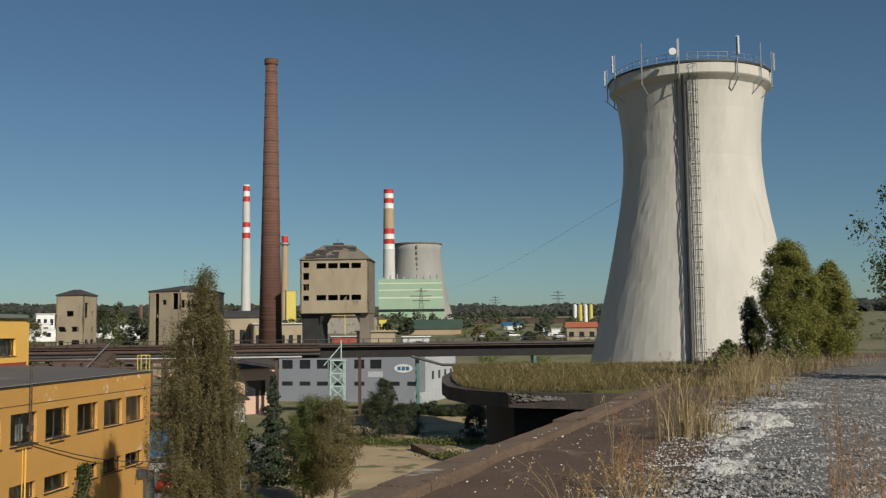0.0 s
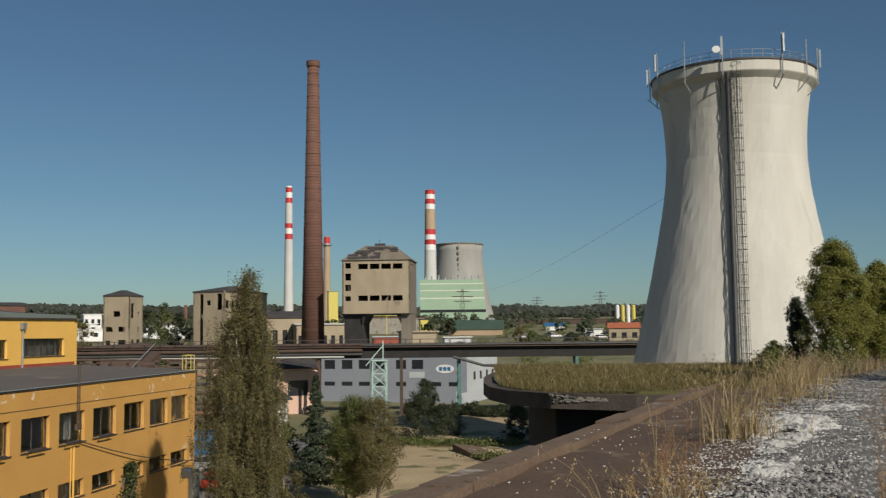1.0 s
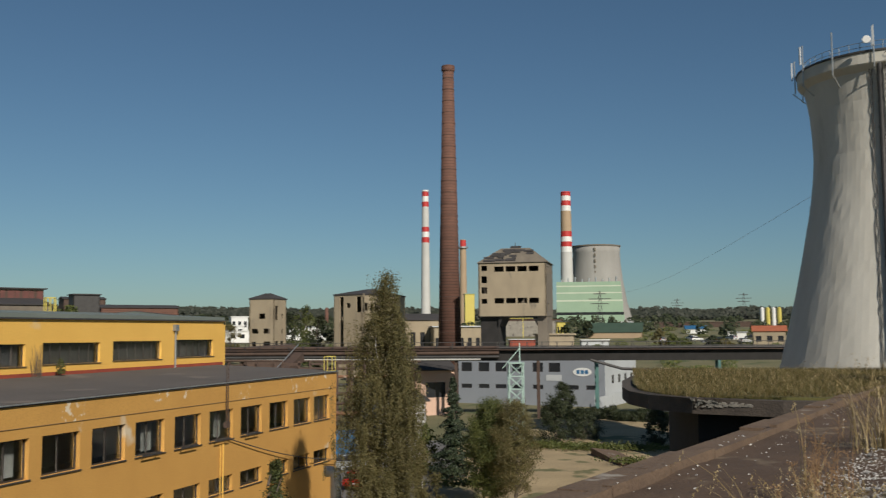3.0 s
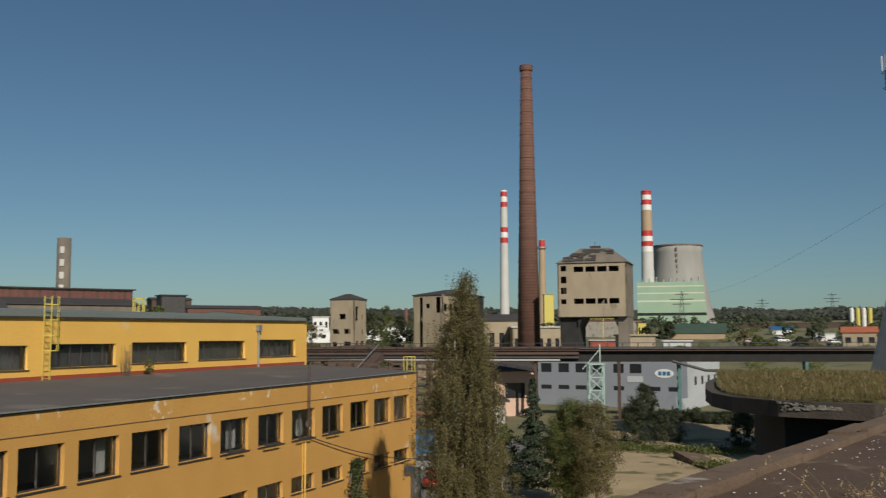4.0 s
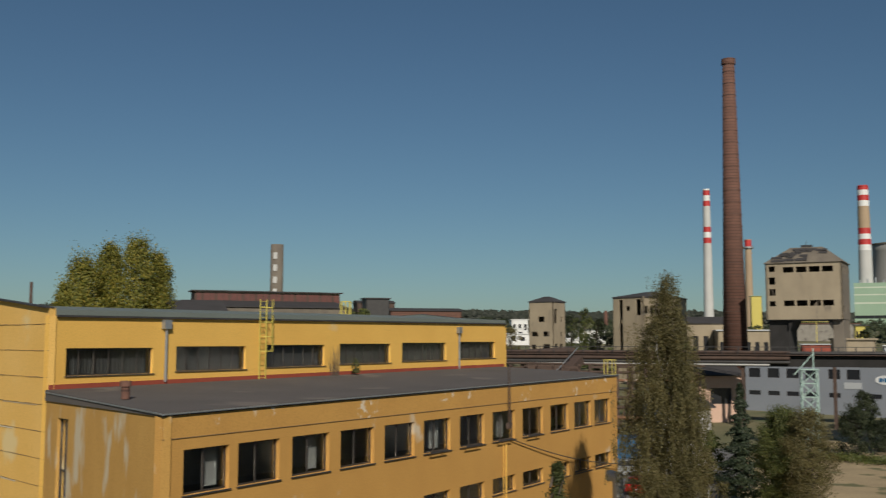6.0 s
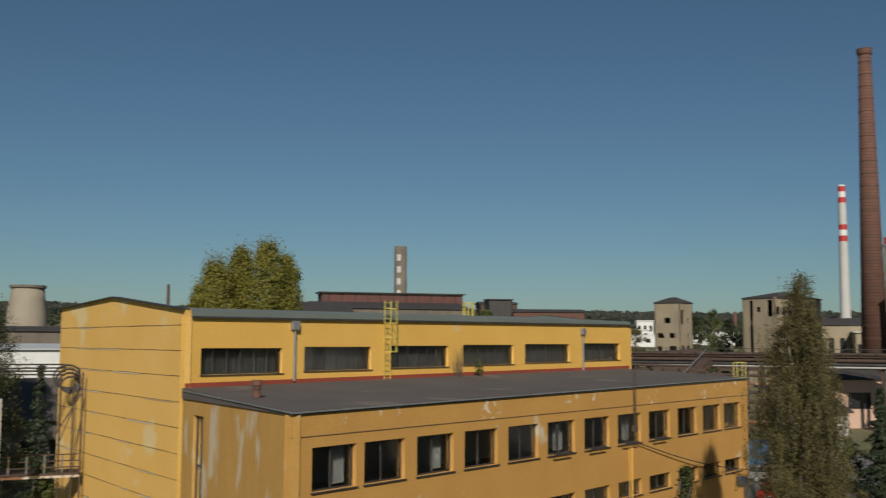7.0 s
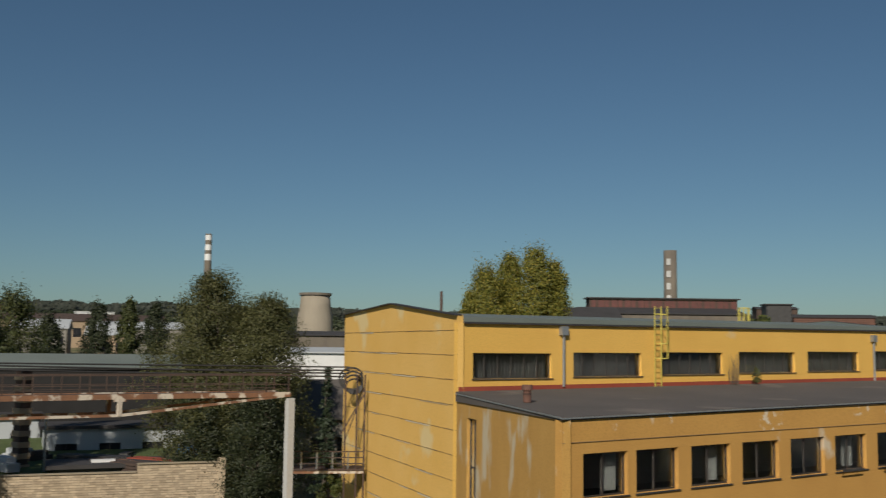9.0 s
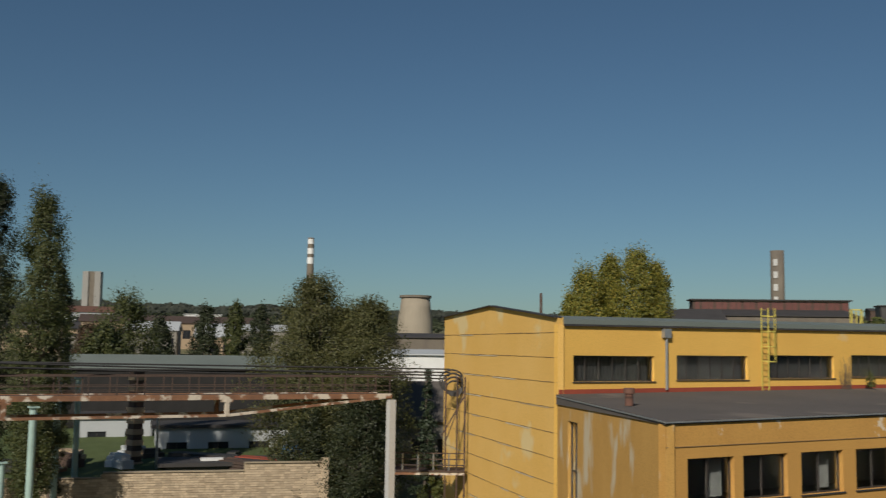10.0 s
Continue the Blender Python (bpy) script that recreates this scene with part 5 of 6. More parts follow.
    if s < 0 and x > 0.4 + max(0, 34 - y) ** 2 * 0.055 and y > 28.9:
        pl.append((x, y, 12.28))
lone("platform_grass", blades(pl, 0.2, 0.015, 0.9, 1), OLIVE_GRASS, label="olive and straw-coloured grass on the platform", category="grass", kind="stuff")
pl = [(q[0], q[1], q[2]) for q in pl[:2500]]
lone("platform_stalks", blades(pl, 0.33, 0.009, 0.7, 2), DRY_GRASS, label="dry stalks among the platform grass", category="grass", kind="stuff")


def tuft(along, out, n, spread, h, material, name="grass_tuft", label="tuft of tall dry grass on the roof", w=0.012, seed=0):
    cx, cy = roof_at(along, out)
    g = np.random.default_rng(seed)
    lone(name, blades([(*(g.normal(size=2) * spread), 0.0) for _ in range(int(n * 0.55))], h, w, 0.62, seed), material, cx, cy, ROOF_Z - 0.02, label=label, category="grass", kind="stuff")


for k, (al, ou, n, sp, h) in enumerate(((23.0, -2.4, 260, 0.5, 0.7), (24, -2.8, 320, 0.7, 0.8), (28, -3.2, 320, 0.8, 0.8), (32, -3.6, 400, 1.0, 0.8), (36, -4.5, 400, 1.2, 0.8), (40, -6, 400, 1.4, 0.8), (42, -10, 400, 1.6, 0.7), (40, -14, 300, 1.5, 0.7))):
    tuft(al, ou, n, sp, h, DRY_GRASS if k % 3 else DRY_GRASS, seed=100 + k)
    tuft(al + 0.5, ou - 0.3, n // 2, sp * 1.4, h * 0.35, OLIVE_GRASS, label="low olive grass on the roof", seed=150 + k)


def on_roof(bearing, dist):
    """The roof's own measures of a place seen from the lookout."""
    x, y = spot(bearing, dist)
    return (x + 0.54) * EDGE[0] + (y - 10.88) * EDGE[1], (x + 0.54) * OUT[0] + (y - 10.88) * OUT[1]


def clump(bearing, dist, n, spread, h, seed):
    """A clump of tall straw with leaning stalks, drooping seed heads and green blades at its foot."""
    x, y = spot(bearing, dist)
    g = np.random.default_rng(seed)
    s = Shape()
    heads = []
    for _ in range(n):
        a, r = g.uniform(0, 6.28), abs(g.normal()) * spread
        p = Vector((math.cos(a) * r, math.sin(a) * r, -0.02))
        hh = h * g.uniform(0.35, 1.0) ** 0.8
        lean = Vector((math.cos(a) + g.normal() * 0.8, math.sin(a) + g.normal() * 0.8, 0)) * hh * g.uniform(0.05, 0.5)
        w = g.uniform(0.004, 0.009)
        turn = g.uniform(0, 3.14)
        side = Vector((math.cos(turn), math.sin(turn), 0)) * w
        k0 = len(s.v)
        for i in range(5):
            u = i / 4
            c = p + lean * u ** 2.2 + Vector((0, 0, hh * (u - 0.12 * u ** 3)))
            s.v += [tuple(c - side * (1 - 0.75 * u)), tuple(c + side * (1 - 0.75 * u))]
        s.f += [(k0 + 2 * i, k0 + 2 * i + 1, k0 + 2 * i + 3, k0 + 2 * i + 2) for i in range(4)]
        e = p + lean + Vector((0, 0, hh * 0.88))
        if hh > 0.66 * h:
            d = Vector((lean.x, lean.y, 0)) * 0.5
            for i in range(11):
                heads.append(tuple(e + d * (i / 11) * 0.5 + Vector((g.normal() * 0.008, g.normal() * 0.008, 0.03 - 0.014 * i))))
    lone("grass_tuft", s, DRY_GRASS, x, y, ROOF_Z, label="clump of tall straw-coloured grass on the roof", category="grass", kind="stuff")
    lone("seed_heads", leaves(np.array(heads), 0.013, seed, 0.0, 0.45), DRY_GRASS, x, y, ROOF_Z, label="drooping seed heads of dry grass", category="grass", kind="stuff")
    lone("green_blades", blades([(*(g.normal(size=2) * spread), 0.0) for _ in range(n // 4)], h * 0.35, 0.009, 0.7, seed), OLIVE_GRASS, x, y, ROOF_Z - 0.02, label="olive grass blades at the foot of a clump", category="grass", kind="stuff")


for k, (b, d, n, sp, h) in enumerate(((13.6, 15.9, 130, 0.32, 1.55), (14.6, 16.8, 110, 0.35, 0.8), (17.0, 25.5, 240, 0.55, 1.5), (15.9, 24.5, 140, 0.4, 0.8), (10.2, 9.4, 60, 0.16, 0.62), (6.9, 8.7, 16, 0.14, 0.8), (8.4, 8.9, 20, 0.16, 0.5), (9.5, 11.0, 5, 0.08, 1.15), (12.2, 10.4, 30, 0.25, 0.35), (20.6, 9.6, 24, 0.2, 0.4), (17.6, 32.0, 220, 0.6, 1.1))):
    clump(b, d, n, sp, h, 400 + k)


def weed(along, out, h, seed):
    """A dry stalk with many thin side twigs and seed heads."""
    cx, cy = roof_at(along, out)
    g = random.Random(seed)
    s = Shape()
    for _ in range(3):
        top = Vector((g.uniform(-0.18, 0.18) * h, g.uniform(-0.18, 0.18) * h, h * g.uniform(0.7, 1.05)))
        base = Vector((g.uniform(-0.05, 0.05), g.uniform(-0.05, 0.05), -0.02))
        s.cyl(base, top, 0.006, 0.002, 4, False)
        for i in range(18):
            q = base.lerp(top, g.uniform(0.2, 1.0))
            e = q + Vector((g.uniform(-0.12, 0.12), g.uniform(-0.12, 0.12), g.uniform(0.03, 0.16))) * h
            s.cyl(q, e, 0.0022, 0.001, 3, False)
            for _ in range(3):
                c = q.lerp(e, g.uniform(0.3, 1.0)) + Vector((g.uniform(-1, 1), g.uniform(-1, 1), g.uniform(-1, 1))) * 0.02
                w = g.uniform(0.0025, 0.006)
                s.add([c + Vector((-w, 0, 0)), c + Vector((0, w * 0.6, w)), c + Vector((w, 0, 0)), c + Vector((0, -w * 0.6, -w))], [(0, 1, 2, 3)])
    lone("dry_weed", s, surface("brown_stalk", (0.27, 0.16, 0.075), (0.20, 0.115, 0.055), 0.2, 0.9, 0.0) if "brown_stalk" not in bpy.data.materials else bpy.data.materials["brown_stalk"], cx, cy, ROOF_Z, label="dry brown branching weed on the roof", category="weed")


for k, (b, d, h) in enumerate(((10.7, 10.3, 0.95), (11.5, 10.0, 0.7), (10.0, 10.8, 0.8), (21.6, 10.4, 1.1), (22.8, 9.9, 0.9), (10.2, 9.7, 0.85), (9.4, 9.4, 0.6), (11.0, 9.2, 0.55), (21.9, 9.6, 1.2), (22.4, 9.8, 0.8), (21.2, 9.3, 0.5), (23.4, 9.2, 0.6), (8.2, 9.0, 0.45))):
    weed(*on_roof(b, d), h, 200 + k)

# gravel on the roof
bed = Shape()
NA, NO = 140, 36
for i in range(NA + 1):
    for j in range(NO + 1):
        al = -38 + 88 * i / NA
        x, y = roof_at(al, -2.9 - 0.35 * math.sin(al * 0.9) - max(0, al - 18) * 0.12 - 26 * (j / NO) ** 1.3)
        bed.v.append((x, y, ROOF_Z + 0.03 + 0.07 * min(1, j / 3) + 0.10 * noise.noise((x * 0.5, y * 0.5, 9)) * min(1, j / 3) + 0.05 * noise.noise((x * 1.7, y * 1.7, 2)) * min(1, j / 2)))
bed.f = [(i * (NO + 1) + j, (i + 1) * (NO + 1) + j, (i + 1) * (NO + 1) + j + 1, i * (NO + 1) + j + 1) for i in range(NA) for j in range(NO)]
lone("gravel_bed", bed, GRAVEL_BED, label="bed of grey and white gravel on the roof", category="gravel", kind="stuff", smooth=True)
g = np.random.default_rng(9)


def stones(n, lo, hi, white, seed):
    g = np.random.default_rng(seed)
    s = Shape()
    octa = np.array([(1, 0, 0), (0, 1, 0), (-1, 0, 0), (0, -1, 0), (0, 0, 0.7), (0, 0, -0.7)], float)
    made = 0
    while made < n:
        al, ou = -1.5 + 30 * g.random() ** 1.5, -2.2 - 11 * g.random()
        x, y = roof_at(al, ou - max(0, al - 18) * 0.12)
        m = 0.62 * noise.noise((x * 0.33, y * 0.33, 7)) + 0.75 * math.exp(-((x - 5.3) ** 2 + (y - 17.8) ** 2) / 2.2) + 0.30 * math.exp(-((ou + 3.2) ** 2) / 0.8)
        if (m > 0.16 + 0.12 * g.normal()) != white and g.random() < 0.93:
            continue
        if not white and ou > -2.9 and g.random() < 0.7:
            continue
        r = g.uniform(lo, hi) * (0.6 + 0.8 * g.random() ** 3)
        q = octa * r * g.uniform(0.6, 1.3, (6, 3))
        a = g.uniform(0, 6.28)
        ca, sa = math.cos(a), math.sin(a)
        k = len(s.v)
        z = ROOF_Z + 0.10 + 0.10 * noise.noise((x * 0.5, y * 0.5, 9)) + 0.05 * noise.noise((x * 1.7, y * 1.7, 2))
        s.v += [(x + p[0] * ca - p[1] * sa, y + p[0] * sa + p[1] * ca, z + p[2]) for p in q]
        s.f += [(k, k + 1, k + 4), (k + 1, k + 2, k + 4), (k + 2, k + 3, k + 4), (k + 3, k, k + 4), (k + 1, k, k + 5), (k + 2, k + 1, k + 5), (k + 3, k + 2, k + 5), (k, k + 3, k + 5)]
        made += 1
    return s


lone("gravel", stones(44000, 0.016, 0.046, False, 1), STONE_GREY, label="loose grey stones on the roof", category="gravel", kind="stuff")
lone("white_gravel", stones(26000, 0.006, 0.019, True, 2), STONE_WHITE, label="loose white stones on the roof", category="gravel", kind="stuff")
# pale flakes of old paint and mortar on the soil and along the kerb
chips = Shape()
g = random.Random(31)
for i in range(190):
    al = 16 * g.random()
    on_kerb = i % 7 == 0
    ou = g.uniform(-0.41, -0.31) if on_kerb else -0.5 - 1.9 * g.random() ** 1.6
    x, y = roof_at(al, ou)
    r = 0.004 + 0.014 * g.random() ** 2.5
    chips.box(-r, -r * 0.6, -0.004, r, r * 0.6, 0.005, Matrix.Translation((x, y, ROOF_Z + (0.14 if on_kerb else 0.045) + g.uniform(-0.02, 0.01))) @ Euler((g.uniform(-0.4, 0.4), g.uniform(-0.4, 0.4), g.uniform(0, 3))).to_matrix().to_4x4())
lone("pale_flakes", chips, STONE_WHITE, label="pale flakes scattered on the brown soil", category="debris", kind="stuff")
# lime spilt along the edge of the gravel
LIME = surface("spilt_lime", (0.55, 0.54, 0.51), (0.42, 0.41, 0.385), 0.25, 0.95, 1.0, third=(0.22, 0.21, 0.195), patch=0.54, fine=30.0)
for k, (al, ou, rl, rw) in enumerate(((8.7, -3.35, 1.5, 0.7), (5.4, -3.2, 1.5, 0.5), (12.2, -3.9, 1.6, 0.6), (2.6, -3.3, 1.3, 0.4), (1.0, -5.6, 1.0, 0.35))):
    s = Shape()
    for i in range(41):
        for j in range(25):
            u, v = i / 20 - 1, j / 12 - 1   # along and across the patch
            x, y = roof_at(al + u * rl, ou + v * rw)
            z = ROOF_Z + 0.105 + 0.10 * noise.noise((x * 0.5, y * 0.5, 9)) + 0.05 * noise.noise((x * 1.7, y * 1.7, 2))
            s.v.append((x, y, z + 0.020 - 0.085 * (u * u + v * v) + 0.09 * noise.noise((x * 3.1, y * 3.1, k)) + 0.06 * noise.noise((x * 8, y * 8, k)) + 0.03 * noise.noise((x * 23, y * 23, k))))
    s.f = [(i * 25 + j, (i + 1) * 25 + j, (i + 1) * 25 + j + 1, i * 25 + j + 1) for i in range(40) for j in range(24)]
    s.f = [f[::-1] for f in s.f]
    lone("lime_patch", s, LIME, label="white lime spilt over the gravel", category="lime", kind="stuff")


# ---- footbridge west of the hall ----
foot = thing("footbridge", 0, 0, 0, 0, "rusty steel footbridge with railings and a tension-rod truss", "footbridge")
A0, B0 = Vector((-49.9, 2.0, 0)), Vector((-46.45, 29.6, 0))
fd = (B0 - A0).normalized()
fn = Vector((-fd.y, fd.x, 0))
FZ = 11.3
LF = (B0 - A0).length
for o in (0.0, 1.9):
    part("beam", Shape().bar(A0 + fn * o + up * (FZ + 0.05), B0 + fn * o + up * (FZ - 0.05), 0.16, 0.26), RUST, foot, "rust-streaked white beam")
    part("handrail", Shape().bar(A0 + fn * o + up * (FZ + 1.1), B0 + fn * o + up * (FZ + 1.0), 0.06).bar(A0 + fn * o + up * (FZ + 0.6), B0 + fn * o + up * (FZ + 0.5), 0.04).bar(A0 + fn * o + up * (FZ + 0.35), B0 + fn * o + up * (FZ + 0.25), 0.03), RUST_DARK, foot)
    for k in range(int(LF / 1.32) + 1):
        p = B0 - fd * (0.1 + 1.32 * k) + fn * o
        part("railing_post", Shape().bar(p + up * FZ, p + up * (FZ + 1.05), 0.05), RUST_DARK, foot)
    chord = [B0 + fn * o + up * (FZ - 0.1), B0 - fd * 9.2 + fn * o + up * (FZ - 0.93), B0 - fd * 19.6 + fn * o + up * (FZ - 0.9), A0 + fn * o + up * (FZ - 0.3)]
    s = Shape()
    for p, q in zip(chord, chord[1:]):
        s.bar(p, q, 0.13, 0.13)
    part("tension_rod", s, RUST, foot, "pale rust-streaked tension rod")
    for k in (9.2, 19.6):
        p = B0 - fd * k + fn * o
        part("strut", Shape().bar(p + up * (FZ - 0.95), p + up * (FZ - 0.1), 0.2).bar(p - fd * 0.3 + up * (FZ - 0.2), p + fd * 0.3 + up * (FZ - 0.2), 0.16, 0.12), RUST, foot)
part("deck", Shape().bar(A0 + fn * 0.95 + up * (FZ + 0.1), B0 + fn * 0.95 + up * FZ, 1.75, 0.06), RUST_DARK, foot)
for k, (o, z) in enumerate(((-0.15, 1.55), (0.3, 1.75), (0.9, 1.35), (2.2, 1.65))):
    part("cable", Shape().cyl(A0 + fn * o + up * (FZ + z + 0.1), Vector((-50.3, 36.3, 12.0 + 0.2 * k)), 0.045, n=6), METAL_DARK, foot, "black supply cable")
part("column", Shape().bar(B0 + up * 0.5, B0 + up * (FZ - 0.25), 0.38), CHIMNEY_GREY, foot, "pale concrete column")
# landing and stairs by the gable
land2 = thing("stair_landing", 0, 0, 0, 0, "steel stair landing with railings against the yellow gable", "stairs")
P, Q = Vector((-50.7, 32.1, 6.5)), Vector((-48.1, 35.9, 6.5))
ld = (Q - P).normalized()
ln = Vector((-ld.y, ld.x, 0)) * 0.8
part("beam", Shape().bar(P, Q, 0.15, 0.25), RUST, land2)
part("deck", Shape().bar(P + ln * 1.0 + up * 0.1, Q + ln * 1.0 + up * 0.1, 1.9, 0.08), RUST_DARK, land2)
for z in (0.45, 0.8, 1.15):
    part("handrail", Shape().bar(P + up * z, Q + up * z, 0.06), RUST_DARK, land2)
for k in range(6):
    p = P.lerp(Q, k / 5)
    part("railing_post", Shape().bar(p, p + up * 1.15, 0.07), METAL_GREY, land2)
for k in (0.75, 0.9, 1.0):
    p = P.lerp(Q, k)
    part("post", Shape().cyl(Vector((p.x, p.y, 0.5)), Vector((p.x, p.y, 12.2)), 0.055, n=6), RUST_DARK, land2)
part("brace", Shape().bar(P.lerp(Q, 0.7) + up * 2.2, Q + up * 4.6, 0.08).bar(P.lerp(Q, 0.75) + up * 1.8, Q + up * 5.0, 0.06), RUST_DARK, land2)
coil = Shape()
for j in range(4):
    c0 = Vector((-49.9 + 0.1 * j, 36.2, 11.9 - 0.15 * j))
    r = 0.75 - 0.08 * j
    ring = [c0 + ld * math.cos(a) * r + up * math.sin(a) * r * 0.9 for a in [2 * math.pi * k / 16 for k in range(17)]]
    coil.tube(ring, 0.06, 5)
part("cable_coil", coil, METAL_DARK, land2, "looped bundle of black cables")
part("bracket", Shape().bar((-50.4, 36.9, 12.1), (-49.0, 36.0, 12.1), 0.08, 0.25), RUST, land2)
tree(-49.5, 34.6, 6.6, 2.2, "bush", GREEN_LEAF, 9000, 0.06, "ivy and shrub growing at the stair foot", 0.2, name="ivy", seed=95)
# teal columns further west
for b, d, z1 in ((-76.8, 66, 10.0), (-75.6, 78, 11.6), (-74.6, 82, 11.2), (-78.2, 68, 6.5)):
    x, y = spot(b, d)
    lone("steel_column", Shape().cyl((0, 0, 0), (0, 0, z1 - 0.6), 0.22, n=12).box(-0.35, -0.35, 0, 0.35, 0.35, 0.08).box(-0.3, -0.3, z1 - 0.7, 0.3, 0.3, z1 - 0.6), PALE_TEAL, x, y, 0.6, label="round teal-painted steel column", category="column", group="teal columns", smooth=False)

# ---- pale stone wall ----
WA, WB = Vector((*spot(-79.5, 81), 0)), Vector((*spot(-61.05, 80), 0))
wd = (WB - WA).normalized()
LWALL = (WB - WA).length
wall_obj = thing("stone_wall", WA.x, WA.y, 1.0, math.degrees(math.atan2(wd.y, wd.x)), "yard wall of pale sandstone blocks with a stepped top", "wall")


def wall_top(x):
    return 2.75 if x < 9 else (3.15 if x < 19.4 else 3.75)


part("core", Shape().box(0, 0.05, -1, 9, 0.4, 2.7).box(9, 0.05, -1, 19.4, 0.4, 3.1).box(19.4, 0.05, -1, LWALL, 0.4, 3.7), RUIN, wall_obj)
rng = random.Random(6)
blocks = Shape()
for row in range(24):
    z = -0.6 + row * 0.185
    x = -rng.random() * 0.4
    while x < LWALL:
        w = rng.uniform(0.28, 0.6)
        x0, x1 = max(0, x), min(LWALL, x + w - 0.02)
        if x1 - x0 > 0.08 and z + 0.17 < wall_top((x0 + x1) / 2) + 0.04:
            dy = rng.uniform(-0.05, 0.02)
            blocks.box(x0, dy - 0.02, z, x1, 0.06, z + 0.165)
        x += w
tagged(part("stone", blocks, PALE_STONE, wall_obj, "pale uneven sandstone blocks"), kind="stuff")
part("coping", Shape().box(-0.1, -0.08, 2.76, 8.98, 0.48, 2.84).box(9, -0.08, 3.16, 19.38, 0.48, 3.24).box(19.4, -0.08, 3.76, LWALL, 0.48, 3.84), RUIN, wall_obj)
part("pier", Shape().box(LWALL - 0.4, -0.15, -1, LWALL + 0.12, 0.55, 4.1), PALE_STONE, wall_obj)


# ---- sheds ----
def shed(name, bearing, dist, turn, w, dpt, h, wall_mat, roof_mat, label, pitch=0.0, openings=0, z=None, over=0.4, cat="shed"):
    """A plain works shed: four walls, a roof of some pitch and a row of dark window openings in front."""
    x, y = spot(bearing, dist)
    z = ground_z(x, y) - 0.3 if z is None else z
    t = thing(name, x, y, z, turn - bearing, label, cat)
    hs = []
    if openings:
        ow = w / openings
        hs = [(ow * (k + 0.25), h * 0.42, ow * (k + 0.75), h * 0.75) for k in range(openings)]
    c = [(-w / 2, 0), (w / 2, 0), (w / 2, dpt), (-w / 2, dpt)]
    for k in range(4):
        part("wall", Shape().wall(c[k], c[(k + 1) % 4], 0, h, hs if k == 0 else (), 0.25), wall_mat, t)
    for q in hs:
        window(t, c[0], c[1], *q, deep=0.1, glass=PANE_FAR, bars=(0.5,))
    r = Shape()
    a = w / 2 + over
    if pitch:
        k = [(-a, -over, h), (a, -over, h), (a, dpt + over, h), (-a, dpt + over, h), (-a, dpt / 2, h + pitch), (a, dpt / 2, h + pitch)]
        r.add(k + [(p[0], p[1], p[2] + 0.18) for p in k], [(6, 7, 11, 10), (10, 11, 8, 9), (4, 5, 1, 0), (3, 2, 5, 4), (0, 1, 7, 6), (2, 3, 9, 8), (1, 5, 11, 7), (5, 2, 8, 11), (3, 4, 10, 9), (4, 0, 6, 10)])
        part("gable", Shape().add([(-w / 2, 0.02, h), (-w / 2, dpt, h), (-w / 2, dpt / 2, h + pitch), (w / 2, 0.02, h), (w / 2, dpt, h), (w / 2, dpt / 2, h + pitch)], [(0, 2, 1), (3, 4, 5)]), wall_mat, t)
    else:
        r.prism([(-a, -over), (a, -over), (a, dpt + over), (-a, dpt + over)], h, h + 0.3)
    part("roof", r, roof_mat, t)
    return t


shed("long_shed", -69.4, 112, 4, 23, 9, 9.8, SHADE_BLACK, ROOF_GREEN, "long dark shed with a grey-green roof", 1.3)
shed("garage", -66.0, 96, 6, 15, 5, 5.2, PALE_CLAD, SLATE, "low whitewashed garage with dark doors", 0, 4)
shed("garage", -72.6, 104, 2, 7, 5, 5.4, PALE_CLAD, SLATE, "small grey outbuilding on a terrace", 0, 2)
shed("open_store", -66.3, 84, 5, 11, 4, 3.6, METAL_DARK, SLATE, "low dark open store behind the wall", 0, 0)
shed("dark_house", -55.9, 92, 10, 7.2, 7, 6.3, CONCRETE, ROOF_FELT, "house with a dark steep roof", 3.4, 3)
shed("white_hall", -55.9, 132, 4, 12, 10, 11.0, WHITE, PALE_CLAD, "plain white flat works hall", 0.6)
shed("grey_hall", -55.0, 190, 3, 26, 12, 11.8, RUIN_DARK, SLATE, "long grey hall before a cooling tower", 0.8, 0)
shed("white_row", -57.0, 235, 5, 30, 8, 8.0, WHITE, PALE_CLAD, "long white low building", 0.0, 14)
x, y = spot(-56.2, 262)
c = thing("old_cooling_tower", x, y, ground_z(x, y), 0, "small stained concrete cooling tower", "cooling tower")
z0 = ground_z(x, y)
part("shell", Shape().lathe([(5.6, 0), (4.7, 27.3 - z0 - 10.2), (4.6, 27.3 - z0 - 6.5), (4.05, 27.3 - z0 - 3.4), (3.8, 27.3 - z0 - 0.6), (3.6, 27.3 - z0 - 0.6)], 32, False), surface("stained_concrete", (0.36, 0.31, 0.235), (0.28, 0.24, 0.18), 3.0, 0.9, 0.2, streak=0.7), c, "", True)
part("rim", Shape().lathe([(3.8, 27.3 - z0 - 0.7), (4.25, 27.3 - z0 - 0.6), (4.25, 27.3 - z0), (3.4, 27.3 - z0)], 32, False), RUIN_DARK, c)
terrace = Shape().prism([spot(-80, 81.6), spot(-62, 81.0), spot(-63, 112), spot(-80, 112)][::-1], -0.5, [5.0, 5.0, 3.5, 3.5])
lone("terrace", terrace, LAWN, label="raised green lawn held by the stone wall", category="lawn", kind="structure")
x, y = spot(-71.6, 88)
pil = thing("stacked_pillar", x, y, 3.6, 10, "tall pillar of tan and dark stacked blocks", "pillar")
for k in range(9):
    part("block", Shape().box(-0.6, -0.5, 0.9 * k, 0.6, 0.5, 0.9 * k + 0.45), TAN_CONCRETE, pil)
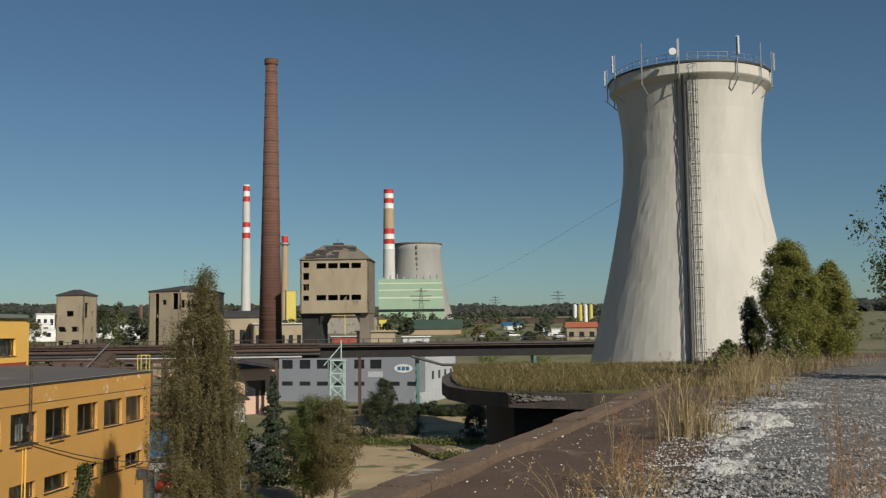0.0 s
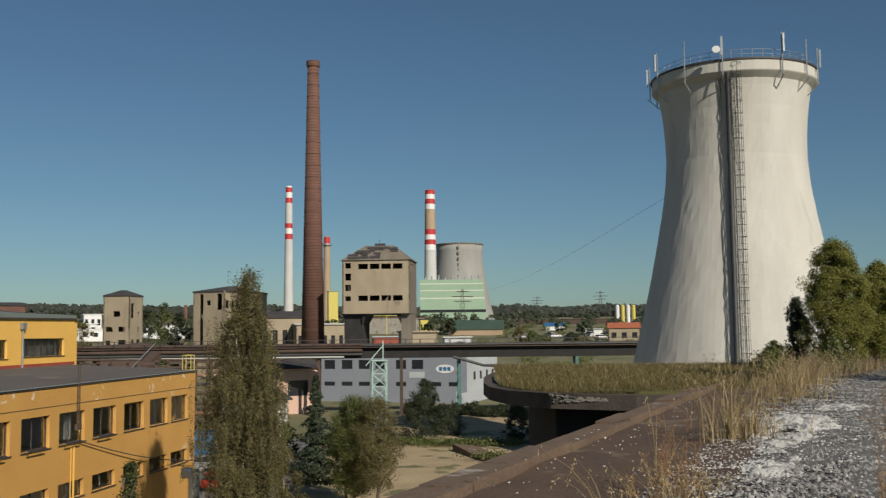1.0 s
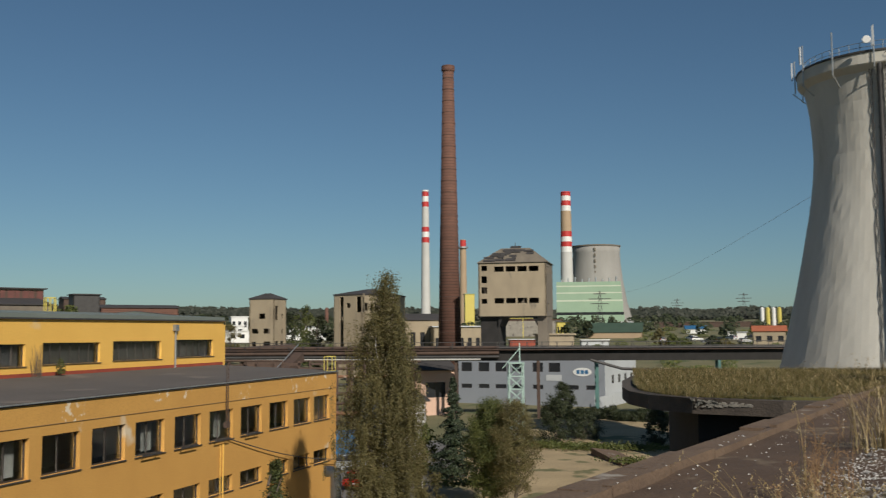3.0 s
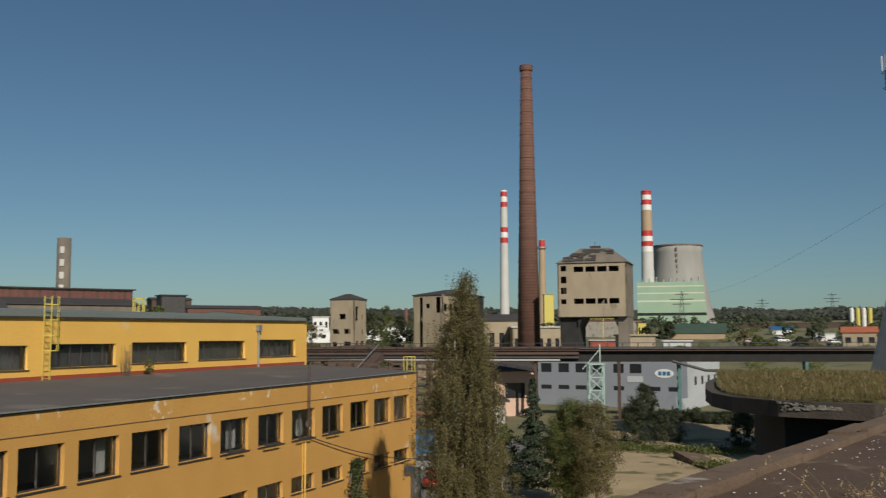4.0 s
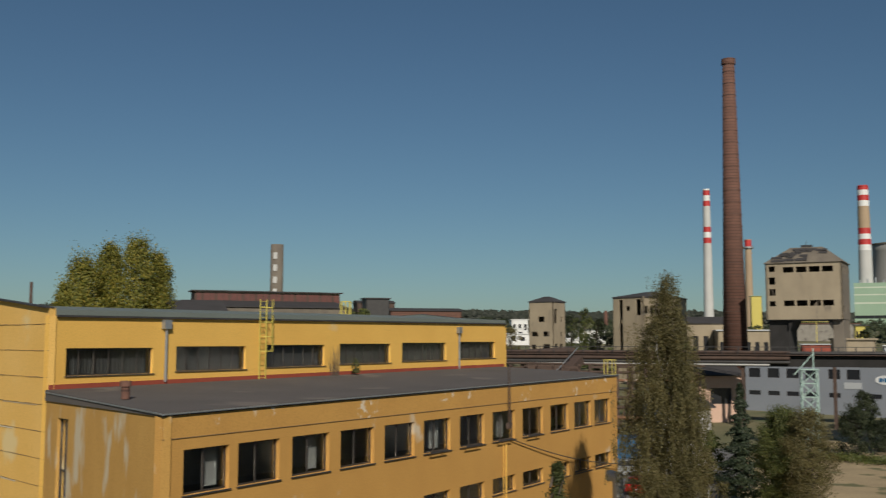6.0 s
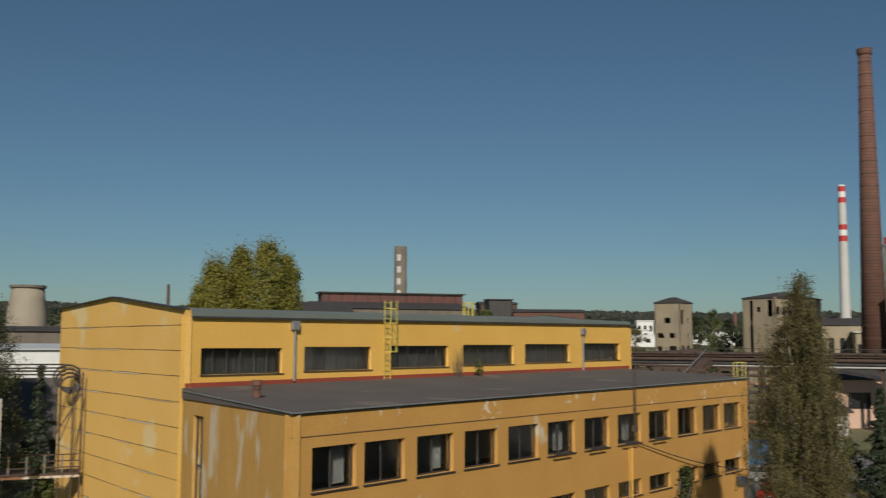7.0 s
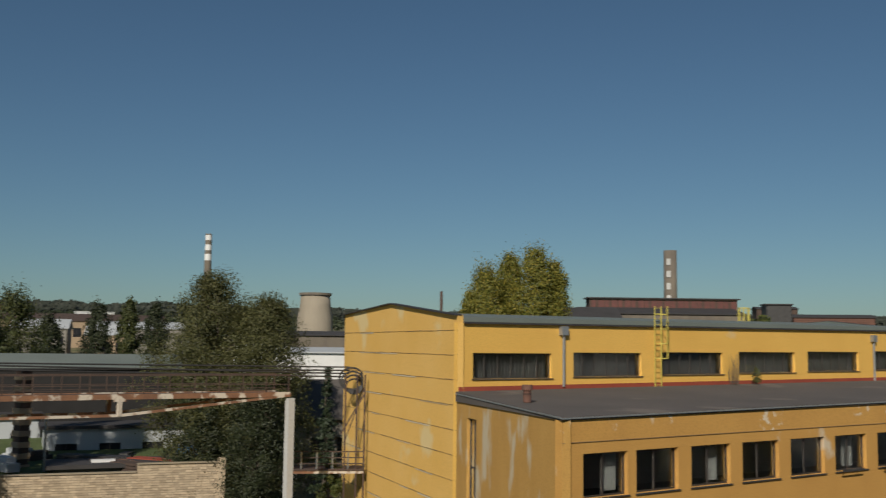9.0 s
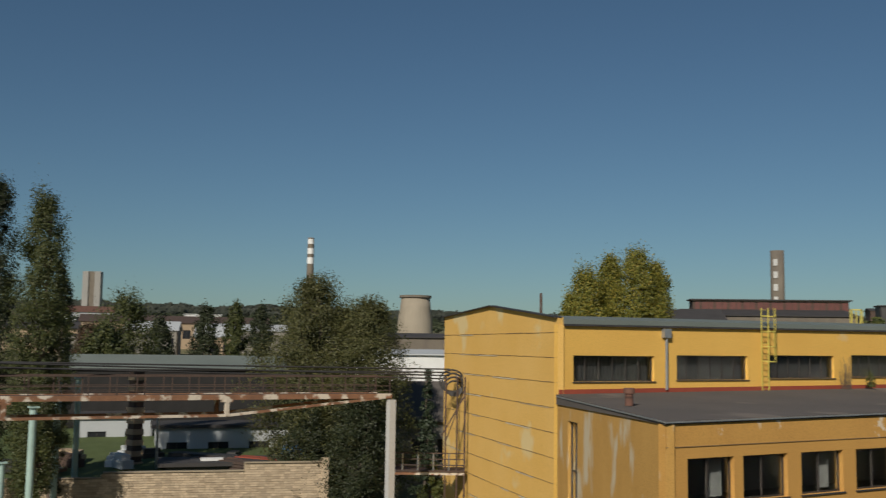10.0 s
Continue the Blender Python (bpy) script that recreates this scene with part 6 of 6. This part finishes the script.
    part("spacer", Shape().box(-0.52, -0.42, 0.9 * k + 0.45, 0.52, 0.42, 0.9 * k + 0.9), RUST_DARK, pil)
x, y = spot(-70.4, 85)
post = thing("lattice_post", x, y, 3.4, 0, "thin grey steel lattice post", "post")
for sx in (-0.18, 0.18):
    part("leg", Shape().bar((sx, 0, 0), (sx, 0, 4.6), 0.07), METAL_GREY, post)
for k in range(10):
    part("brace", Shape().bar((-0.18, 0, 0.46 * k), (0.18, 0, 0.46 * k + 0.46), 0.045), METAL_GREY, post)
g = random.Random(31)
for k in range(16):
    x, y = spot(g.uniform(-78, -62), g.uniform(84, 93))
    w, h, m = g.uniform(0.5, 1.8), g.uniform(0.4, 1.1), (METAL_DARK, RUST, WHITE, BLUE, RUST_DARK, TAN_CONCRETE, PALE_CLAD)[k % 7]
    s = Shape().box(-w, -0.5, 0, w, 0.5, h * 0.6).box(-w * 0.8, -0.35, h * 0.6 + 0.01, w * 0.7, 0.4, h)
    lone("scrap_crate", s, m, x, y, 3.85, g.uniform(0, 180), label="crate of scrap lying on the terrace", category="crate", group="scrap crates")
for k, (b, d) in enumerate(((-66.5, 85), (-64.4, 86), (-68, 90))):
    x, y = spot(b, d)
    s = Shape()
    for i in range(6):
        for j in range(3):
            s.box(-3, -0.7 + 0.24 * i, 0.24 * j, 3 + 0.3 * ((i + j) % 2), -0.48 + 0.24 * i, 0.24 * j + 0.2)
    lone("timber_stack", s, (RUST_DARK, RED_TRIM, METAL_DARK)[k], x, y, 3.75, 18 + 8 * k, label="stack of dark beams on the terrace", category="stack")
tree(*spot(-60.2, 74), 1.6, 7.0, "bush", GREEN_LEAF, 16000, 0.06, "low bright green undergrowth by the wall", 0.1, name="bush", seed=97)
tree(*spot(-65.5, 77), 1.2, 7.0, "bush", DARK_LEAF, 8000, 0.06, "low weeds at the wall foot", 0.1, name="bush", seed=98)
# western works and town
for k, (nm, b, d, tn, w, dp, h, wm, rm, pi, op, lb) in enumerate((
    ("works_hall", -69.5, 330, 4, 60, 25, 8.5, TAN_CONCRETE, RUST_DARK, 2.5, 12, "long works hall with a brown roof"),
    ("works_hall", -65.8, 300, 8, 26, 16, 7.5, CONCRETE, PALE_CLAD, 2.0, 6, "pale works hall with windows"),
    ("works_hall", -71.0, 280, -6, 14, 14, 8, CONCRETE, PALE_CLAD, 2.5, 4, "pale gabled hall with blue-green windows"),
    ("works_hall", -67.6, 270, -6, 10, 14, 7, TAN_CONCRETE, PALE_CLAD, 3.0, 3, "cream gabled works hall"),
    ("flat_hall", -72.4, 470, 4, 34, 20, 8, WHITE, WHITE, 0, 10, "white flat-roofed works hall"),
    ("flat_hall", -68.2, 520, 4, 18, 14, 9, WHITE, WHITE, 0, 6, "small white block on a hall"),
    ("red_roof_house", -74.6, 500, 4, 30, 12, 9, PALE_CLAD, BRICK, 3, 8, "house with a brown-red tiled roof"),
    ("grey_block", -72.8, 240, 4, 24, 12, 8.5, CONCRETE, SLATE, 0, 7, "grey concrete works block"),
    ("works_hall", -76.5, 300, 4, 20, 14, 7, TAN_CONCRETE, SLATE, 2, 5, "brown works hall with windows"),
)):
    shed(nm, b, d, tn, w, dp, h, wm, rm, lb, pi, op, cat="building")
x, y = spot(-74.2, 900)
tb = thing("tower_block", x, y, ground_z(x, y), 62, "distant pale concrete tower block", "tower block")
for k in range(3):
    part("stairwell" if k == 1 else "wing", Shape().box(-7.5 + 5 * k, -1.2 * (k != 1), 0, -2.55 + 5 * k, 9, 74 - ground_z(x, y)), (GREY_SHELL, RUIN_DARK, GREY_SHELL)[k], tb)

# ---- steelworks behind the yellow hall ----
shed("steelworks_hall", -36.2, 215, 13, 34, 20, 16.2, RUIN_DARK, SLATE, "long dark steelworks hall", 1.6)
x, y = spot(-36.3, 226)
mon = thing("monitor_roof", x, y, 22.0, 13 + 36.2, "long rooflight monitor with rust-red panels", "roof monitor")
Lm = 33
part("body", Shape().box(-Lm / 2, 0, 0, Lm / 2, 5, 2.9), RUST_DARK, mon)
part("roof", Shape().box(-Lm / 2 - 0.6, -0.7, 2.9, Lm / 2 + 0.6, 5.5, 3.15), SLATE, mon)
for k in range(22):
    xx = -Lm / 2 + 0.5 + k * 1.48
    part("glazing", Shape().box(xx, -0.1, 0.6, xx + (1.3 if k % 2 else 0.9), -0.01, 2.6), surface("rust_red_glazing", (0.15, 0.05, 0.038), (0.10, 0.036, 0.03), 1.0, 0.6, 0.0) if "rust_red_glazing" not in bpy.data.materials else bpy.data.materials["rust_red_glazing"], mon)
part("frame", Shape().box(-Lm / 2, -0.14, 2.6, Lm / 2, -0.02, 2.85).box(-Lm / 2, -0.14, 0.35, Lm / 2, -0.02, 0.6), TAN_CONCRETE, mon)
shed("tan_hall", -40.6, 205, 10, 14, 12, 15.5, RUIN, SLATE, "tan gabled works hall", 2.2)
shed("steel_frame", -30.1, 290, 13, 7, 6, 17.5, METAL_DARK, SLATE, "dark steel loading frame", 0)
shed("brick_hall", -27.3, 330, 10, 24, 12, 13.5, BRICK, SLATE, "low dark brick hall", 1.0)


# ---- works and traffic in the middle distance ----
for k, (nm, b, d, tn, w, dp, h, wm, rm, pi, op, lb) in enumerate((
    ("white_warehouse", -23.0, 420, 6, 20, 16, 5.5, WHITE, WHITE, 0, 6, "white warehouse with stepped roofs"),
    ("white_warehouse", -22.0, 380, 6, 14, 12, 4.5, WHITE, WHITE, 0, 4, "low white flat-roofed warehouse"),
    ("white_warehouse", -18.6, 400, 6, 22, 14, 5.5, WHITE, PALE_CLAD, 0, 8, "long white flat-roofed warehouse"),
    ("white_warehouse", -21.9, 480, 6, 8, 12, 8.5, WHITE, WHITE, 0, 3, "tall white warehouse block"),
    ("works_block", -12.6, 250, 8, 22, 9, 12, RUIN, SLATE, 1.6, 9, "tan works block with small windows"),
    ("works_block", -9.0, 245, 8, 16, 9, 10.5, RUIN, PALE_CLAD, 0, 8, "tan works block with rows of windows"),
    ("yellow_frame_hall", -8.75, 560, 5, 5.5, 8, 21, YELLOW_STEEL, GREEN_CLAD, 0, 0, "tall yellow and green silo frame"),
    ("workshop_hall", -5.7, 440, 4, 34, 10, 7.4, CONCRETE, BRICK, 0, 0, "grey workshop with a brick-red roof"),
    ("yellow_house", -3.41, 400, 4, 5, 8, 7.5, YELLOW_STEEL, SLATE, 0, 4, "small yellow block with windows"),
    ("red_shed", -5.6, 300, 4, 9, 8, 4.4, RED_TRIM, PALE_CLAD, 0, 0, "low shed with a red front"),
    ("dark_green_hall", -0.55, 420, -4, 23, 14, 2.6, TAN_CONCRETE, surface("green_roof", (0.05, 0.085, 0.06), (0.04, 0.07, 0.05), 4.0, 0.7, 0.0), 4.0, 0, "hall with a dark green roof"),
    ("white_shed", -1.6, 330, 4, 9, 8, 3.0, PALE_CLAD, WHITE, 0, 0, "low white shed among works"),
    ("concrete_block", -3.9, 190, 0, 7.4, 5, 11.2, RUIN, RUIN, 0, 0, "low tan concrete block under the coal house"),
    ("fence_hall", 0.77, 560, 4, 19, 14, 5.0, PALE_CLAD, PALE_CLAD, 0, 12, "long pale ribbed hall"),
    ("blue_roof_shed", 4.0, 480, 4, 9.5, 10, 2.4, WHITE, BLUE, 1.5, 0, "white shed with a blue roof"),
    ("long_rack", 5.0, 640, 2, 80, 6, 3.6, RUST_DARK, RUIN_DARK, 0, 0, "long rusty pipe rack"),
    ("white_shed", 6.2, 400, 4, 7, 8, 3.0, WHITE, PALE_CLAD, 0, 0, "small white shed among works"),
    ("orange_roof_house", 7.9, 330, 2, 10, 9, 5.6, RUIN, surface("orange_tiles", (0.42, 0.13, 0.06), (0.34, 0.10, 0.05), 1.5, 0.85, 0.1), 1.7, 3, "tan house with an orange tiled roof"),
    ("pink_house", -10.75, 152, 30, 7, 8, 7.0, PINK, SLATE, 2.0, 1, "pale pink house with a dark gable roof"),
    ("grey_shed", -12.6, 105, 20, 5.0, 7, 6.2, CHIMNEY_GREY, SLATE, 0.8, 1, "grey rendered shed with a dark overhanging roof"),
    ("far_hall", -30.2, 420, 10, 16, 12, 16, RUST_DARK, SLATE, 1, 0, "dark far works hall"),
)):
    shed(nm, b, d, tn, w, dp, h, wm, rm, lb, pi, op, cat="building")
for k in range(4):
    x, y = spot(7.55 + 0.3 * k, 500)
    s = thing("silo", x, y, 15.5, 0, "slim white and yellow silo", "silo", "row of silos")
    part("tank", Shape().cyl((0, 0, 2.5), (0, 0, 11.6), 0.95, n=14).cyl((0, 0, 11.6), (0, 0, 12.2), 0.95, 0.3, n=14), (WHITE, YELLOW_STEEL)[k % 2], s)
    part("stand", Shape().cyl((0, 0, 0), (0, 0, 2.5), 0.5, n=8), METAL_DARK, s)


def pylon(b, d, h, label="grey steel lattice power pylon"):
    x, y = spot(b, d)
    p = thing("power_pylon", x, y, ground_z(x, y), -b, label, "pylon")
    s = Shape()
    n = 7
    for sx, sy in ((-1, -1), (1, -1), (1, 1), (-1, 1)):
        s.bar((sx * h * 0.09, sy * h * 0.09, 0), (sx * h * 0.015, sy * h * 0.015, h), h * 0.011)
    for k in range(n):
        za, zb_ = h * k / n, h * (k + 1) / n
        wa, wb = h * (0.09 - 0.075 * k / n), h * (0.09 - 0.075 * (k + 1) / n)
        s.bar((-wa, -wa, za), (wb, -wb, zb_), h * 0.007).bar((wa, -wa, za), (-wb, -wb, zb_), h * 0.007)
    part("lattice", s, METAL_DARK, p)
    for z, w in ((0.68, 0.22), (0.8, 0.28), (0.93, 0.16)):
        part("crossarm", Shape().bar((-h * w, 0, h * z), (h * w, 0, h * z), h * 0.014, h * 0.02), METAL_DARK, p)


for b, d, h in ((6.6, 1150, 30), (3.0, 1100, 24), (-1.3, 560, 22)):
    pylon(b, d, h)
lone("overhead_wire", Shape().tube([(-0.5 + 17.5 * t, 300 - 209 * t, 26.9 - 0.4 * t - 1.6 * math.sin(math.pi * t)) for t in [k / 20 for k in range(21)]], 0.016, 4), METAL_GREY, label="thin sagging overhead wire to the tower", category="wire")

# old pipelines and rusting steelwork beside the wing
for k in range(9):
    z = 3.0 + 0.95 * k
    p, q = spot(-22.8, 118 + 3 * k), spot(-14.0 + 0.3 * k, 112 + 4 * k)
    lone("pipeline", Shape().cyl((*p, z + 0.4), (*q, z), 0.30 - 0.018 * k, n=10), (RUST_DARK, METAL_DARK, RUST, RUST_DARK)[k % 4], label="rusty brown pipeline beside the office wing", category="pipe", group="old pipelines")
for k in range(6):
    x, y = spot(-22.0 + 1.5 * k, 122 + 2 * k)
    lone("pipe_trestle", Shape().bar((-1, 0, 0), (-1, 0, 10), 0.3).bar((1, 0, 0), (1, 0, 10), 0.3).bar((-1.2, 0, 9.6), (1.2, 0, 9.6), 0.3).bar((-1, 0, 1), (1, 0, 8), 0.18), RUST_DARK, x, y, 1.2, 10 * k, label="dark rusty pipe trestle", category="trestle", group="pipe trestles")
st = thing("conveyor", 0, 0, 0, 0, "sloping covered conveyor of rusty sheet", "conveyor")
a_, b_ = Vector((*spot(-20.6, 128), 6.8)), Vector((*spot(-18.6, 138), 11.6))
part("casing", Shape().bar(a_, b_, 1.6, 1.2), RUST_DARK, st)
part("handrail", Shape().bar(a_ + up * 1.6, b_ + up * 1.6, 0.1), METAL_GREY, st)
rub = thing("ruined_roof", *spot(-20.3, 205), 7, 20, "collapsed flat roof with rubble", "ruin")
part("slab", Shape().prism([(-5, 0), (5.5, 0.5), (4.5, 7), (-4, 8)], 5.0, [5.3, 5.7, 5.9, 5.4]), RUST_DARK, rub)
part("rubble", Shape().prism([(-4.6, 0.4), (4.8, 0.9), (4, 6.5), (-3.6, 7)], 0, 5.0), RUST_DARK, rub)


# ---- cars, container and small things in the yard ----
def car(x, y, turn, paint, label, z=None):
    z = ground_z(x, y) + 0.16 if z is None else z
    c = thing("car", x, y, z, turn, label, "car", "parked cars")
    prof = [(-2.0, 0.35), (-2.05, 0.75), (-1.95, 0.98), (-1.75, 1.40), (-1.1, 1.5), (0.2, 1.47), (0.95, 0.98), (1.8, 0.82), (2.05, 0.6), (2.05, 0.35)]
    low = [(-2.0, 0.35), (-2.05, 0.75), (-1.95, 0.95), (0.95, 0.95), (1.8, 0.82), (2.05, 0.6), (2.05, 0.35)]
    n = len(low)
    s = Shape()
    s.add([(x_, -0.85, z_) for x_, z_ in low] + [(x_, 0.85, z_) for x_, z_ in low], [tuple(range(n)), tuple(range(2 * n - 1, n - 1, -1))] + [(i, n + i, n + (i + 1) % n, (i + 1) % n) for i in range(n)])
    part("body", s, paint, c)
    cab = [(-1.95, 0.951, 0.8), (-1.75, 1.38, 0.66), (0.2, 1.38, 0.66), (0.95, 0.951, 0.8)]
    s = Shape()
    s.add([(a, -w, b) for a, b, w in cab] + [(a, w, b) for a, b, w in cab], [(0, 1, 2, 3), (7, 6, 5, 4), (0, 4, 5, 1), (1, 5, 6, 2), (2, 6, 7, 3)])
    part("glazing", s, PANE_FAR, c)
    part("roof", Shape().prism([(-1.72, -0.68), (0.2, -0.68), (0.2, 0.68), (-1.72, 0.68)], 1.385, 1.47), paint, c)
    for a in (-1.25, 1.25):
        for w in (-0.82, 0.82):
            wh = part("tyre", Shape().cyl((a, w - 0.1, 0.32), (a, w + 0.1, 0.32), 0.32, n=16), METAL_DARK, c)
            part("rim", Shape().cyl((a, w - 0.11, 0.32), (a, w + 0.11, 0.32), 0.19, n=12), METAL_GREY, wh)
    for w in (-0.62, 0.62):
        part("tail_light", Shape().box(-2.075, w - 0.14, 0.72, -2.03, w + 0.14, 0.92), RED, c)
        part("headlight", Shape().box(2.02, w - 0.18, 0.62, 2.075, w + 0.18, 0.78), PALE_CLAD, c)
    part("plate", Shape().box(-2.08, -0.25, 0.5, -2.04, 0.25, 0.62), WHITE, c)


CAR_RED = surface("red_car_paint", (0.50, 0.012, 0.012), (0.46, 0.011, 0.011), 3.0, 0.25, 0.0)
CAR_DARK = surface("dark_car_paint", (0.03, 0.032, 0.035), (0.025, 0.027, 0.03), 3.0, 0.25, 0.0)
car(*spot(-15.05, 88), 84, CAR_RED, "bright red hatchback parked in the yard")
car(*spot(-14.7, 98), 10, CAR_DARK, "dark saloon car parked in the yard")
car(*spot(-15.3, 97), 15, METAL_GREY, "pale grey car parked beside a container")
g = random.Random(12)
for b, d in ((2.2, 330), (3.2, 320), (4.0, 335), (4.6, 318), (5.2, 330), (5.9, 345), (6.6, 320), (3.7, 345), (6.9, 350)):
    x, y = spot(b, d)
    car(x, y, g.uniform(0, 180), (WHITE, CAR_DARK, PALE_CLAD)[g.randrange(3)], "car parked far off among the works", ground_z(x, y) + 2.2)
x, y = spot(-16.0, 104)
cn = thing("container", x, y, ground_z(x, y) + 0.15, 12, "blue corrugated steel shipping container", "container")
part("box", Shape().box(-1.2, 0, 0, 1.2, 6, 2.5), BLUE, cn)
for k in range(12):
    part("rib", Shape().box(-1.15 + 0.2 * k, -0.05, 0.15, -1.05 + 0.2 * k, 0, 2.35), BLUE, cn)
x, y = spot(-16.45, 55)
vp = thing("vent_pipe", x, y, 0.15, 0, "galvanised vent pipe with a bent top", "vent pipe")
bend = [(0, 0, 0), (0, 0, 6.3)] + [(0.0 - 0.35 * (1 - math.cos(a)), 0, 6.3 + 0.35 * math.sin(a)) for a in (0.4, 0.8, 1.2, 1.57)] + [(-0.6, 0, 6.62)]
part("duct", Shape().sweep(bend, 0.30, 14), CHIMNEY_GREY, vp, "", True)
x, y = spot(-0.45, 104)
lone("concrete_slab", Shape().prism([(-1.4, -4.2), (1.4, -4.2), (1.4, 4.2), (-1.4, 4.2)], 0.0, [0.45, 0.15, 0.75, 1.1]), KERB, x, y, 1.2, 22, label="long concrete slab lying in the yard", category="slab")
# yard fence
fence = thing("yard_fence", 0, 0, 0, 0, "pale concrete panel fence along the yard", "fence")
for k in range(11):
    x, y = -4.0 + 0.62 * k, 162 + 2.1 * k
    z = ground_z(x, y)
    part("fence_panel", Shape().bar((x, y, z + 1.0), (x + 0.6, y + 2.05, z + 1.0), 0.12, 2.0), PALE_CLAD, fence)
    part("fence_post", Shape().box(x - 0.82, y - 0.1, z, x - 0.74, y + 0.1, z + 2.2), PALE_CLAD, fence)

# ---- fittings on the yellow building ----
def cage_ladder(parent, x, y, z0, z1, name="ladder", out=-0.25):
    l = part(name, Shape().bar((x - 0.25, y + out, z0), (x - 0.25, y + out, z1), 0.045), YELLOW_STEEL, parent, "yellow steel roof ladder with a safety cage")
    part("stile", Shape().bar((x + 0.25, y + out, z0), (x + 0.25, y + out, z1), 0.045), YELLOW_STEEL, l)
    k = 0
    while z0 + 0.3 * k < z1:
        part("rung", Shape().bar((x - 0.25, y + out, z0 + 0.15 + 0.3 * k), (x + 0.25, y + out, z0 + 0.15 + 0.3 * k), 0.025), YELLOW_STEEL, l)
        k += 1
    z = z0 + 1.6
    while z <= z1 + 0.01:
        ring = [(x - 0.25, y + out, z)] + [(x + 0.33 * math.sin(a), y + out - 0.3 - 0.33 * math.cos(a), z) for a in (-1.57, -0.9, -0.3, 0.3, 0.9, 1.57)] + [(x + 0.25, y + out, z)]
        s = Shape()
        for p, q in zip(ring, ring[1:]):
            s.bar(p, q, 0.03, 0.04)
        part("hoop", s, YELLOW_STEEL, l)
        z += 0.8
    for a in (-0.9, 0, 0.9):
        part("cage_bar", Shape().bar((x + 0.33 * math.sin(a), y + out - 0.3 - 0.33 * math.cos(a), z0 + 1.6), (x + 0.33 * math.sin(a), y + out - 0.3 - 0.33 * math.cos(a), z1), 0.025), YELLOW_STEEL, l)


cage_ladder(hall, 17.35, 11.34, 11.85, 16.3)
for (x, y, z, par) in ((40.6, 0.3, 11.65, wing), (37.5, 20.97, 15.98, hall)):
    ring = [(x + 0.42 * math.cos(a), y + 0.42 * math.sin(a)) for a in [2 * math.pi * k / 8 for k in range(9)]]
    s = Shape()
    for p, q in zip(ring, ring[1:]):
        s.bar((*p, z + 1.1), (*q, z + 1.1), 0.05)
    s = part("roof_guard", s, YELLOW_STEEL, par, "yellow steel guard cage of a roof ladder")
    low_ring = Shape()
    for p, q in zip(ring, ring[1:]):
        low_ring.bar((*p, z + 0.1), (*q, z + 0.1), 0.05)
    part("lower_ring", low_ring, YELLOW_STEEL, s)
    for p in ring[:-1]:
        part("guard_bar", Shape().bar((*p, z), (*p, z + 1.1), 0.045), YELLOW_STEEL, s)
part("roof_vent", Shape().cyl((3.0, 5.2, 11.7), (3.0, 5.2, 12.25), 0.17, n=12).cyl((3.0, 5.2, 12.2), (3.0, 5.2, 12.42), 0.24, 0.22, n=12), BRICK, wing, "small red-brown roof vent")
wf = pose(-24.02, 26.43, 0, 0, 0, TURN)
p = wf @ Vector((25.2, 10.6, 11.95))
tree(p.x, p.y, 0.95, 0.6, "bush", GREEN_LEAF, 500, 0.05, "small green sapling growing on the roof", 0.1, name="sapling", z=p.z, seed=96)
p = wf @ Vector((23.4, 10.8, 11.92))
s = Shape()
g = random.Random(2)
for k in range(26):
    b0_ = Vector((g.uniform(-0.25, 0.25), g.uniform(-0.1, 0.1), 0))
    s.cyl(b0_, b0_ + Vector((g.uniform(-0.35, 0.35), g.uniform(-0.2, 0.2), g.uniform(0.7, 1.9))), 0.012, 0.005, 4, False)
lone("dead_shrub", s, BARK, p.x, p.y, p.z, label="bare dead shrub on the flat roof", category="shrub")
# cables down the front of the wing
ins = part("wall_cable", Shape().cyl((25.1, -0.12, 9.2), (25.1, -0.12, 12.6), 0.025, n=5).cyl((25.3, -0.12, 9.2), (25.3, -0.12, 12.6), 0.025, n=5).box(25.0, -0.2, 9.2, 25.4, -0.02, 9.5), RUST_DARK, wing, "cables and insulator on the wall")
part("conduit", Shape().cyl((24.9, -0.06, 3.0), (24.9, -0.06, 8.4), 0.05, n=6).cyl((24.6, -0.06, 3.0), (24.6, -0.06, 8.4), 0.03, n=6), YELLOW, wing, "yellow-painted conduit")
s = Shape()
a_, b_ = Vector((25.3, -0.15, 8.6)), Vector((41.5, -0.5, 5.6))
s.tube([a_.lerp(b_, t) - up * 0.35 * math.sin(math.pi * t) for t in [k / 12 for k in range(13)]], 0.03, 5)
part("slack_cable", s, METAL_DARK, wing, "slack black cable along the wall")
for k in (5, 6, 7, 8):
    x = STARTS[k]
    part("window_box_bracket", Shape().bar((x + 0.3, -0.35, 8.66), (x + 1.9, -0.35, 8.66), 0.05).bar((x + 0.5, 0, 8.66), (x + 0.5, -0.35, 8.66), 0.04).bar((x + 1.6, 0, 8.66), (x + 1.6, -0.35, 8.66), 0.04), METAL_DARK, wing, "dark flower-box bracket")

# yellow crane track behind the coal house
x, y = spot(-5.55, 425)
crane = thing("crane_track", x, y, ground_z(x, y), 5, "yellow steel crane track on posts", "crane track")
for z in (8.2, 9.0, 9.8):
    part("beam", Shape().box(-11, -0.3, z, 9, 0.3, z + (0.2 if z < 9.5 else 0.5)), YELLOW_STEEL, crane)
for k in range(3):
    part("post", Shape().box(-11 + 9.8 * k, -0.15, 0, -10.7 + 9.8 * k, 0.15, 8.2), YELLOW_STEEL, crane)
